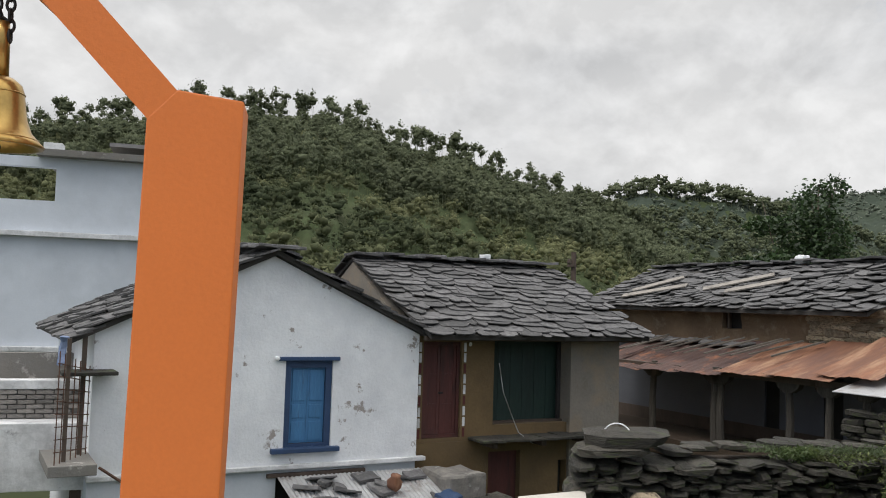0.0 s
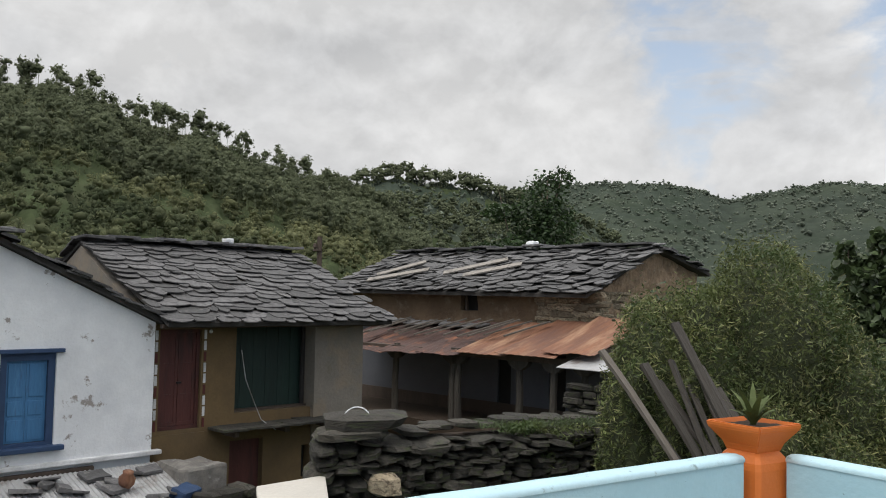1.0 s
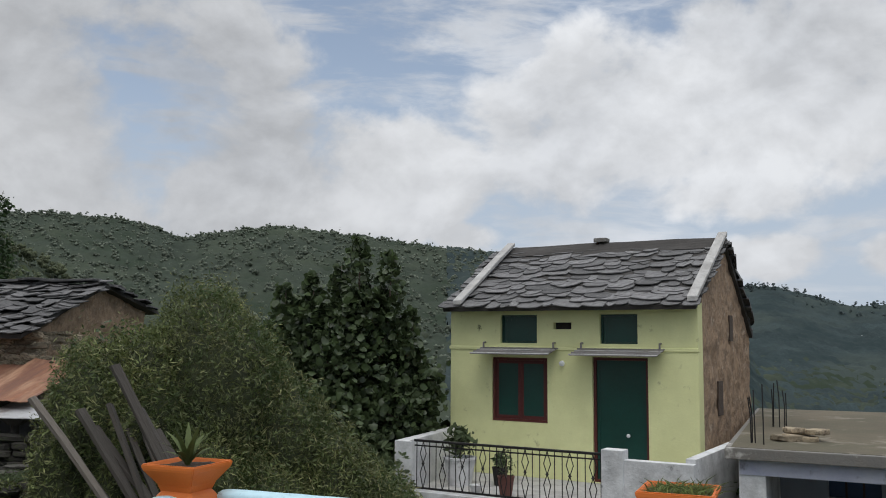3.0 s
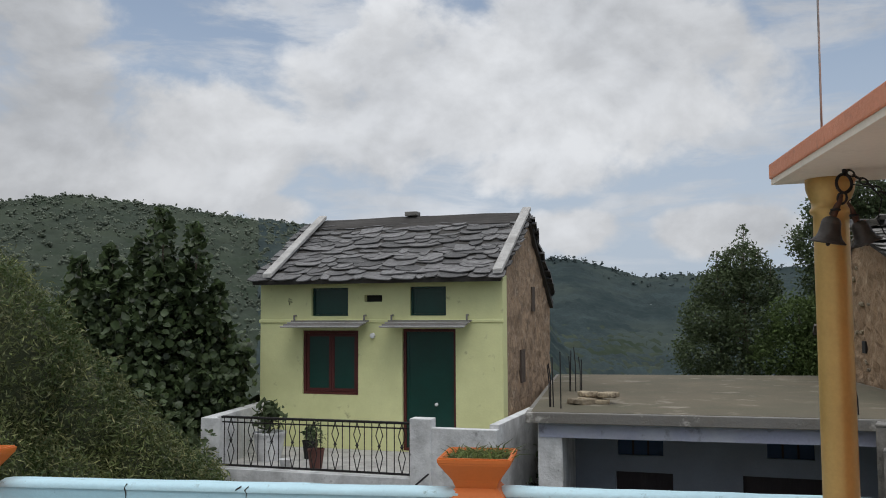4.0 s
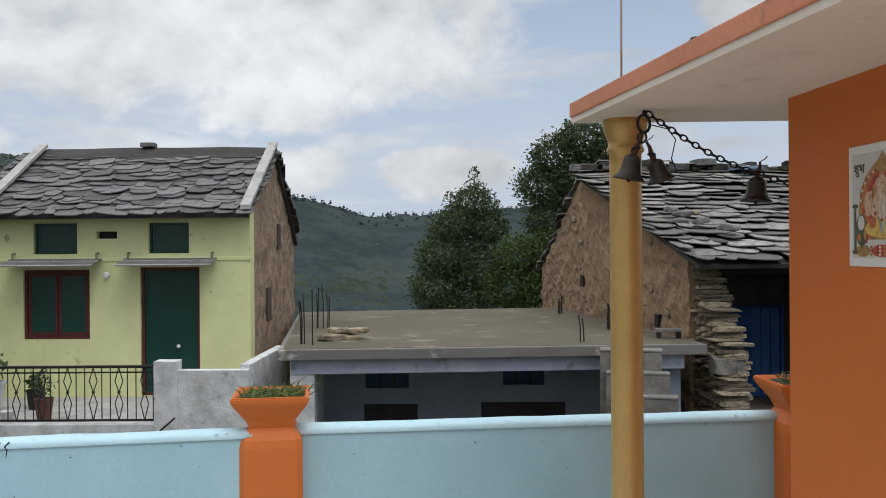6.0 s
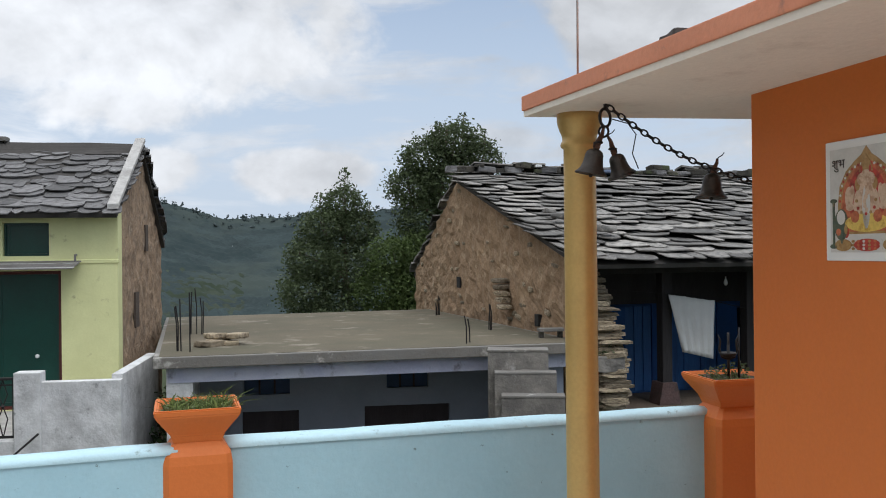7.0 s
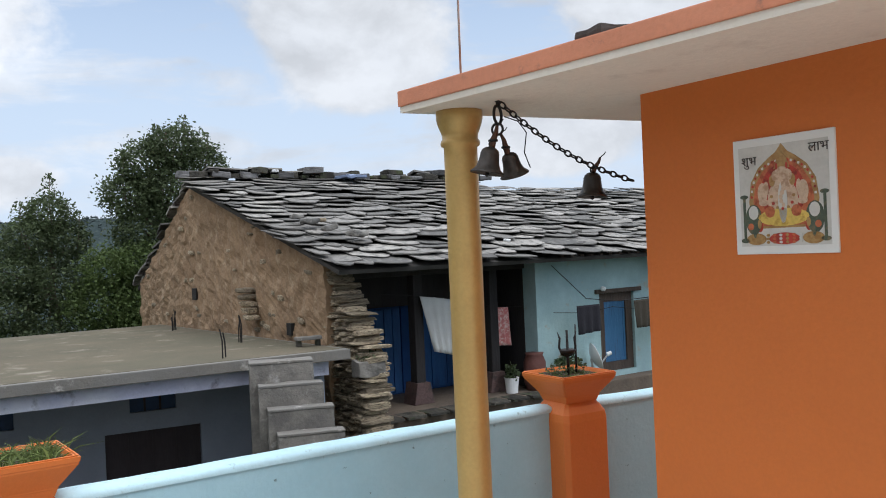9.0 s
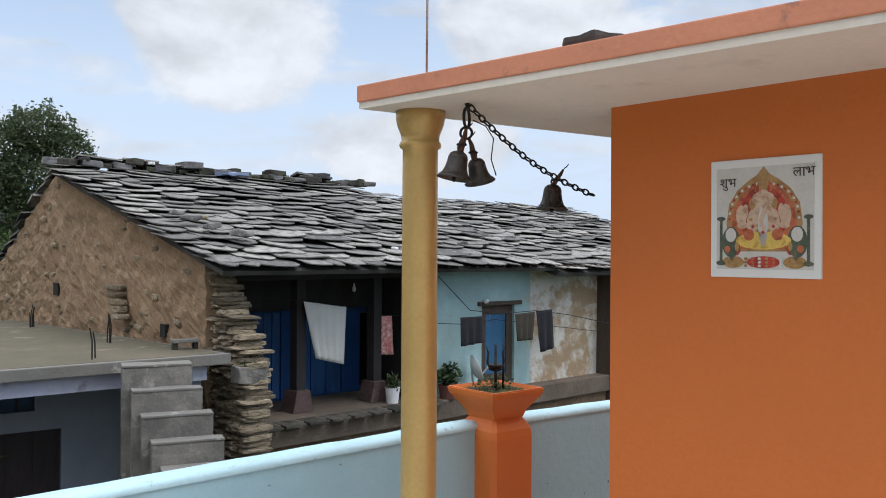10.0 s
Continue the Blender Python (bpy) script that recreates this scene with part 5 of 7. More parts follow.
# ---------------------------------------------------------------- gateway with the brass bell
gate = thing("gateway", (-3.62, -0.55, 0), "orange painted cement gateway with slanting arch beams", "gate")
part("post", prism([(-0.205, 0), (0.150, 0), (0.19, 2.345), (-0.06, 2.375), (-0.165, 2.26)], 0, -0.12, 0.12, bevel=0.008), "orange", gate)
part("slanting_beam", prism([(0.0, 2.30), (-0.045, 2.357), (-0.385, 2.72), (-0.86, 3.25), (-0.98, 3.05), (-0.57, 2.69), (-0.155, 2.25), (-0.10, 2.18)], 0, -0.1185, 0.1185), "orange", gate)
part("top_beam", prism([(-0.862, 3.25), (-1.6, 3.25), (-1.45, 3.05), (-0.982, 3.05)], 0, -0.117, 0.117, bevel=0.006), "orange", gate)
part("slanting_beam", prism([(-1.602, 3.25), (-2.1, 2.3), (-1.8, 2.25), (-1.452, 3.05)], 0, -0.117, 0.117, bevel=0.006), "orange", gate)
part("post", prism([(-2.1, 0), (-1.8, 0), (-1.8, 2.248), (-2.1, 2.298)], 0, -0.12, 0.12, bevel=0.008), "orange", gate)
bell_o = Vector((-3.62, -1.28, 2.43))
chain("bell_chain", [bell_o + Vector((0.0, 0.02, 0.62)), bell_o + Vector((0, 0.03, 0.10))], 0.030, 0.006, "iron", "dark iron chain holding the brass bell")
chain("bell_chain", [bell_o + Vector((0.02, -0.05, 0.62)), bell_o + Vector((0, -0.02, 0.25)), bell_o + Vector((0, 0.02, 0.14))], 0.030, 0.006, "iron", "slack iron chain beside the bell")
t = bell("brass_bell", bell_o, 0.29, "brass", "large polished brass bell hung in the gateway")
part("hanger", tube([(0, 0, -0.02), (0, 0, 0.14), (0, 0.005, 0.19)], [0.034, 0.03, 0.022], 14), "brass", t, smooth=True)

# ---------------------------------------------------------------- yellow house with its terrace
house = thing("yellow_house", (-8.3, 14.5, 0), "lime yellow plastered house with a slate roof", "house")
W_ = 4.63
holes = [(1.04, 1.77, 1.59, 2.10), (2.95, 3.62, 1.59, 2.10), (0.87, 1.97, 0.18, 1.33), (2.81, 3.79, -0.76, 1.36), (2.09, 2.43, 1.84, 1.96)]
part("front_wall", wall(0, W_, -2.5, 2.28, holes, 0.30), "yellow", house)
part("wall_band", prism([(-0.022, 1.475), (-0.022, 1.52), (0.0, 1.53), (0.0, 1.465)], 0, -0.02, W_ + 0.02), "yellow", house)
part("eave_band", prism([(-0.05, 2.205), (-0.05, 2.27), (0, 2.28), (0, 2.195)], 0, -0.02, W_ + 0.02), "yellow", house)
side = [(0.3, -2.5), (4.2, -2.5), (4.2, 1.75), (2.0, 3.45), (0.3, 2.35)]
part("gable_wall", rough_gable(lambda v: 2.35 + (v - 0.3) * 1.1 / 1.7 if v < 2.0 else 3.45 - (v - 2.0) * 1.7 / 2.2, 0.3, 4.2, -2.5, W_ - 0.02, W_ - 0.34, 0.03, 0.3, 3.0, 50, 60), "mudstone", house, "brown mud and stone gable wall")
part("gable_wall", prism(side, 0, 0.003, 0.34), "mudstone", house)
part("back_wall", wall(0.34, W_ - 0.34, -2.5, 1.7, (), 0.3, 3.9), "mudstone", house)
part("loft_floor", box((0.34, 0.31, 1.42), (W_ - 0.34, 3.9, 1.50)), "darkwood", house)
for v_, z_, s_ in ((1.3, 0.35, 0.2), (2.3, 1.65, 0.16)):
    t = part("side_window", box((W_ - 0.01, v_, z_), (W_ + 0.02, v_ + s_ * 1.6, z_ + s_ * 3)), "darkwood", house)


def casement(parent, u0, u1, z0, z1, leaves_, frame_mat, pane_mat, v0=0.05, bars=0, name="window", sill=False, fw=0.05):
    """A framed window or door set back in its opening: frame, leaves with rails, and their panels."""
    w = part(name, wall(u0 + 0.004, u1 - 0.004, z0 + 0.004, z1 - 0.004, [(u0 + fw, u1 - fw, z0 + fw, z1 - fw)], 0.09, v0), frame_mat, parent)
    n = (u1 - u0 - 2 * fw) / leaves_
    for k in range(leaves_):
        a, b = u0 + fw + n * k + 0.004, u0 + fw + n * (k + 1) - 0.004
        part("leaf", wall(a, b, z0 + fw + 0.004, z1 - fw - 0.004, [(a + 0.05, b - 0.05, z0 + fw + 0.06, z1 - fw - 0.06)], 0.035, v0 + 0.03), frame_mat if leaves_ > 1 else pane_mat, w)
        part("panel", box((a + 0.045, v0 + 0.04, z0 + fw + 0.055), (b - 0.045, v0 + 0.055, z1 - fw - 0.055)), pane_mat, w)
        for q in range(bars):
            z = z0 + fw + (z1 - z0 - 2 * fw) * (q + 1) / (bars + 1)
            part("rail", box((a + 0.05, v0 + 0.026, z - 0.012), (b - 0.05, v0 + 0.042, z + 0.012)), frame_mat, w)
    return w


casement(house, *holes[0], 1, "greenpane", "greenpane", 0.07, 0, "loft_window", fw=0.03)
casement(house, *holes[1], 1, "greenpane", "greenpane", 0.07, 0, "loft_window", fw=0.03)
casement(house, *holes[2], 2, "redframe", "greenpane", 0.04)
d_ = casement(house, *holes[3], 1, "redframe", "greenpane", 0.05, 0, "door")
part("knob", lathe([(0.012, 0), (0.03, 0.01), (0.03, 0.035), (0.012, 0.045)], 14, (0, 0, 0)), "plastic", d_, "small white round lock").matrix_local = pose(3.42, 0.075, 0.05, 90)
part("vent", box((2.09, 0.12, 1.84), (2.43, 0.18, 1.96)), "dark", house)
for u0_, u1_ in ((0.68, 2.18), (2.58, 4.08)):
    aw = part("awning", prism([(0.0, 1.50), (0.0, 1.515), (-0.50, 1.405), (-0.50, 1.39)], 0, u0_, u1_), "awning", house, "sloping tin awning")
    for k in range(4):
        v_ = -0.06 - 0.14 * k
        part("rib", tube([(u0_ - 0.02, v_, 1.515 + 0.22 * v_), (u1_ + 0.02, v_, 1.515 + 0.22 * v_)], 0.011, 5), "tin" if k % 2 else "awning", aw)
    for u_ in (u0_ + 0.06, u1_ - 0.06):
        part("bracket", tube([(u_, -0.01, 1.60), (u_, -0.09, 1.60), (u_, -0.09, 1.48)], 0.018, 6), "awning", aw)
part("lamp_holder", lathe([(0.02, 0), (0.05, 0.02), (0.045, 0.06), (0.01, 0.07)], 14), "plastic", house, "white round lamp holder").matrix_local = pose(2.26, 0.0, 1.24, 90)
for u_, z_ in ((0.58, 1.85), (0.60, 1.80)):
    part("wire", tube([(u_, -0.01, z_), (u_ + 0.03, -0.04, z_ + 0.07), (u_ + 0.06, -0.01, z_ + 0.04)], 0.006, 5), "iron", house)
# roof
roof = part("roof", prism([(-0.32, 2.235), (2.0, 3.50), (4.30, 1.80), (4.25, 1.72), (2.0, 3.38), (-0.30, 2.16)], 0, 0.0, W_ + 0.05), "batten", house)
slate_roof(roof, (-0.04, -0.38, 2.19), (W_ + 0.12, 0, 0), (0, 2.38, 1.27), 0.19, 0.37, 0.011, 300, 21, 0.9, lift=0.03)
slate_roof(roof, (W_ + 0.08, 4.35, 1.76), (-W_ - 0.2, 0, 0), (0, -2.35, 1.70), 0.26, 0.6, 0.03, 0, 22, 1.0, lift=0.03)
for u_ in (0.31, W_ + 0.0):
    part("roof_strip", roughen(prism([(-0.34, 2.29), (1.98, 3.585), (1.98, 3.665), (-0.34, 2.37)], 0, u_ - 0.085, u_ + 0.085, bevel=0.012), 0.008, 0.15, 2), "mortar", roof, "pale mortar strip over the slates")
part("ridge_cap", roughen(prism([(1.68, 3.34), (2.0, 3.565), (2.32, 3.34), (2.0, 3.40)], 0, 0.12, W_ + 0.06), 0.03, 0.25, 4), "batten", roof, "dark weathered ridge cap")
part("ridge_stone", roughen(box((2.15, 1.9, 3.58), (2.42, 2.1, 3.66), 0.02), 0.012, 0.1, 1), "concrete", roof)

terrace = thing("terrace", (-8.3, 12.0, 0), "white plastered terrace with low walls before the house", "terrace")
part("floor", box((0.4, 0, -2.5), (5.14, 2.494, -0.77)), "mortar", terrace)
part("kerb", box((0.72, -0.02, -2.5), (3.9, 0.16, -0.73), 0.01), "cement_white", terrace)
part("side_wall", prism([(0.40, -0.02), (0.74, -0.02), (0.60, 0.12), (0.22, 2.49), (0.02, 2.49)], 2, -2.5, 0.03, bevel=0.01), "cement_white", terrace)
part("front_wall", box((3.9, -0.02, -2.5), (5.16, 0.14, 0.0), 0.01), "cement_white", terrace)
part("post", box((3.88, -0.06, -2.5), (4.20, 0.18, 0.13), 0.012), "cement_white", terrace)
part("side_wall", prism([(5.02, 0.12), (5.16, 0.12), (5.22, 2.49), (5.06, 2.49)], 2, -2.5, 0.06, bevel=0.008), "cement_white", terrace)
rail = thing("iron_railing", (-8.3, 12.05, 0), "black iron railing with crossed diamond bars", "railing")
part("top_rail", box((0.74, -0.03, 0.03), (3.88, 0.03, 0.065), 0.008), "iron", rail)
part("bottom_rail", box((0.74, -0.012, -0.70), (3.88, 0.012, -0.67)), "iron", rail)
part("middle_rail", box((0.74, -0.01, -0.04), (3.88, 0.01, -0.02)), "iron", rail)
for k in range(27):
    u_ = 0.78 + 3.06 * k / 26
    if k % 3 == 1:
        for s_ in (-1, 1):
            part("curved_bar", tube([(u_, 0, -0.69), (u_ + s_ * 0.055, 0, -0.46), (u_, 0, -0.30), (u_ + s_ * 0.055, 0, -0.15), (u_, 0, 0.03)], 0.008, 5), "iron", rail)
        part("boss", lathe([(0.005, -0.03), (0.028, 0), (0.005, 0.03)], 8, (u_, 0, -0.30)), "iron", rail)
    else:
        part("bar", tube([(u_, 0, -0.69), (u_, 0, 0.03)], 0.008, 5), "iron", rail)


def pot(name, o, r, h, mat, label, plant="", seed=1, leaf="leafmid", size=0.08, count=160, spread=1.0):
    t = thing(name, o, label, "flower pot", "pots on the terrace")
    part("pot", lathe([(r * 0.72, 0), (r, h * 0.92), (r * 1.06, h * 0.93), (r * 1.06, h), (r * 0.92, h), (r * 0.9, h * 0.9), (0.01, h * 0.9)], 20), mat, t)
    if plant:
        leaves("plant", leaf, t, blob_spots([(0, 0, h + spread * 0.22, spread * 0.2, spread * 0.2, spread * 0.24)], count, seed, 0.2), size, seed, 0.35)
        part("stem", tube([(0, 0, h * 0.8), (0.01, 0, h + spread * 0.3)], [0.02, 0.008], 6), "bark", t)
    return t


pot("cement_pot", (-7.32, 13.1, -0.77), 0.27, 0.46, "cement_white", "grey cement tub with a small palm", "palm", 4, "leafmid", 0.16, 170, 1.2)
pot("cement_pot", (-6.75, 12.6, -0.77), 0.10, 0.12, "cement_white", "small grey cement bowl on the terrace", "", 4)
pot("plastic_pot", (-6.72, 13.4, -0.77), 0.13, 0.30, "dark", "black plastic pot beside the tub", "weed", 5, "leafdark", 0.10, 90, 0.6)
pot("clay_pot", (-6.22, 12.6, -0.77), 0.13, 0.30, "terracotta", "maroon pot with a small flowering plant", "flower", 6, "leafmid", 0.06, 180, 0.9)
t = thing("leaning_rod", (-4.4, 11.9, 0), "thin iron rod leaning on the terrace wall", "rod")
part("rod", tube([(0.3, -0.05, -0.62), (-0.12, -0.25, -1.0)], 0.014, 6), "iron", t)

# ---------------------------------------------------------------- flat-roofed house with steps
flat_house = thing("flat_house", (0, 0, 0), "low concrete house with a flat roof slab", "house")
part("roof_slab", prism([(-2.78, 12.2), (3.30, 12.62), (2.05, 20.6), (-3.75, 19.7)], 2, 0.09, 0.238, bevel=0.012), "concrete", flat_house)
part("slab_top", roughen(prism([(-2.72, 12.3), (3.20, 12.72), (2.02, 20.5), (-3.68, 19.62)], 2, 0.22, 0.2425), 0.0015, 0.5), "slabtop", flat_house, "brown mossy cement roof surface")
part("beam", prism([(-2.62, 12.36), (3.0, 12.74), (3.0, 12.98), (-2.62, 12.6)], 2, -0.12, 0.0895), "lavender", flat_house)
gh = [(-1.77, -1.06, -0.64, -0.40), (0.48, 1.15, -0.60, -0.36), (-1.80, -0.92, -1.9, -0.90), (0.12, 1.50, -1.9, -0.88)]
part("front_wall", wall(-2.5, 3.0, -2.5, 0.09, gh, 0.3, 14.38), "bluegrey", flat_house)
part("side_wall", prism([(-2.64, 12.38), (-2.30, 12.40), (-2.45, 14.4), (-3.4, 19.6), (-3.62, 19.6)], 2, -2.5, 0.0885), "cement_white", flat_house)
part("right_wall", prism([(2.75, 12.9), (3.0, 12.95), (2.3, 19.9), (2.0, 19.9)], 2, -2.5, 0.0885), "bluegrey", flat_house)
part("back_wall", prism([(-3.5, 19.5), (2.2, 20.2), (2.2, 20.4), (-3.5, 19.7)], 2, -2.5, 0.0885), "bluegrey", flat_house)
part("porch_floor", box((-2.6, 12.3, -2.5), (3.0, 14.38, -2.2)), "concrete", flat_house)
for h_ in gh:
    w_ = part("window" if h_[3] < -0.8 else "vent", box((h_[0], 14.46, h_[2]), (h_[1], 14.50, h_[3])), "darkshutter" if h_[3] < -0.8 else "blueframe", flat_house)
    n_ = 4 if h_[3] < -0.8 else 3
    for k in range(1, n_):
        u_ = h_[0] + (h_[1] - h_[0]) * k / n_
        part("bar", box((u_ - 0.015, 14.445, h_[2]), (u_ + 0.015, 14.46, h_[3])), "darkshutter", w_)
# steps up to the slab
steps = thing("concrete_steps", pose(1.73, 12.37, 0, 0, 0, -13), "worn concrete steps leading up to the flat roof", "stairs")
for k in range(7):
    top = 0.236 - 0.275 * k
    lo_, hi_ = 0.095 * k, 0.84 + 0.095 * k
    st_ = part("step", box((lo_ + 0.005, -0.24 * k - 0.28, -2.5), (hi_ - 0.005, -0.24 * k + (0.02 if k else 0.05), top - 0.035)), "stepface", steps)
    part("tread", roughen(box((lo_, -0.24 * k - 0.288, top - 0.034), (hi_, -0.24 * k + (-0.045 if k else 0.05), top), 0.010), 0.010, 0.12, 3, k * 3.0), "concrete", st_)
# rods in the slab, stones on it
rr = random.Random(8)
for (x_, y_, n_, h0_) in ((-2.50, 12.85, 4, 0.80), (-2.62, 15.5, 5, 0.68), (1.60, 13.0, 2, 0.42), (2.35, 15.0, 3, 0.42), (2.0, 18.6, 4, 0.35)):
    for k in range(n_):
        t = thing("steel_rod", (x_ + rr.uniform(-.12, .12), y_ + rr.uniform(-.12, .12), 0.235), "rusty reinforcing rod sticking up from the slab", "rod", "rods in the slab")
        h_ = h0_ * rr.uniform(0.75, 1.2)
        part("rod", tube([(0, 0, -0.02), (rr.uniform(-.01, .01), 0, h_ * 0.6), (rr.uniform(-.03, .03), rr.uniform(-.02, .02), h_)], 0.010, 6), "iron", t)
for k in range(4):
    t = thing("flat_stone", pose(-2.15 + 0.13 * (k % 3), 13.5 + 0.10 * k, 0.238 + 0.082 * (k // 2), 0, rr.uniform(-5, 5), rr.uniform(0, 180)), "loose flat stone lying on the roof slab", "stone", "stones on the slab")
    part("block", roughen(box((-0.24, -0.13, 0), (0.24, 0.13, 0.085), 0.02), 0.025, 0.12, 2, k * 2.0), "warmstone", t)
t = thing("stone_bench", (2.95, 13.45, 0.24), "small stone slab on two stubs on the roof", "stone")
part("slab", roughen(box((-0.20, -0.08, 0.10), (0.20, 0.08, 0.15), 0.012), 0.01, 0.1, 1), "concrete", t)
for s_ in (-0.15, 0.15):
    part("stub", box((s_ - 0.03, -0.05, 0), (s_ + 0.03, 0.05, 0.105)), "stone", t)

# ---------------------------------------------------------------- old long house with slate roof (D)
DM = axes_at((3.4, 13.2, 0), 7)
old = thing("old_house", DM, "old mud and stone house with a sagging slate roof", "house")
gable = [(0.35, -2.5), (10.3, -2.5), (10.3, 1.1), (6.2, 3.32), (0.35, 1.50)]
bm = rough_gable(lambda v: 1.46 + (v - 0.35) * 1.78 / 5.85 if v < 6.2 else 3.24 - (v - 6.2) * 2.18 / 4.1, 0.35, 10.3, -2.5, -0.06, 0.38, 0.055, 0.28, 5.0, 130, 70)
part("gable_wall", bm, "mud", old, "peeling mud plaster gable with bare stones")
rr = random.Random(44)
bedded(old, [(v_, z_) for v_, z_ in ((rr.uniform(0.6, 9.6), rr.uniform(0.3, 3.0)) for _ in range(42)) if z_ < (1.40 + (v_ - 0.35) * 0.30 if v_ < 6.2 else 3.1 - (v_ - 6.2) * 0.54)], -0.045, "warmstone", 45, 0.18)
# dark blocks on the wall face paint the shade of two hollows
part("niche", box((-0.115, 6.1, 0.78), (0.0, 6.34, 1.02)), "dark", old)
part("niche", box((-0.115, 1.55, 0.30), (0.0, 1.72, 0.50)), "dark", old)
part("back_wall", box((0.3, 10.0, -2.5), (12, 10.35, 1.1)), "mud", old)
part("inner_wall", wall(0.38, 4.1, -1.0, 1.85, [(1.62, 2.15, -0.95, 0.6), (2.45, 3.48, -0.95, 0.62), (3.9, 4.05, -0.9, 0.5)], 0.3, 1.75), "deepblue", old, "deep blue painted veranda wall")
part("loft_front", box((0.385, 1.45, 0.64), (4.04, 1.735, 1.82)), "nearblack", old, "dark upper boards")
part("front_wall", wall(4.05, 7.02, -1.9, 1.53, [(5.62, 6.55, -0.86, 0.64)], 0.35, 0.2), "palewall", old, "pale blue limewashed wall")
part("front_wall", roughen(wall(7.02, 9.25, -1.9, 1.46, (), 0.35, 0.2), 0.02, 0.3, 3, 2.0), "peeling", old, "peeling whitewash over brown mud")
part("side_wall", box((4.05, 0.552, -1.9), (4.3, 3.5, 1.6)), "nearblack", old, "near-black end wall of the veranda")
part("right_wall", box((9.25, -0.2, -1.9), (9.6, 5.0, 1.5)), "darkwood", old, "grey weathered plank wall")
part("veranda_floor", box((0.36, -0.15, -1.3), (9.4, 1.76, -0.96), 0.02), "earthfloor", old)
part("plinth", box((0.38, -0.05, -2.5), (9.4, 1.7, -1.3)), "mud_dark", old)
for k in range(9):
    part("floor_stone", roughen(box((0.5 + 0.42 * k, -0.32, -1.0), (0.86 + 0.42 * k, 0.1, -0.955), 0.01), 0.012, 0.2, 1), "stone", old)
# arched blue doors in the veranda
for u0_, u1_, top_ in ((1.62, 2.15, 0.6), (2.45, 3.48, 0.62)):
    dd = part("door", box((u0_, 1.80, -0.95), (u1_, 1.86, top_)), "verandablue", old)
    for k in range(3):
        u_ = u0_ + (u1_ - u0_) * (k + 0.5) / 3
        part("board", box((u_ - (u1_ - u0_) / 6 + 0.012, 1.775, -0.93), (u_ + (u1_ - u0_) / 6 - 0.012, 1.80, top_ - 0.03)), "verandablue", dd)
    part("arch_head", prism(disc((u0_ + u1_) / 2, top_, (u1_ - u0_) / 2, 0.22, 14, 0, math.pi), 1, 1.74, 1.79), "deepblue", dd)
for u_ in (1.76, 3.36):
    p_ = part("veranda_post", box((u_ - 0.09, 0.55, -0.75), (u_ + 0.09, 0.75, 1.35), 0.015), "nearblack", old)
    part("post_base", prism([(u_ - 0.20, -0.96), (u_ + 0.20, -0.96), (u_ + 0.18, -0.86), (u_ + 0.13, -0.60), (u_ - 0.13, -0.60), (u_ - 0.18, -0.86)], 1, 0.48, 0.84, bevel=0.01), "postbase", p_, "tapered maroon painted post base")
part("lintel_beam", box((0.38, 0.5, 1.2), (4.1, 0.8, 1.45), 0.02), "nearblack", old)
dd = casement(old, 5.62, 6.55, -0.86, 0.64, 1, "darkwood", "bluedoor", 0.26, 0, "door", fw=0.17)
part("lintel", box((5.50, 0.14, 0.645), (6.72, 0.24, 0.72), 0.01), "darkwood", old)
part("lamp", lathe([(0.03, 0), (0.05, 0.03), (0.04, 0.08), (0.01, 0.10)], 12), "plastic", old).matrix_local = pose(5.62, 0.13, 0.74, 90)
for k in range(22):
    u_ = 4.2 + 5.0 * k / 21
    part("rafter_end", box((u_ - 0.035, -0.38, 1.34), (u_ + 0.035, 0.19, 1.42)), "darkwood", old)
# roof: two lengths, the far one lower
roof = part("roof", prism([(-0.42, 1.37), (6.2, 3.24), (6.2, 3.16), (-0.40, 1.31)], 0, -0.22, 7.1), "batten", old)
part("back_slope", prism([(6.21, 3.24), (10.6, 0.98), (10.6, 0.9), (6.21, 3.16)], 0, -0.03, 7.1), "batten", roof)
slate_roof(roof, (-0.28, -0.55, 1.40), (7.4, 0, 0.0), (0, 6.8, 1.93), 0.36, 0.55, 0.011, 300, 31, 1.0, lift=0.03, mat="slate_pale")
roof2 = part("lower_roof", prism([(-0.45, 1.27), (6.1, 3.08), (10.4, 0.9), (10.4, 0.8), (6.1, 3.0), (-0.43, 1.2)], 0, 7.1, 15.5), "batten", old)
slate_roof(roof2, (7.0, -0.55, 1.31), (8.5, 0, 0), (0, 6.7, 1.84), 0.36, 0.55, 0.011, 0, 32, 1.0, lift=0.03, mat="slate_pale")
slate_roof(roof, (7.1, 10.7, 1.02), (-7.16, 0, 0), (0, -4.5, 2.4), 0.34, 0.6, 0.03, 0, 33, 1.2, lift=0.03, mat="slate_pale")
rr = random.Random(17)
for k in range(34):
    u_ = -0.15 + 0.42 * k * 0.55 + rr.uniform(-.1, .1)
    s_ = rr.uniform(0.5, 1.25)
    z_ = 3.33 + (0.10 if k % 5 == 2 else 0.0)
    part("ridge_stone", roughen(box((u_ - 0.19 * s_, 5.98 + rr.uniform(0, .1), z_), (u_ + 0.19 * s_, 6.42, z_ + 0.12 * s_), 0.02), 0.035, 0.2, 1, k), "stone" if k % 3 else "slate", roof)
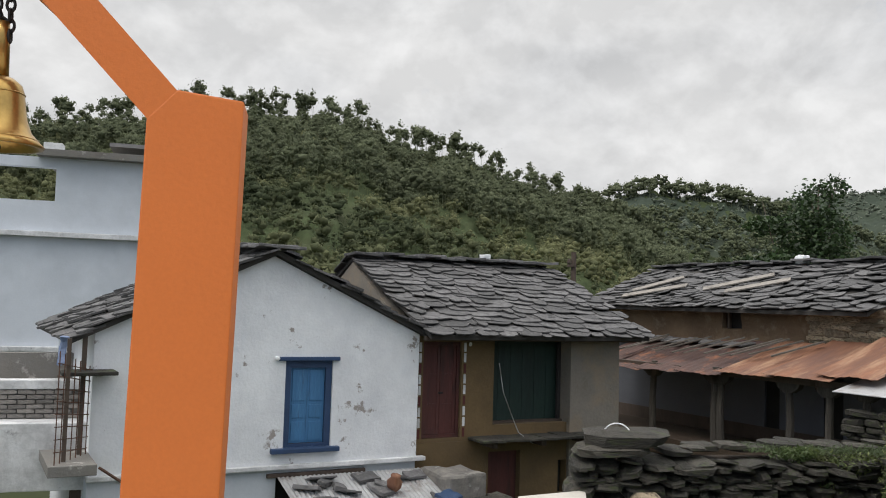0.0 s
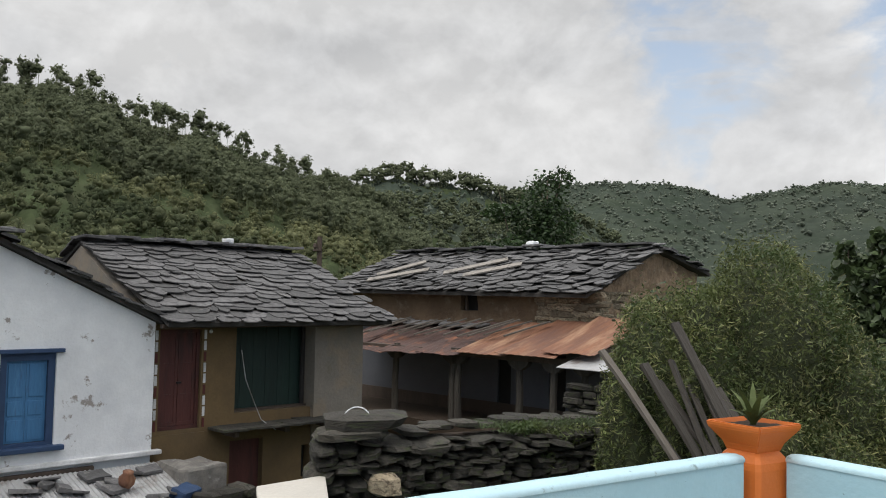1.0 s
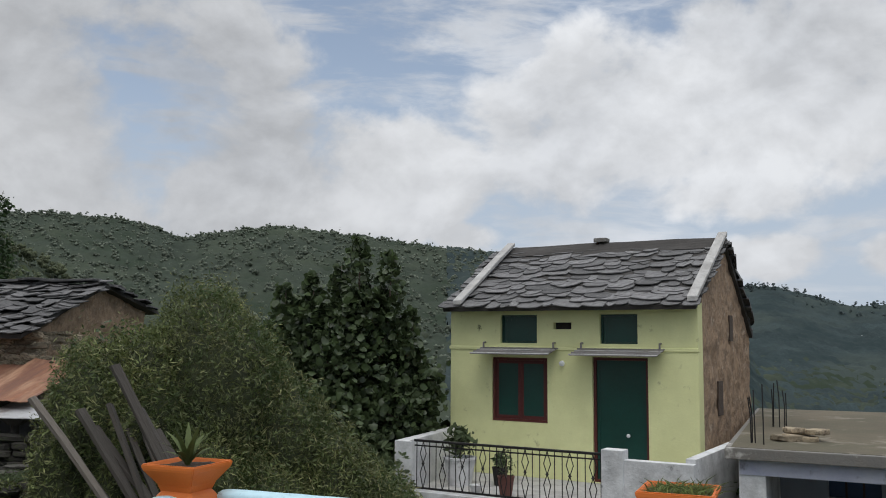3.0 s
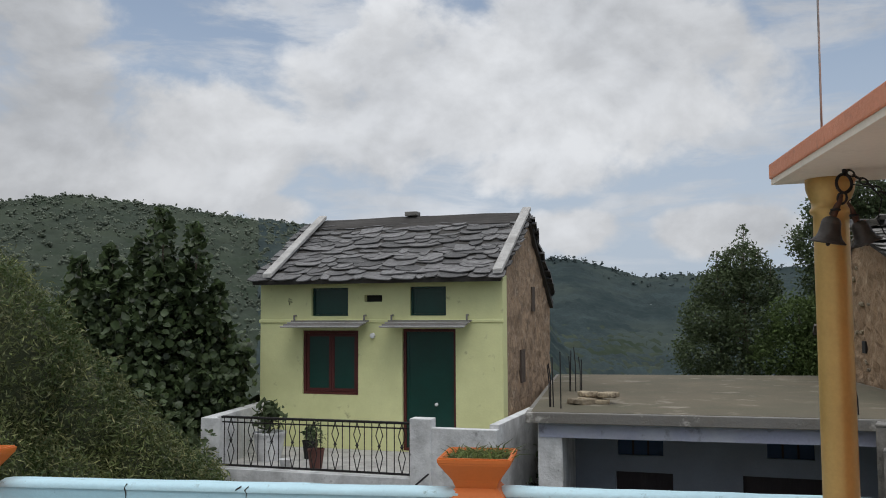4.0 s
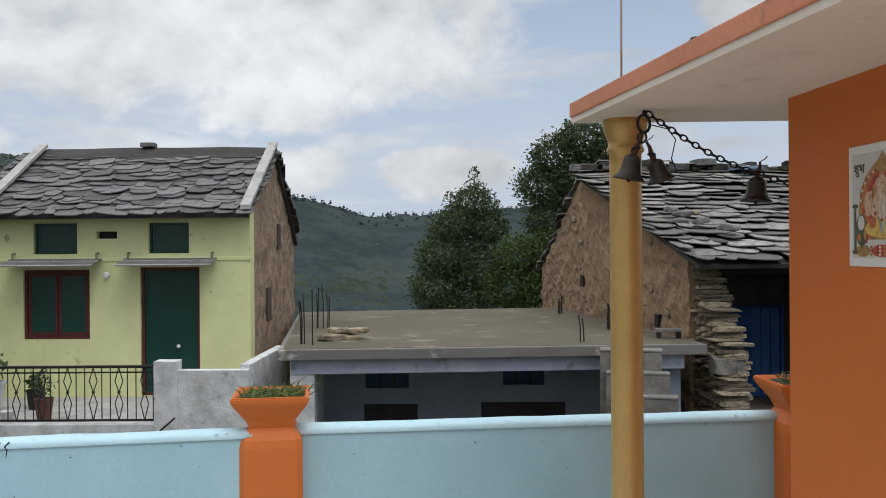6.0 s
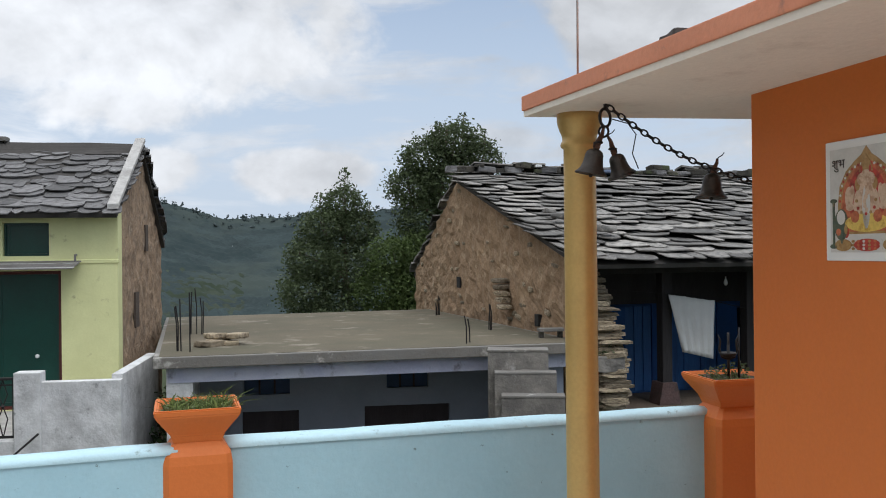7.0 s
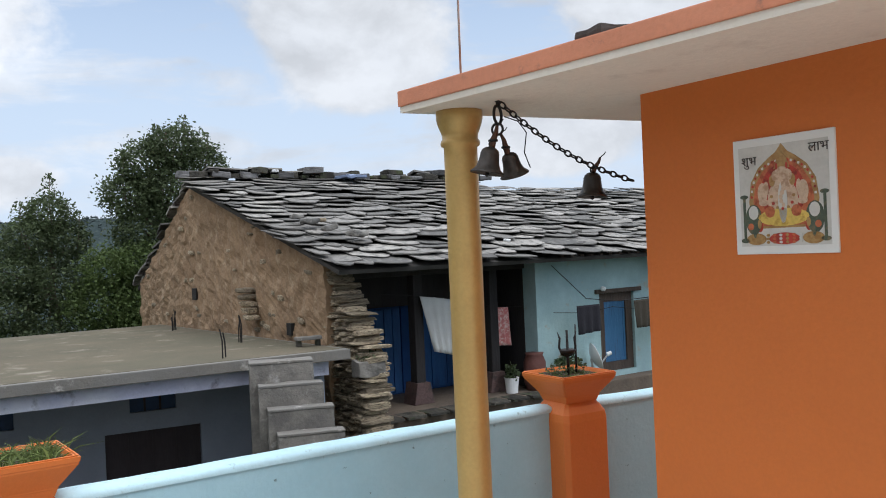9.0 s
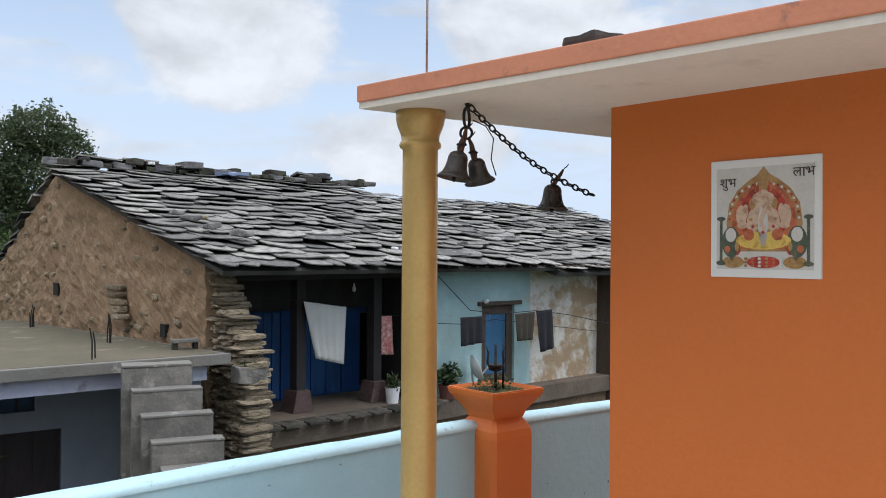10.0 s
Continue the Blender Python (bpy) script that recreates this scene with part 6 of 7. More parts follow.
for u_, v_, s_, mt in ((0.35, 1.6, 0.22, "slate_pale"), (0.50, 1.2, 0.20, "slate_pale"), (0.78, 0.75, 0.26, "slate_pale"), (0.3, 2.0, 0.18, "slate_pale"), (3.4, 0.15, 0.09, "plastic"), (1.75, 6.1, 0.13, "plastic"), (0.6, 1.75, 0.16, "warmstone"), (5.4, 0.5, 0.15, "slate_pale")):
    s_ *= 0.6
    z_ = 1.44 + 0.294 * (v_ + 0.42) + 0.10
    part("roof_stone", roughen(box((u_ - s_, v_ - s_ * 0.8, z_), (u_ + s_, v_ + s_ * 0.8, z_ + s_ * 0.7), s_ * 0.25), s_ * 0.3, s_ * 1.2, 2, u_), mt, roof, "loose stone on the slates")
part("tarpaulin", roughen(box((3.2, 5.5, 3.32), (3.75, 6.05, 3.38), 0.01), 0.06, 0.2, 3), "bluetarp", roof, "scrap of blue tarpaulin")
# broken rubble pier at the front corner
stones(old, (0.46, -0.58), (0.46, 0.62), -1.35, lambda s: -0.1 + 1.66 * min(1.0, s * 1.08) ** 0.75, 0.46, (0.21, 0.058), "warmstone", 41, "rubble", limit=300)
for k in range(5):
    ob = new("rubble", STONES["warmstone"][k])
    ob.parent, ob.matrix_local = old, pose(-0.2, 3.0 + 0.05 * k, 0.55 + 0.12 * k, 0, 0, 80 + 9 * k) @ Matrix.Diagonal((0.34, 0.25, 0.10, 1))
t = thing("sill_planter", DM @ pose(0.14, -0.52, -0.20), "small cement trough with weeds on the rubble pier", "planter")
part("trough", roughen(box((-0.22, -0.13, 0), (0.22, 0.13, 0.24), 0.02), 0.02, 0.15, 3), "stepface", t)
leaves("weeds", "leafmid", t, blob_spots([(0, 0, 0.28, 0.20, 0.12, 0.10)], 260, 8, 0.1), 0.05, 8)


def cloth(name, corners, mat, label, folds=5, drop=0.02):
    """A hanging cloth between four corners (top left, top right, bottom right, bottom left), with soft folds and thickness."""
    t = thing(name, corners[0], label, "laundry", "washing on the line")
    c = [Vector(p) - Vector(corners[0]) for p in corners]
    n = (c[1]).cross(c[3]).normalized()
    bm = bmesh.new()
    rows = []
    for i in range(13):
        s = i / 12
        row = []
        for j in range(19):
            q = j / 18
            p = c[0].lerp(c[1], q).lerp(c[3].lerp(c[2], q), s)
            row.append(bm.verts.new(p + n * (drop * math.sin(q * folds * 6.28 + s * 2) * (0.3 + s) + 0.01 * noise.noise(p * 6))))
        rows.append(row)
    for r, s in zip(rows, rows[1:]):
        for k in range(18):
            bm.faces.new((r[k], r[k + 1], s[k + 1], s[k]))
    ob = part("cloth", bm, mat, t, smooth=True)
    md = ob.modifiers.new("thickness", "SOLIDIFY")
    md.thickness = 0.006
    return t


def D_(u, v, z):
    return DM @ Vector((u, v, z))


cloth("white_towel", [D_(1.72, 0.44, 0.86), D_(2.58, 0.44, 0.73), D_(2.56, 0.44, -0.24), D_(1.98, 0.44, -0.10)], "clothwhite", "white towel hung on the veranda line")
cloth("patterned_cloth", [D_(3.41, 0.6, 0.53), D_(3.72, 0.6, 0.52), D_(3.79, 0.6, -0.18), D_(3.43, 0.6, -0.15)], "clothred", "red and cream patterned cloth on the line", 3)
cloth("dark_garment", [D_(4.56, -0.3, 0.50), D_(5.12, -0.3, 0.50), D_(5.18, -0.3, 0.02), D_(4.60, -0.3, -0.02)], "clothdark", "dark navy garment hung on the wire", 3)
cloth("olive_garment", [D_(6.02, -0.3, 0.50), D_(6.58, -0.3, 0.52), D_(6.56, -0.3, -0.02), D_(6.10, -0.3, -0.02)], "clotholive", "olive brown garment hung on the wire", 3)
cloth("dark_trousers", [D_(6.62, -0.3, 0.53), D_(7.10, -0.3, 0.55), D_(7.20, -0.3, -0.22), D_(6.78, -0.3, -0.28)], "clothdark", "dark trousers hung on the wire", 2)
t = thing("washing_line", DM, "thin drooping wire along the house front", "wire")
part("wire", tube([(4.0, -0.3, 1.25), (4.8, -0.3, 0.62), (5.6, -0.3, 0.52), (6.6, -0.3, 0.54), (7.6, -0.3, 0.42), (9.4, -0.3, 0.1)], 0.008, 5), "iron", t)
part("wire", tube([(0.4, 0.44, 0.98), (1.7, 0.44, 0.86), (2.5, 0.44, 0.74), (3.4, 0.6, 0.54), (4.1, 0.6, 0.50)], 0.006, 5), "iron", t)
part("wire", tube([(4.05, -0.25, 0.42), (4.8, -0.25, 0.36), (5.5, -0.25, 0.42), (9.2, -0.3, -0.05)], 0.006, 5), "iron", t)
t = thing("satellite_dish", DM @ pose(5.05, -0.1, -0.50, 0, 70, -28), "small white satellite dish seen edge on", "dish")
part("dish", lathe([(0.01, 0.0), (0.14, 0.03), (0.26, 0.10), (0.265, 0.11), (0.14, 0.045), (0.01, 0.015)], 24), "plastic", t, smooth=True)
part("arm", tube([(0.2, 0.0, 0.07), (0.05, 0.0, 0.33)], 0.015, 6), "tin", t)
part("receiver", lathe([(0.01, 0.0), (0.04, 0.01), (0.035, 0.09), (0.01, 0.10)], 10, (0.05, 0, 0.30)), "plastic", t)
part("mast", tube([(0, 0, 0), (0.43, 0.0, -0.10)], 0.02, 6), "tin", t)
t = thing("white_pot", DM @ Vector((3.45, 0.25, -0.96)), "white plastic pot with a green plant", "flower pot")
part("pot", lathe([(0.10, 0), (0.13, 0.26), (0.14, 0.27), (0.12, 0.27), (0.01, 0.24)], 18), "plastic", t)
leaves("plant", "leafmid", t, blob_spots([(0, 0, 0.36, 0.14, 0.14, 0.14)], 140, 5, 0.1), 0.08, 5)
t = thing("clay_jar", DM @ Vector((3.95, 0.2, -0.96)), "dark maroon jar standing on the veranda", "jar")
part("jar", lathe([(0.16, 0), (0.20, 0.15), (0.20, 0.50), (0.15, 0.62), (0.17, 0.66), (0.01, 0.66)], 20), "terracotta", t, smooth=True)
t = thing("potted_plant", DM @ Vector((4.5, -0.05, -0.96)), "leafy dark plant in a pot by the wall", "plant")
part("pot", lathe([(0.14, 0), (0.18, 0.25), (0.16, 0.25), (0.01, 0.22)], 18), "terracotta", t)
leaves("plant", "leafdark", t, blob_spots([(0, 0, 0.42, 0.26, 0.22, 0.2)], 260, 6, 0.1), 0.13, 6, 0.35)
t = thing("lamp_bulb", DM @ Vector((3.1, 0.9, 0.95)), "white bulb hanging in the veranda", "lamp")
part("bulb", lathe([(0.01, 0.0), (0.035, 0.03), (0.03, 0.08), (0.012, 0.12), (0.012, 0.16)], 12), "plastic", t, smooth=True)
part("cord", tube([(0, 0, 0.15), (0, 0, 0.5)], 0.004, 5), "iron", t)
t = thing("red_flower", DM @ Vector((0.45, -1.45, -1.45)), "small plant with one red bloom by the pier", "plant")
leaves("foliage", "leafmid", t, blob_spots([(0, 0, 0.2, 0.2, 0.2, 0.2)], 120, 9, 0.1), 0.08, 9)
leaves("bloom", "p_red", t, blob_spots([(-0.02, -0.1, 0.42, 0.05, 0.05, 0.05)], 30, 10, 0.1), 0.05, 10, 0.9)
part("stem", tube([(0, 0, -1.0), (0, 0, 0.3)], 0.012, 5), "bark", t)

# ---------------------------------------------------------------- white gable house (A) and its neighbour (B)
AANG = math.degrees(math.atan2(0.94, -0.34))
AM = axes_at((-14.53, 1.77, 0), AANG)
white = thing("white_house", AM, "whitewashed gable house with flaking plaster and blue shutters", "house")
bw = (-2.27, -1.50, -0.66, 0.67)
part("front_wall", wall(-5.02, 0.0, -0.92, 1.08, [bw], 0.4), "white", white)
part("gable", prism([(-5.02, 1.08), (0, 1.08), (-2.51, 2.24)], 1, 0.0, 0.4), "white", white)
part("lower_wall", wall(-5.02, 0.0, -3.0, -0.921, [(-2.35, -1.30, -3.0, -1.08)], 0.4, 0.03), "whitebld", white)
part("ledge", roughen(box((-5.05, -0.07, -0.97), (0.15, 0.05, -0.90), 0.015), 0.012, 0.25, 3), "cement_white", white, "broken stone ledge between the storeys")
part("side_wall", box((-0.4, 0.4, -3.0), (-0.003, 5.0, 1.02)), "white", white)
part("side_wall", box((-5.02, 0.4, -3.0), (-4.62, 5.0, 1.02)), "white", white)
# near-black sheet paints the unlit opening
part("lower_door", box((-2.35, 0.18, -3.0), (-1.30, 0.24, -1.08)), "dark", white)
part("lower_lintel", box((-2.5, -0.03, -1.09), (-0.9, 0.05, -1.03), 0.01), "darkwood", white)
win = part("window", wall(bw[0] + .003, bw[1] - .003, bw[2] + .003, bw[3] - .003, [(bw[0] + 0.10, bw[1] - 0.10, bw[2] + 0.05, bw[3] - 0.12)], 0.12, 0.04), "blueframe", white)
part("lintel", box((bw[0] - 0.13, -0.05, bw[3] - 0.01), (bw[1] + 0.10, 0.06, bw[3] + 0.05), 0.01), "blueframe", win)
part("sill", box((bw[0] - 0.20, -0.10, bw[2] - 0.07), (bw[1] + 0.12, 0.05, bw[2] + 0.002), 0.012), "blueframe", win)
for k in range(2):
    a = bw[0] + 0.105 + 0.282 * k
    lf = part("shutter", box((a, 0.09, bw[2] + 0.06), (a + 0.278, 0.12, bw[3] - 0.125)), "bluedoor", win)
    for z0_, z1_ in ((bw[2] + 0.09, -0.28), (-0.22, -0.02), (0.04, bw[3] - 0.16)):
        part("panel", box((a + 0.035, 0.078, z0_), (a + 0.245, 0.092, z1_), 0.006), "bluedoor", lf)
part("lamp", lathe([(0.02, 0), (0.04, 0.03), (0.03, 0.08), (0.01, 0.09)], 10), "plastic", white).matrix_local = pose(-2.42, 0, 0.70, 90)
roof = part("roof", prism([(-5.35, 0.90), (-2.51, 2.26), (0.1, 1.05), (0.1, 1.12), (-2.51, 2.34), (-5.35, 0.98)], 1, -0.12, 5.2), "batten", white)
slate_roof(roof, (0.12, -0.16, 1.08), (0, 5.35, 0), (-2.62, 0, 1.24), 0.19, 0.45, 0.022, 100, 51, 1.2, lift=0.04, mat="slate_dark")
slate_roof(roof, (-5.40, 5.2, 0.92), (0, -5.4, 0), (2.88, 0, 1.40), 0.19, 0.45, 0.022, 90, 52, 1.2, lift=0.04, mat="slate_dark")
rr = random.Random(5)
for k in range(7):
    part("ridge_slate", roughen(box((-2.85 + rr.uniform(-.05, .05), -0.25 + 0.5 * k, 2.36 + 0.03 * (k % 3)), (-2.15 + rr.uniform(-.1, .1), 0.35 + 0.5 * k, 2.41 + 0.03 * (k % 3)), 0.01), 0.02, 0.2, 1, k), "slate", roof)
# left end: balcony and stair rail of the white house
bal = thing("balcony_stair", AM, "rusty railed stair and lean-to at the end of the white house", "stairs")
part("landing", box((-5.6, -0.9, -0.72), (-5.02, 0.6, -0.58), 0.01), "concrete", bal)
for k in range(7):
    part("bar", tube([(-5.52 + 0.075 * k, -0.80 + 0.12 * k, -0.58), (-5.52 + 0.075 * k, -0.80 + 0.12 * k, 0.85 - 0.04 * k)], 0.008, 5), "rustiron", bal)
for k in range(8):
    part("rail", tube([(-5.54, -0.82, -0.42 + 0.16 * k), (-5.05, -0.06, -0.50 + 0.15 * k)], 0.007, 5), "rustiron", bal)
part("post", box((-5.18, -0.10, -0.58), (-5.12, -0.04, 1.05)), "darkwood", bal)
part("post", box((-5.42, -0.60, -0.58), (-5.37, -0.55, 1.0)), "darkwood", bal)
part("ledge", roughen(box((-5.45, -0.45, 0.50), (-4.75, 0.05, 0.55), 0.01), 0.02, 0.2, 1), "stone", bal)
part("tarpaulin", roughen(box((-5.52, -0.50, 0.70), (-5.40, -0.38, 1.02), 0.04), 0.08, 0.2, 3), "bluetarp", bal, "faded blue tarpaulin bundle")
part("stair", prism([(-1.1, -1.35), (-1.1, -1.15), (0.6, -2.6), (0.6, -2.9)], 0, -4.95, -4.5), "concrete", bal)
part("hand_rail", tube([(-5.0, -0.9, -0.62), (-4.4, -0.9, -1.05)], 0.02, 6), "rustiron", bal)

mud = thing("mud_house", AM, "ochre mud house with a slate roof and red door", "house")
rd, dk = (0.16, 0.90, -0.66, 0.96), (1.55, 3.14, -0.48, 1.04)
part("front_wall", wall(0.003, 3.14, -0.72, 1.06, [rd, (1.55, 3.14, -0.48, 1.06)], 0.35, 0.14), "ochre", mud)
part("end_wall", roughen(wall(3.14, 4.28, -3.0, 1.06, (), 0.4, 0.05), 0.02, 0.3, 3), "pinkgrey", mud, "flaking grey plaster with bare stone at the corner")
part("lower_wall", wall(0.003, 3.14, -3.0, -0.722, [(1.47, 2.13, -3.0, -0.93), (2.95, 3.13, -1.75, -1.15)], 0.35, 0.12), "ochre", mud)
part("lower_door", box((1.47, 0.25, -3.0), (2.13, 0.30, -0.93)), "reddoor", mud)
# near-black sheet paints the dark behind the small opening
part("lower_window", box((2.95, 0.3, -1.75), (3.13, 0.33, -1.15)), "dark", mud)
for k in range(6):
    part("green_board", box((1.58 + 0.26 * k, 0.46, -0.46), (1.833 + 0.26 * k, 0.49 + 0.008 * (k % 2), 1.05)), "greenboard", mud)
part("room_back", box((0.4, 2.2, -0.7), (4.2, 2.4, 1.1)), "nearblack", mud)
part("room_floor", box((0.1, 0.5, -0.74), (4.2, 2.2, -0.68)), "darkwood", mud)
part("room_ceiling", box((0.1, 0.5, 1.06), (4.2, 3.0, 1.10)), "darkwood", mud)
for u_ in (1.60, 3.10):
    part("opening_post", box((u_ - 0.03, 0.34, -0.48), (u_ + 0.03, 0.40, 1.04)), "nearblack", mud)
part("opening_sill", box((1.55, 0.28, -0.50), (3.14, 0.42, -0.44)), "darkwood", mud)
part("end_wall", box((3.9, 0.45, -3.0), (4.28, 6.0, 1.06)), "mudstone", mud)
part("end_gable", prism([(0.3, 1.0), (5.7, 1.0), (3.0, 2.36)], 0, 0.02, 0.25), "pinkgrey", mud)
part("end_gable", prism([(0.3, 1.0), (5.7, 1.0), (3.0, 2.36)], 0, 4.0, 4.25), "mudstone", mud)
dd = casement(mud, *rd, 2, "reddoor", "reddoor", 0.20, 2, "door", fw=0.06)
part("latch", box((0.50, 0.19, 0.08), (0.58, 0.215, 0.11)), "iron", dd)
for u_ in (0.10, 0.96):
    for k in range(9):
        z0_ = -0.66 + 0.18 * k
        part("painted_mark", box((u_ - 0.022, 0.131, z0_ + 0.012), (u_ + 0.022, 0.139, z0_ + 0.165)), "cement_white" if k % 3 else "redframe", mud)
for k in range(6):
    part("ledge_slab", roughen(box((1.05 + 0.42 * k, -0.40, -0.70), (1.50 + 0.42 * k, 0.14, -0.655), 0.01), 0.025, 0.2, 1, k), "stone", mud)
for u_ in (1.3, 2.3, 3.2):
    part("ledge_bracket", box((u_, -0.30, -0.80), (u_ + 0.09, 0.13, -0.71)), "darkwood", mud)
part("eave_beam", box((0.02, -0.20, 0.99), (4.6, -0.10, 1.06), 0.01), "darkwood", mud)
part("cable", tube([(1.60, 0.05, 0.60), (1.68, 0.02, 0.1), (1.85, 0.0, -0.3), (2.0, 0.0, -0.6), (2.1, -0.3, -0.75)], 0.008, 5), "tin", mud)
part("lamp", lathe([(0.02, 0), (0.035, 0.02), (0.01, 0.05)], 10), "plastic", mud).matrix_local = pose(1.05, 0.14, 0.92, 90)
roof = part("roof", prism([(-0.38, 1.02), (3.0, 2.40), (6.2, 1.0), (6.2, 1.07), (3.0, 2.47), (-0.38, 1.09)], 0, 0.02, 4.62), "batten", mud)
slate_roof(roof, (0.0, -0.46, 1.05), (4.72, 0, 0.0), (0, 3.46, 1.40), 0.205, 0.38, 0.012, 300, 53, 0.9, lift=0.04, mat="slate_dark")
slate_roof(roof, (4.6, 6.3, 1.05), (-4.6, 0, 0), (0, -3.3, 1.42), 0.30, 0.6, 0.025, 0, 54, 1.0, lift=0.04, mat="slate_dark")
for k in range(10):
    part("ridge_slate", roughen(box((-0.05 + 0.47 * k, 2.72, 2.50 + 0.03 * (k % 2)), (0.55 + 0.47 * k, 3.3, 2.55 + 0.03 * (k % 2)), 0.008), 0.03, 0.25, 1, k), "slate", roof)
part("ridge_stone", roughen(box((2.9, 2.85, 2.57), (3.1, 3.0, 2.66), 0.02), 0.02, 0.1, 1), "plastic", roof)

# tin lean-to below, loaded with slates and bundles
shed = thing("tin_shed", AM @ pose(-1.2, -1.0, 0), "corrugated tin lean-to weighed down with stones", "shed")
bm = bmesh.new()
rows = []
for i in range(141):
    u = -1.15 + 2.5 * i / 140
    z = 0.009 * math.sin(i * math.pi / 2)
    rows.append([bm.verts.new((u, v, -1.08 - 0.32 * (0.95 - v) * 0.9 + z - dz)) for v, dz in ((0.95, 0), (-0.9, 0), (-0.9, 0.006), (0.95, 0.006))])
for r, s in zip(rows, rows[1:]):
    for k in range(4):
        bm.faces.new((r[k], r[(k + 1) % 4], s[(k + 1) % 4], s[k]))
part("sheet", bm, "tin", shed)
for u_ in (-1.0, 1.2):
    part("post", tube([(u_, -0.8, -3.0), (u_, -0.8, -1.65)], 0.05, 7), "wood", shed)
rr = random.Random(9)
for k in range(34):
    u_, v_ = rr.uniform(-0.9, 1.25), rr.uniform(-0.75, 0.85)
    z_ = -1.08 - 0.288 * (0.95 - v_) + 0.02
    t = thing("roof_stone", AM @ pose(-1.2 + u_, -1.0 + v_, z_, 16, 0, rr.uniform(0, 180)), "flat stone lying on the tin roof", "stone", "stones on the tin roof")
    s_ = rr.uniform(0.12, 0.28)
    part("block", roughen(box((-s_, -s_ * 0.6, 0), (s_, s_ * 0.6, rr.uniform(0.03, 0.07)), 0.01), 0.02, 0.15, 1, k), "slate", t)
t = thing("sack_bundle", AM @ pose(-1.75, -1.35, -1.42), "crumpled white plastic sheet on the tin roof", "sheet")
part("bundle", roughen(box((-0.45, -0.25, 0), (0.45, 0.25, 0.14), 0.05), 0.09, 0.16, 4), "cement_white", t)
t = thing("clay_jug", AM @ pose(-0.75, -0.75, -1.26, 16), "brown clay jug lying on the tin roof", "jug")
part("jug", lathe([(0.05, 0), (0.11, 0.08), (0.12, 0.16), (0.07, 0.22), (0.08, 0.26), (0.01, 0.26)], 16), "rust", t, smooth=True)
t = thing("blue_bundle", AM @ pose(-0.05, -1.15, -1.42, 16, 0, 30), "dark blue cloth bundle on the tin roof", "bundle")
part("bundle", roughen(box((-0.22, -0.14, 0), (0.22, 0.14, 0.16), 0.04), 0.03, 0.15, 2), "blueframe", t)
t = thing("stone_platform", AM @ pose(0.35, -0.65, -3.0), "rough stone steps before the mud house", "steps")
part("block", roughen(box((-0.30, -0.35, 0), (0.42, 0.45, 1.95), 0.05), 0.05, 0.25, 3), "stepface", t)
stones(t, (-0.2, -1.0), (1.0, -0.7), 0.2, lambda s: 1.75 - 0.25 * s, 0.5, (0.36, 0.13), "stone", 61, "stone", limit=60)
grass_tuft("spiky_plant", AM @ Vector((-2.95, -1.0, -1.75)), 0.08, 40, 0.55, 6, "spiky green plant beside the white house", "leafmid", 0.45, 0.02)

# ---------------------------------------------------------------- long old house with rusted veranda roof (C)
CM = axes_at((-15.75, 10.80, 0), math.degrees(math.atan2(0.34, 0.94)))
rust = thing("veranda_house", CM, "old stone house with slate roof and rusted veranda", "house")
part("upper_wall", roughen(wall(-8.2, 0.0, -3.0, 1.74, [(-3.85, -3.28, 1.24, 1.66)], 0.4), 0.025, 0.3, 4, 9.0), "mud_dark", rust, "brown mud and stone upper wall")
# near-black sheet paints the unlit room behind the wall
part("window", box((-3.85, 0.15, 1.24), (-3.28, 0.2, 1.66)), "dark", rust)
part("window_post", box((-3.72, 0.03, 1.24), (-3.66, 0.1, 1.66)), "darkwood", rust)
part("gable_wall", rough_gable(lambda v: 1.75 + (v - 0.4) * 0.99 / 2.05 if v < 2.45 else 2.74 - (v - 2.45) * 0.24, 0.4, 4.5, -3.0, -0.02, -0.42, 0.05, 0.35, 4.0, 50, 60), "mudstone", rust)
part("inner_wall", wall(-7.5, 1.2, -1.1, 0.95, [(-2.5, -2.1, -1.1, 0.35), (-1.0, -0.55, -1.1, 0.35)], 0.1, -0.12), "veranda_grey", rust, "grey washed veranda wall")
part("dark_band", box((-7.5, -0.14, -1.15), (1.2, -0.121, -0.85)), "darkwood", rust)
# near-black sheets paint the darkness inside both openings
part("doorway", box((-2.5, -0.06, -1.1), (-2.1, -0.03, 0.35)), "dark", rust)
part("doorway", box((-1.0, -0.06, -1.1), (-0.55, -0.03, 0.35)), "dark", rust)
# floor takes the dark soil colour to paint the veranda's shade
part("veranda_floor", box((-7.5, -2.0, -1.5), (1.6, -0.14, -1.15)), "soil", rust, "earth floor, veranda shade in its dark colour")
for u_ in (-4.25, -2.40, -2.22, -0.52, 0.36, 1.1):
    lean_ = 0.03 * math.sin(u_ * 9)
    p_ = part("post", tube([(u_, -1.72, -1.16), (u_ + lean_, -1.72, -0.4), (u_ - lean_, -1.70, 0.46)], [0.085, 0.075, 0.07], 8), "oldplank", rust)
    part("bracket", prism([(u_ - 0.28, 0.30), (u_ + 0.28, 0.30), (u_ + 0.24, 0.22), (u_ + 0.09, 0.12), (u_ - 0.09, 0.12), (u_ - 0.24, 0.22)], 1, -1.78, -1.64), "oldplank", p_)
part("beam", box((-7.4, -1.80, 0.30), (1.5, -1.62, 0.42), 0.01), "darkwood", rust)
rr = random.Random(23)
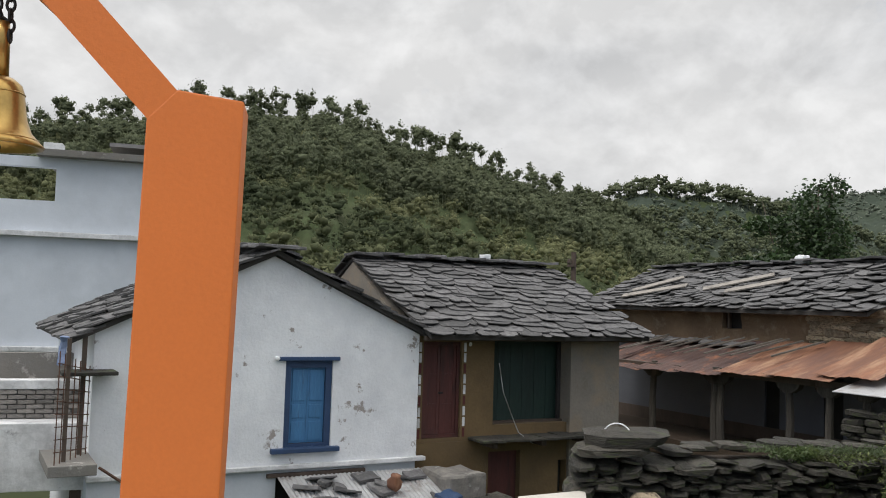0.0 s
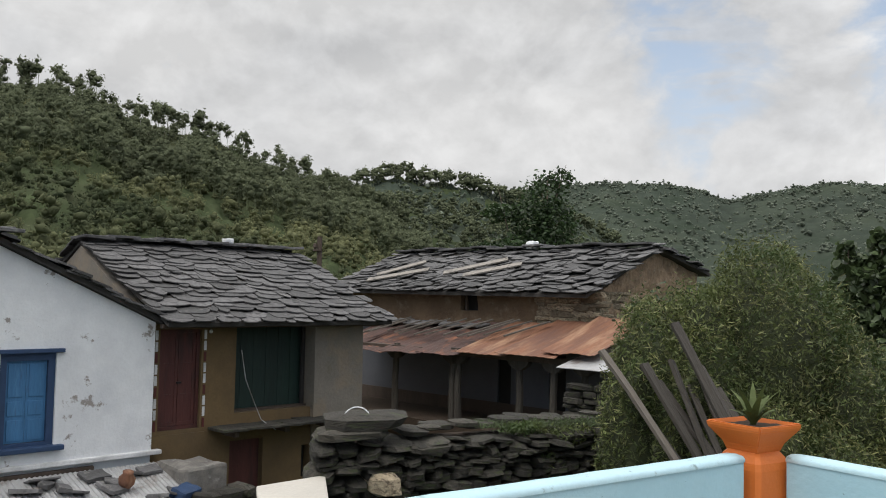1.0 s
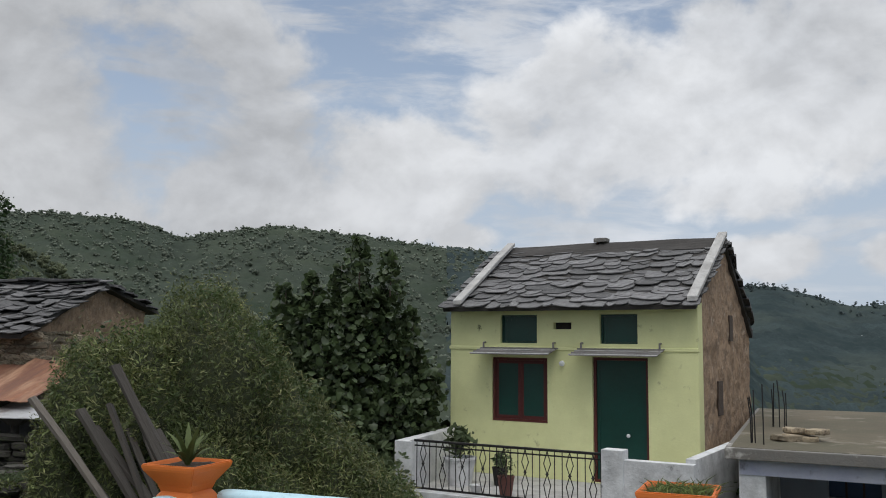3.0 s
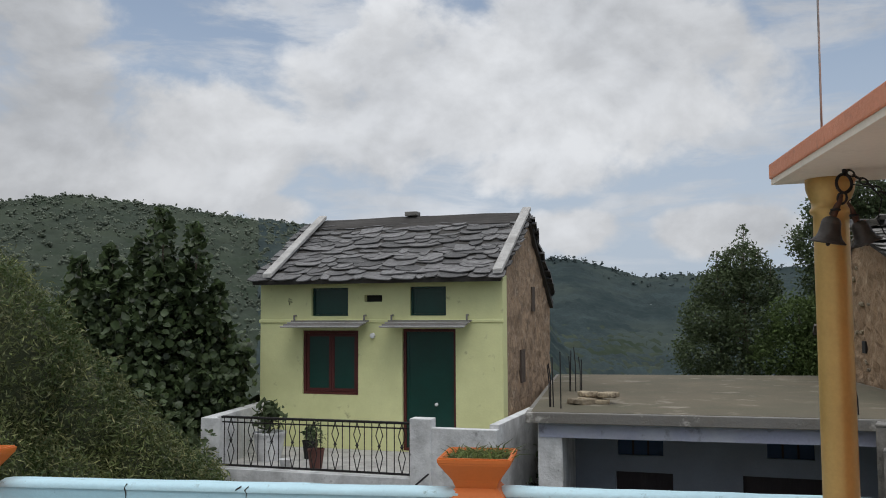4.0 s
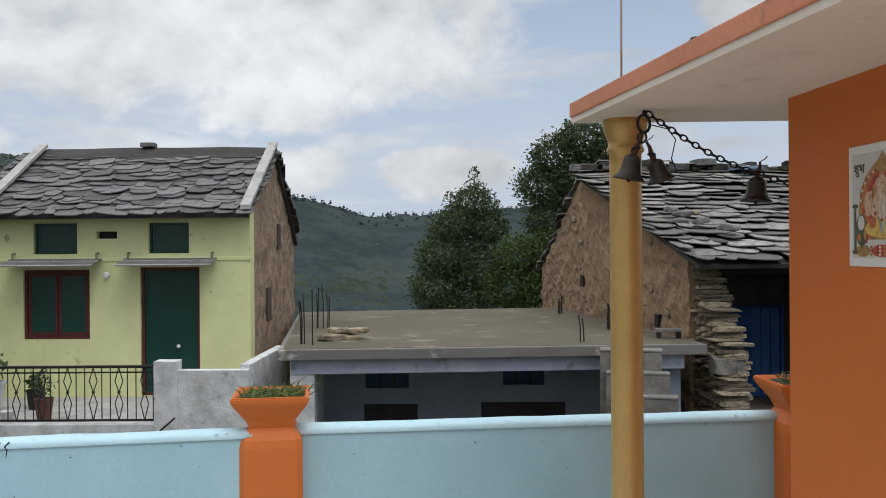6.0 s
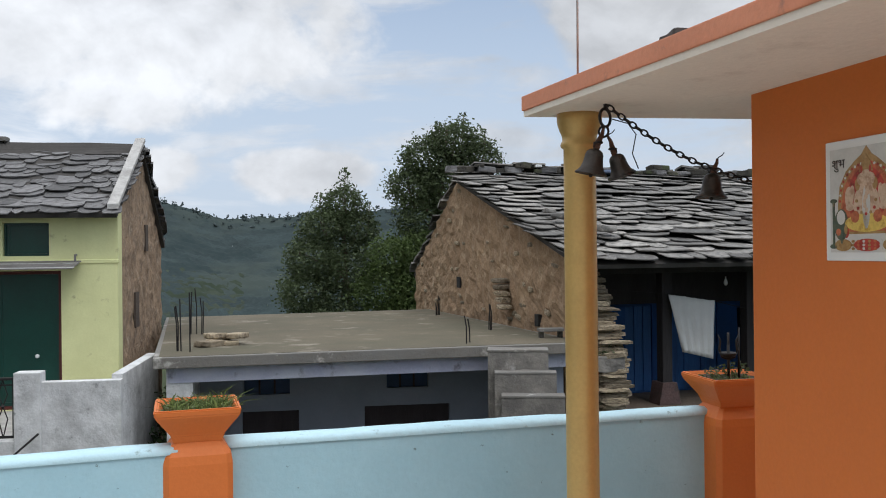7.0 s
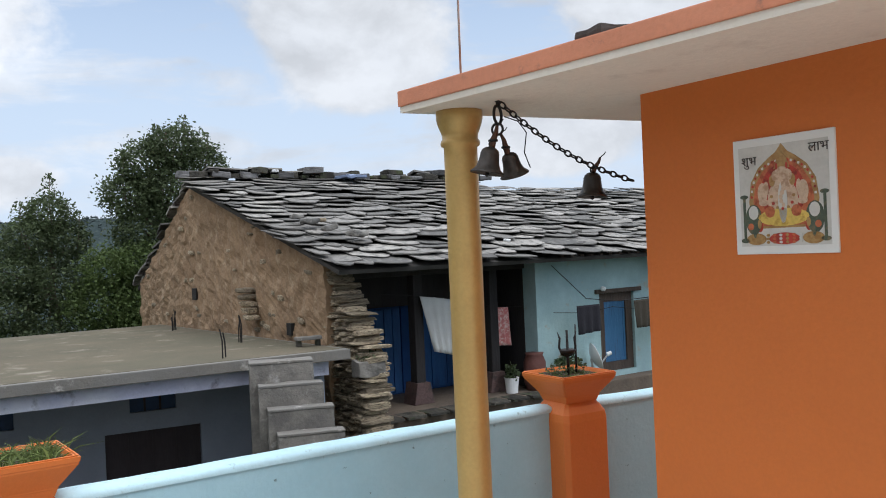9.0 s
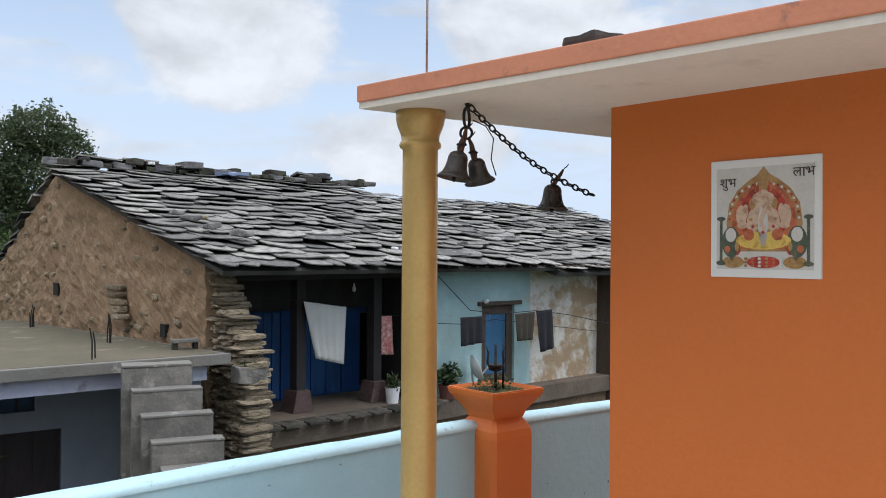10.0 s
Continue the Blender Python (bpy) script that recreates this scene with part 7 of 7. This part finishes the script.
sheets = [(-6.6, -5.4, 0.60, 0.28, "rustdark", 0), (-5.5, -4.3, 0.62, 0.26, "rustdark", 0), (-4.4, -3.0, 0.66, 0.30, "rustdark", 1), (-3.2, -1.9, 0.70, 0.34, "rustdark", 0), (-2.0, -0.6, 0.72, 0.40, "rust", 1), (-0.8, 0.7, 0.80, 0.46, "rust", 0), (0.3, 1.55, 0.90, 0.54, "rust", 1)]
for a, b, z1, z0, mt, up in sheets:
    bm = bmesh.new()
    rows = []
    n = 30
    for i in range(n + 1):
        u = a + (b - a) * i / n
        w = 0.005 * math.sin(i * math.pi / 2) + 0.045 * noise.noise(Vector((u * 2, a, 0)))
        rows.append([bm.verts.new((u, v, z + w + 0.012 * up - dz)) for v, z, dz in ((-0.13, z1 + 0.30, 0), (-1.1, (z1 + z0) / 2 + 0.12, 0), (-2.12 + 0.08 * math.sin(a * 3), z0, 0), (-2.12 + 0.08 * math.sin(a * 3), z0, 0.008), (-1.1, (z1 + z0) / 2 + 0.12, 0.008), (-0.13, z1 + 0.30, 0.008))])
    for r, s in zip(rows, rows[1:]):
        for k in range(6):
            bm.faces.new((r[k], r[(k + 1) % 6], s[(k + 1) % 6], s[k]))
    part("roof_sheet", bm, mt, rust, "rusted corrugated roofing sheet")
part("pale_sheet", prism([(-2.42, 0.30), (-1.1, 0.62), (-1.1, 0.632), (-2.42, 0.312)], 0, 0.95, 2.2), "tin", rust, "pale tin sheet at the end")
for k in range(12):
    u_ = -5.6 + 0.42 * k + rr.uniform(-.15, .15)
    part("lath", box((-0.05, -0.9, 0), (0.05, 0.9, 0.03)), "wood", rust).matrix_local = pose(u_, -1.0, 0.80 + 0.02 * k * 0.5, 17, 0, -32 + rr.uniform(-12, 12)) @ Matrix.Diagonal((0.9, rr.uniform(0.4, 0.85), 1, 1))
for k in range(16):
    u_ = -7.2 + 0.30 * k + rr.uniform(-.2, .2)
    v_ = -0.3 - rr.uniform(0, 0.25)
    part("loose_slate", roughen(box((-0.22, -0.15, 0), (0.22, 0.15, 0.03)), 0.015, 0.2, 1, k), "slate", rust).matrix_local = pose(u_, v_, 0.97 + 0.16 * v_, 14, 0, rr.uniform(-30, 30))
roof = part("roof", prism([(-0.42, 1.60), (2.45, 2.74), (4.85, 2.20), (4.85, 2.28), (2.45, 2.82), (-0.42, 1.68)], 0, -8.8, 0.18), "batten", rust)
slate_roof(roof, (-8.8, -0.48, 1.64), (9.1, 0, 0.02), (0, 2.98, 1.16), 0.165, 0.38, 0.013, 300, 71, 2.3, lift=0.04, mat="slate_dark")
slate_roof(roof, (0.25, 4.9, 2.25), (-9.0, 0, 0), (0, -2.45, 0.55), 0.28, 0.5, 0.025, 0, 72, 1.6, lift=0.04, mat="slate_dark")
for (u_, v_, L_, a_) in ((-4.3, 1.0, 1.7, -52), (-3.5, 0.75, 1.5, -56), (-7.0, 0.9, 1.4, -40), (-6.6, 0.4, 1.8, -62)):
    z_ = 1.66 + 0.397 * (v_ + 0.42) + 0.12
    part("pale_board", box((-0.14, -L_ / 2, 0), (0.14, L_ / 2, 0.03)), "paleboard", roof, "pale loose board on the slates").matrix_local = pose(u_, v_, z_, 0, 0, 0) @ Matrix.Rotation(radians(21.5), 4, "X") @ pose(0, 0, 0, 0, 0, a_)
part("white_stone", roughen(box((-3.75, 2.3, 2.85), (-3.49, 2.6, 3.06), 0.06), 0.03, 0.1, 1), "plastic", roof, "white stone on the ridge")
rr = random.Random(29)
for k in range(14):
    u_ = -8.4 + 0.62 * k
    part("ridge_slate", roughen(box((u_ - 0.35, 2.2, 2.86 + 0.025 * (k % 3)), (u_ + 0.35, 2.75, 2.91 + 0.025 * (k % 3)), 0.01), 0.04, 0.3, 1, k), "slate", roof)
stones(rust, (-1.4, -0.06), (0.02, -0.06), 0.9, lambda s: 1.70, 0.16, (0.30, 0.10), "warmstone", 73, "stone", limit=60)
stones(rust, (0.02, 0.0), (0.02, 1.6), 0.6, lambda s: 1.75 + 0.5 * s, 0.12, (0.32, 0.10), "warmstone", 74, "stone", limit=60)
stones(rust, (1.25, -2.5), (1.9, -2.3), -2.0, lambda s: 0.08 - 0.1 * s, 0.4, (0.30, 0.10), "stone", 75, "stone", limit=90)

# ---------------------------------------------------------------- dry stone wall, planks, creeper mound
yard = thing("dry_stone_wall", (-8.0, 2.45, 0), "weathered dry stone wall with moss and grass on top", "wall")
stones(yard, (0.22, 3.35), (-0.08, -0.02), -0.62, lambda s: 0.42 - 0.12 * smooth01((0.80 - s) * 9) + 0.04 * smooth01((0.5 - s) * 3) + 0.03 * math.sin(s * 23), 0.46, (0.17, 0.062), "stone", 81, "stone", lean=1.0, limit=300)
for k, (u_, v_, z_, w_, h_) in enumerate(((0.2, 0.34, 0.45, 0.78, 0.13), (0.22, 0.22, 0.34, 0.6, 0.12), (0.25, 0.95, 0.20, 0.4, 0.10), (0.30, 0.45, -0.10, 0.24, 0.20))):
    ob = new("cap_stone", STONES["warmstone" if k == 3 else "stone"][k])
    ob.parent, ob.matrix_local = yard, pose(u_, v_, z_, 3, -3, 82 + 5 * k) @ Matrix.Diagonal((w_, 0.55, h_, 1))
part("core", box((-0.22, 0.12, -1.2), (0.10, 3.3, 0.22)), "soil", yard)
rr = random.Random(52)
for k in range(13):
    ob = new("cap_stone", STONES["stone"][k % 7])
    ob.parent, ob.matrix_local = yard, pose(-0.02 + rr.uniform(-.10, .12), 0.85 + 0.19 * k, 0.325 + rr.uniform(-.01, .03), rr.uniform(-5, 5), rr.uniform(-5, 5), 84 + rr.uniform(-14, 14)) @ Matrix.Diagonal((rr.uniform(0.20, 0.38), rr.uniform(0.26, 0.46), rr.uniform(0.05, 0.085), 1))
for k, (x_, y_, n_) in enumerate(((-7.85, 4.15, 260), (-7.78, 4.75, 420), (-7.70, 5.30, 520), (-7.72, 5.75, 500))):
    grass_tuft("wall_grass", (x_, y_, 0.33), 0.20 + 0.03 * k, n_, 0.09, 12 + k, "grass and moss on the stone wall", "leafmid", 0.9, 0.004)
t = thing("wall_creeper", (-7.75, 5.0, 0), "ragged creeper and moss hanging over the stone wall", "plant")
leaves("creeper", "ivy", t, blob_spots([(0.28, 0.72, 0.20, 0.20, 0.30, 0.26), (0.26, 0.35, 0.10, 0.14, 0.30, 0.20), (0.20, -0.1, 0.26, 0.14, 0.32, 0.10), (0.10, -0.6, 0.33, 0.14, 0.28, 0.06), (0.24, 0.60, -0.20, 0.14, 0.35, 0.22), (0.22, -0.35, -0.02, 0.08, 0.16, 0.14)], 9000, 17, 0.3), 0.045, 17, 0.35, droop=0.7)
t = thing("metal_hoop", (-7.78, 2.72, 0.42), "thin white wire hoop lying on the stone wall", "hoop")
part("hoop", torus((0, 0, 0.02), 0.13, 0.006, Matrix.Rotation(radians(70), 3, "X") @ Matrix.Rotation(radians(70), 3, "Y"), 24, 6), "plastic", t)
ledge = thing("tank_slab", (-7.0, 1.9, 0), "cream topped low tank beside the stone wall", "slab")
part("tank", prism([(-0.40, -0.13), (-0.63, 0.46), (0.9, 0.02), (0.9, -0.42)], 2, -2.5, -0.05), "skyblue", ledge)
part("top", prism([(-0.44, -0.17), (-0.68, 0.50), (0.95, 0.04), (0.95, -0.47)], 2, -0.05, 0.0, bevel=0.012), "court", ledge, "cream painted top")

planks = [(-6.56, 4.48, 1.23, -5.91, 4.80, 0.33, 0.08), (-6.28, 5.06, 1.49, -5.71, 5.21, 0.56, 0.10), (-6.43, 4.75, 1.26, -5.82, 4.98, 0.34, 0.12), (-6.25, 5.17, 1.02, -5.75, 5.14, 0.35, 0.07), (-6.20, 5.27, 1.08, -5.69, 5.26, 0.38, 0.11), (-6.39, 4.87, 1.07, -5.77, 5.09, 0.34, 0.10), (-6.30, 4.98, 1.30, -5.80, 5.06, 0.36, 0.13), (-6.22, 5.22, 1.22, -5.66, 5.34, 0.40, 0.12), (-6.48, 4.62, 1.00, -5.95, 4.86, 0.32, 0.10), (-6.12, 5.34, 1.00, -5.62, 5.40, 0.38, 0.09)]
rr = random.Random(4)
for k, (x0, y0, z1, x1, y1, z0, w) in enumerate(planks):
    t = thing("leaning_plank", (x1 - (x0 - x1) * 0.2, y1 - (y0 - y1) * 0.2, z0 - (z1 - z0) * 0.2), "grey weathered plank leaning on the creeper", "plank", "leaning planks")
    d = Vector((x0 - x1, y0 - y1, z1 - z0))
    L = d.length * (1.12 if k < 2 else 0.98)
    bm = roughen(box((-w * 0.40, -0.018, 0), (w * 0.40, 0.018, L), 0.004), 0.012, 0.3, 2, k)
    ob = part("board", bm, "wood" if k in (0, 4) else "oldplank", t)
    ob.matrix_local = d.to_track_quat("Z", "Y").to_matrix().to_4x4() @ pose(0, 0, 0, 0, 0, rr.uniform(-30, 30))

mound = thing("creeper_mound", (-7.0, 7.3, 0), "dense creeper grown over a heap, green and straw coloured", "plant")
blobs = [(0.02, -0.40, 0.72, 0.80, 0.82, 1.42), (-0.12, -1.10, 0.38, 0.58, 0.58, 1.32), (-0.10, -1.66, 0.25, 0.50, 0.50, 1.32), (0.06, -2.00, 0.10, 0.42, 0.42, 1.40), (0.44, 0.1, 0.0, 0.72, 0.72, 1.35), (0.80, 0.45, -0.5, 0.66, 0.66, 1.3), (1.12, 0.72, -0.85, 0.60, 0.60, 1.2), (0.48, -0.95, -0.4, 0.65, 0.65, 1.2), (0.85, -0.35, -0.9, 0.7, 0.7, 1.35), (0.10, -1.65, -0.7, 0.5, 0.5, 1.1), (1.35, 1.0, -1.0, 0.6, 0.6, 1.1), (0.72, -2.15, 0.25, 0.20, 0.20, 0.34), (0.52, -2.42, 0.80, 0.16, 0.16, 0.26), (0.86, -2.02, 0.75, 0.14, 0.16, 0.22)]
# dark inner lumps stand in for shade in the gaps of the creeper
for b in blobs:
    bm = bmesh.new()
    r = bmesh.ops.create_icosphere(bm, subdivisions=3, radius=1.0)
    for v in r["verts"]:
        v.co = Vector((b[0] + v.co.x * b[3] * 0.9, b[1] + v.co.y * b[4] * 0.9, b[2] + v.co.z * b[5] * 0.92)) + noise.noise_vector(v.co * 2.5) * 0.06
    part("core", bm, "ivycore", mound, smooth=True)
leaves("creeper", "ivy", mound, blob_spots(blobs, 200000, 15, 0.90), 0.054, 15, 0.30, droop=0.8)
leaves("creeper_spray", "ivystraw", mound, blob_spots([(b[0], b[1], b[2], b[3] * 1.06, b[4] * 1.06, b[5] * 1.05) for b in blobs], 52000, 16, 0.95), 0.072, 16, 0.14, droop=0.3)

# ---------------------------------------------------------------- trees
tree("broadleaf_bush", (-9.6, 12.5, -2.4), [(0, 0, 0), (0.1, 0.1, 1.8), (0.0, 0.2, 3.2), (0.1, 0.2, 5.0)],
     [(0.1, 0.1, 3.7, 0.75, 0.8, 0.75), (-0.35, 0.0, 4.35, 0.5, 0.5, 0.45), (0.45, 0.3, 4.45, 0.5, 0.5, 0.5), (-0.75, -0.3, 3.8, 0.5, 0.5, 0.7), (0.75, 0.7, 3.9, 0.5, 0.5, 0.65), (0.95, 1.2, 3.1, 0.50, 0.6, 0.7), (-1.0, -0.6, 2.9, 0.7, 0.7, 0.8), (0.3, -0.4, 2.5, 0.9, 0.9, 0.8),
      (0.90, 1.3, 2.2, 0.55, 0.6, 0.8), (0.85, 0.0, 1.6, 0.55, 0.8, 0.9), (-1.3, 0.3, 2.1, 0.8, 0.8, 0.9), (1.0, 0.5, 2.7, 0.5, 0.6, 0.8)], 15500, "leaf", 0.135, 91, "broad-leaved bush tree with large round leaves", 0.9,
     shoots=((-0.85, -0.3, 4.0, 5.0, 0.30, 240), (-0.45, 0.0, 4.1, 5.2, 0.26, 240), (0.0, 0.2, 4.1, 5.35, 0.24, 240), (0.42, 0.2, 4.5, 5.85, 0.30, 260), (0.88, 0.5, 4.4, 5.6, 0.28, 240), (1.1, 0.9, 3.7, 4.6, 0.26, 120)))
tree("undergrowth", (-7.9, 10.2, -2.4), [(0, 0, 0), (0, 0.1, 0.8), (0.1, 0.1, 1.6)],
     [(-0.8, -0.4, 1.4, 1.0, 0.9, 1.1), (0.6, 0.2, 1.0, 1.0, 0.8, 1.0), (-1.8, -1.2, 1.3, 1.0, 0.9, 1.0), (-0.2, 0.9, 1.6, 0.9, 0.8, 1.0)], 9000, "leafmid", 0.12, 92, "tangled green undergrowth beside the terrace", 0.5)
tree("undergrowth", (-3.0, 15.2, -2.4), [(0, 0, 0), (0, 0.1, 0.8), (0.05, 0.1, 1.6)],
     [(0.05, -0.6, 0.9, 0.30, 0.9, 0.9), (0.0, 1.2, 1.1, 0.28, 0.9, 1.0), (0.1, -1.6, 0.6, 0.3, 0.6, 0.8)], 2200, "leafdark", 0.10, 93, "weeds grown between the two houses", 0.5)
tree("leafy_tree", (0.75, 28.3, -4.6), [(0, 0, 0), (0.1, 0, 3.0), (-0.3, 0.1, 5.5), (-0.4, 0.3, 7.4)],
     [(-0.35, 0.2, 7.7, 0.7, 0.7, 0.6), (-0.95, 0.1, 7.0, 0.8, 0.8, 0.6), (0.15, 0.1, 6.9, 0.7, 0.7, 0.6), (-1.35, 0.0, 6.0, 0.9, 0.9, 0.7), (-1.55, 0, 4.9, 0.9, 1.0, 0.8), (-0.2, 0.0, 5.6, 0.9, 0.9, 0.9), (-0.6, -0.2, 3.8, 1.3, 1.1, 1.0), (0.0, 0.1, 3.0, 1.4, 1.2, 1.0)], 34000, "leafmid", 0.095, 94, "leafy green tree behind the flat roof", 0.5,
     shoots=((-0.3, 0.2, 8.0, 8.9, 0.25, 130), (-1.1, 0.1, 7.3, 8.1, 0.25, 120), (0.45, 0.1, 7.1, 7.8, 0.22, 110), (-1.75, 0.1, 6.2, 6.9, 0.25, 100)))
tree("leafy_shrub", (2.3, 27.2, -4.5), [(0, 0, 0), (0.0, 0, 2.4), (-0.1, 0.1, 4.6), (-0.1, 0.1, 6.2)],
     [(-0.4, 0.0, 5.9, 0.9, 0.8, 0.7), (0.5, 0.0, 6.0, 0.9, 0.8, 0.7), (-0.7, 0.0, 4.9, 1.0, 0.9, 0.8), (0.5, 0.0, 4.8, 1.1, 1.0, 0.9), (0.0, 0.0, 3.8, 1.3, 1.1, 0.9)], 22000, "leaflight", 0.10, 99, "lighter green shrub between the two trees", 0.5)
tree("tall_tree", (3.6, 27.8, -4.5), [(0, 0, 0), (0.0, 0.1, 4.0), (-0.2, 0.1, 7.0), (0.1, 0.1, 10.0)],
     [(0.3, 0.0, 9.5, 0.9, 0.8, 0.7), (-0.5, 0.1, 9.0, 0.9, 0.8, 0.75), (1.1, 0.2, 9.0, 0.8, 0.8, 0.7), (-1.0, 0.1, 8.1, 0.9, 0.8, 0.7), (0.2, 0, 8.1, 1.1, 1.0, 0.8), (-0.6, 0.1, 7.0, 1.0, 0.9, 0.8), (0.6, 0.0, 6.8, 1.1, 1.0, 1.0), (0.0, 0, 5.4, 1.3, 1.1, 1.0)], 34000, "leafmid", 0.10, 95, "taller tree with a loose airy crown", 0.5, thick=0.16,
     shoots=((0.6, 0.0, 9.7, 10.5, 0.25, 120), (-0.2, 0.0, 9.4, 10.2, 0.22, 120), (-1.2, 0.0, 8.2, 9.3, 0.28, 150), (1.3, 0.1, 9.2, 10.0, 0.22, 110)))
tree("far_tree", (-30.95, 18.97, -1.0), [(0, 0, 0), (0.1, 0, 3.0), (0.0, 0.1, 5.0), (0.1, 0.1, 7.6)],
     [(-0.1, 0.0, 6.6, 0.9, 0.9, 1.1), (0.4, 0.4, 5.6, 0.9, 0.9, 1.0), (-0.3, -0.4, 5.8, 0.9, 0.9, 0.8), (0.2, 0.1, 4.6, 1.0, 1.0, 0.9), (0.5, 0.5, 7.4, 0.5, 0.5, 0.5)], 3800, "leafdark", 0.16, 96, "dark leafy tree beyond the slate roof")
tree("far_shrub", (-31.2, 18.2, -1.0), [(0, 0, 0), (0, 0, 2.0), (0, 0, 5)],
     [(0, 0, 4.2, 1.2, 1.2, 1.1), (-0.9, -1.0, 3.8, 1.3, 1.3, 1.0), (-0.5, -0.7, 6.0, 0.7, 0.9, 0.35), (0.8, 1.0, 3.8, 1.2, 1.2, 0.9)], 5000, "leafdark", 0.20, 97, "scrubby trees beyond the slate roof")
tree("shrub", (-14.0, 10.9, -2.5), [(0, 0, 0), (0, 0, 1.5), (0, 0, 3.2)], [(-0.3, 0.2, 3.2, 0.6, 0.6, 0.9), (0.4, 0.6, 3.5, 0.7, 0.7, 0.9), (0.1, 0.0, 2.6, 0.8, 0.7, 0.8)], 3500, "leafdark", 0.10, 98, "creeper on the stone gable corner", 0.5)
t = thing("utility_pole", (-23.0, 7.0, -2.5), "dark slim utility pole behind the roofs", "pole")
part("pole", tube([(0, 0, 0), (0, 0, 5.6)], [0.09, 0.07], 8), "darkwood", t)
part("bracket", box((-0.10, -0.16, 5.2), (0.10, 0.04, 5.26)), "darkwood", t)
part("insulator", lathe([(0.03, 0), (0.06, 0.05), (0.04, 0.14), (0.01, 0.16)], 8, (0.0, -0.13, 5.26)), "darkwood", t)

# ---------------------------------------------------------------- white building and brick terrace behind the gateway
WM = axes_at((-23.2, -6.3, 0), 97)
tower = thing("white_building", WM, "tall grey white building with open top floor", "building")
part("lower_storey", box((-9, 0, -3.5), (2.6, 6, 2.95)), "whitebld", tower)
part("ledge", box((-9.1, -0.22, 2.95), (2.7, 0.3, 3.08), 0.01), "cement_white", tower)
part("top_wall", wall(-9, 2.6, 3.08, 4.95, [(-6.0, -0.12, 3.86, 4.70)], 0.3), "whitebld", tower)
part("roof_slab", box((-0.55, -0.35, 4.95), (2.8, 4.0, 5.12), 0.01), "concrete", tower)
part("roof_block", box((-0.42, -0.2, 5.12), (0.02, 0.2, 5.30), 0.01), "cement_white", tower)
part("upper_ledge", box((-9.1, -0.24, 0.12), (0.4, 0.05, 0.24), 0.01), "cement_white", tower)
part("roof_edge", box((1.0, 1.0, 5.5), (2.6, 3.0, 5.6)), "awning", tower)
terr = thing("brick_terrace", axes_at((-13.0, -4.0, 0), 100), "grey plastered terrace with a rough brick wall", "terrace")
part("deck", box((-3.5, 0.0, -1.15), (1.17, 3.0, -0.22), 0.015), "cement_white", terr, "stained plaster terrace edge")
part("support", box((0.75, 0.2, -3.0), (0.95, 0.4, -1.15)), "darkwood", terr)
part("coping", box((-3.5, 0.46, 0.20), (0.88, 0.75, 0.33), 0.012), "cement_white", terr)
part("core", box((-3.5, 0.53, -0.22), (0.80, 0.72, 0.20)), "concrete", terr)
rr = random.Random(3)
bmesh_brick = box((-0.5, -0.5, -0.5), (0.5, 0.5, 0.5), 0.05)
brick_me = finish(bmesh_brick)
brick_me.materials.append(M["brick"])
for i in range(6):
    for j in range(14):
        u_ = 0.70 - 0.24 * j - (0.12 if i % 2 else 0)
        ob = new("brick", brick_me)
        ob.parent, ob.matrix_local = terr, pose(u_, 0.52 + rr.uniform(-.01, .01), -0.18 + 0.068 * i, 0, rr.uniform(-2, 2), rr.uniform(-2, 2)) @ Matrix.Diagonal((0.225, 0.10, 0.056, 1))
part("back_parapet", box((-3.5, 2.0, 0.2), (0.6, 2.2, 0.62)), "concrete", terr)
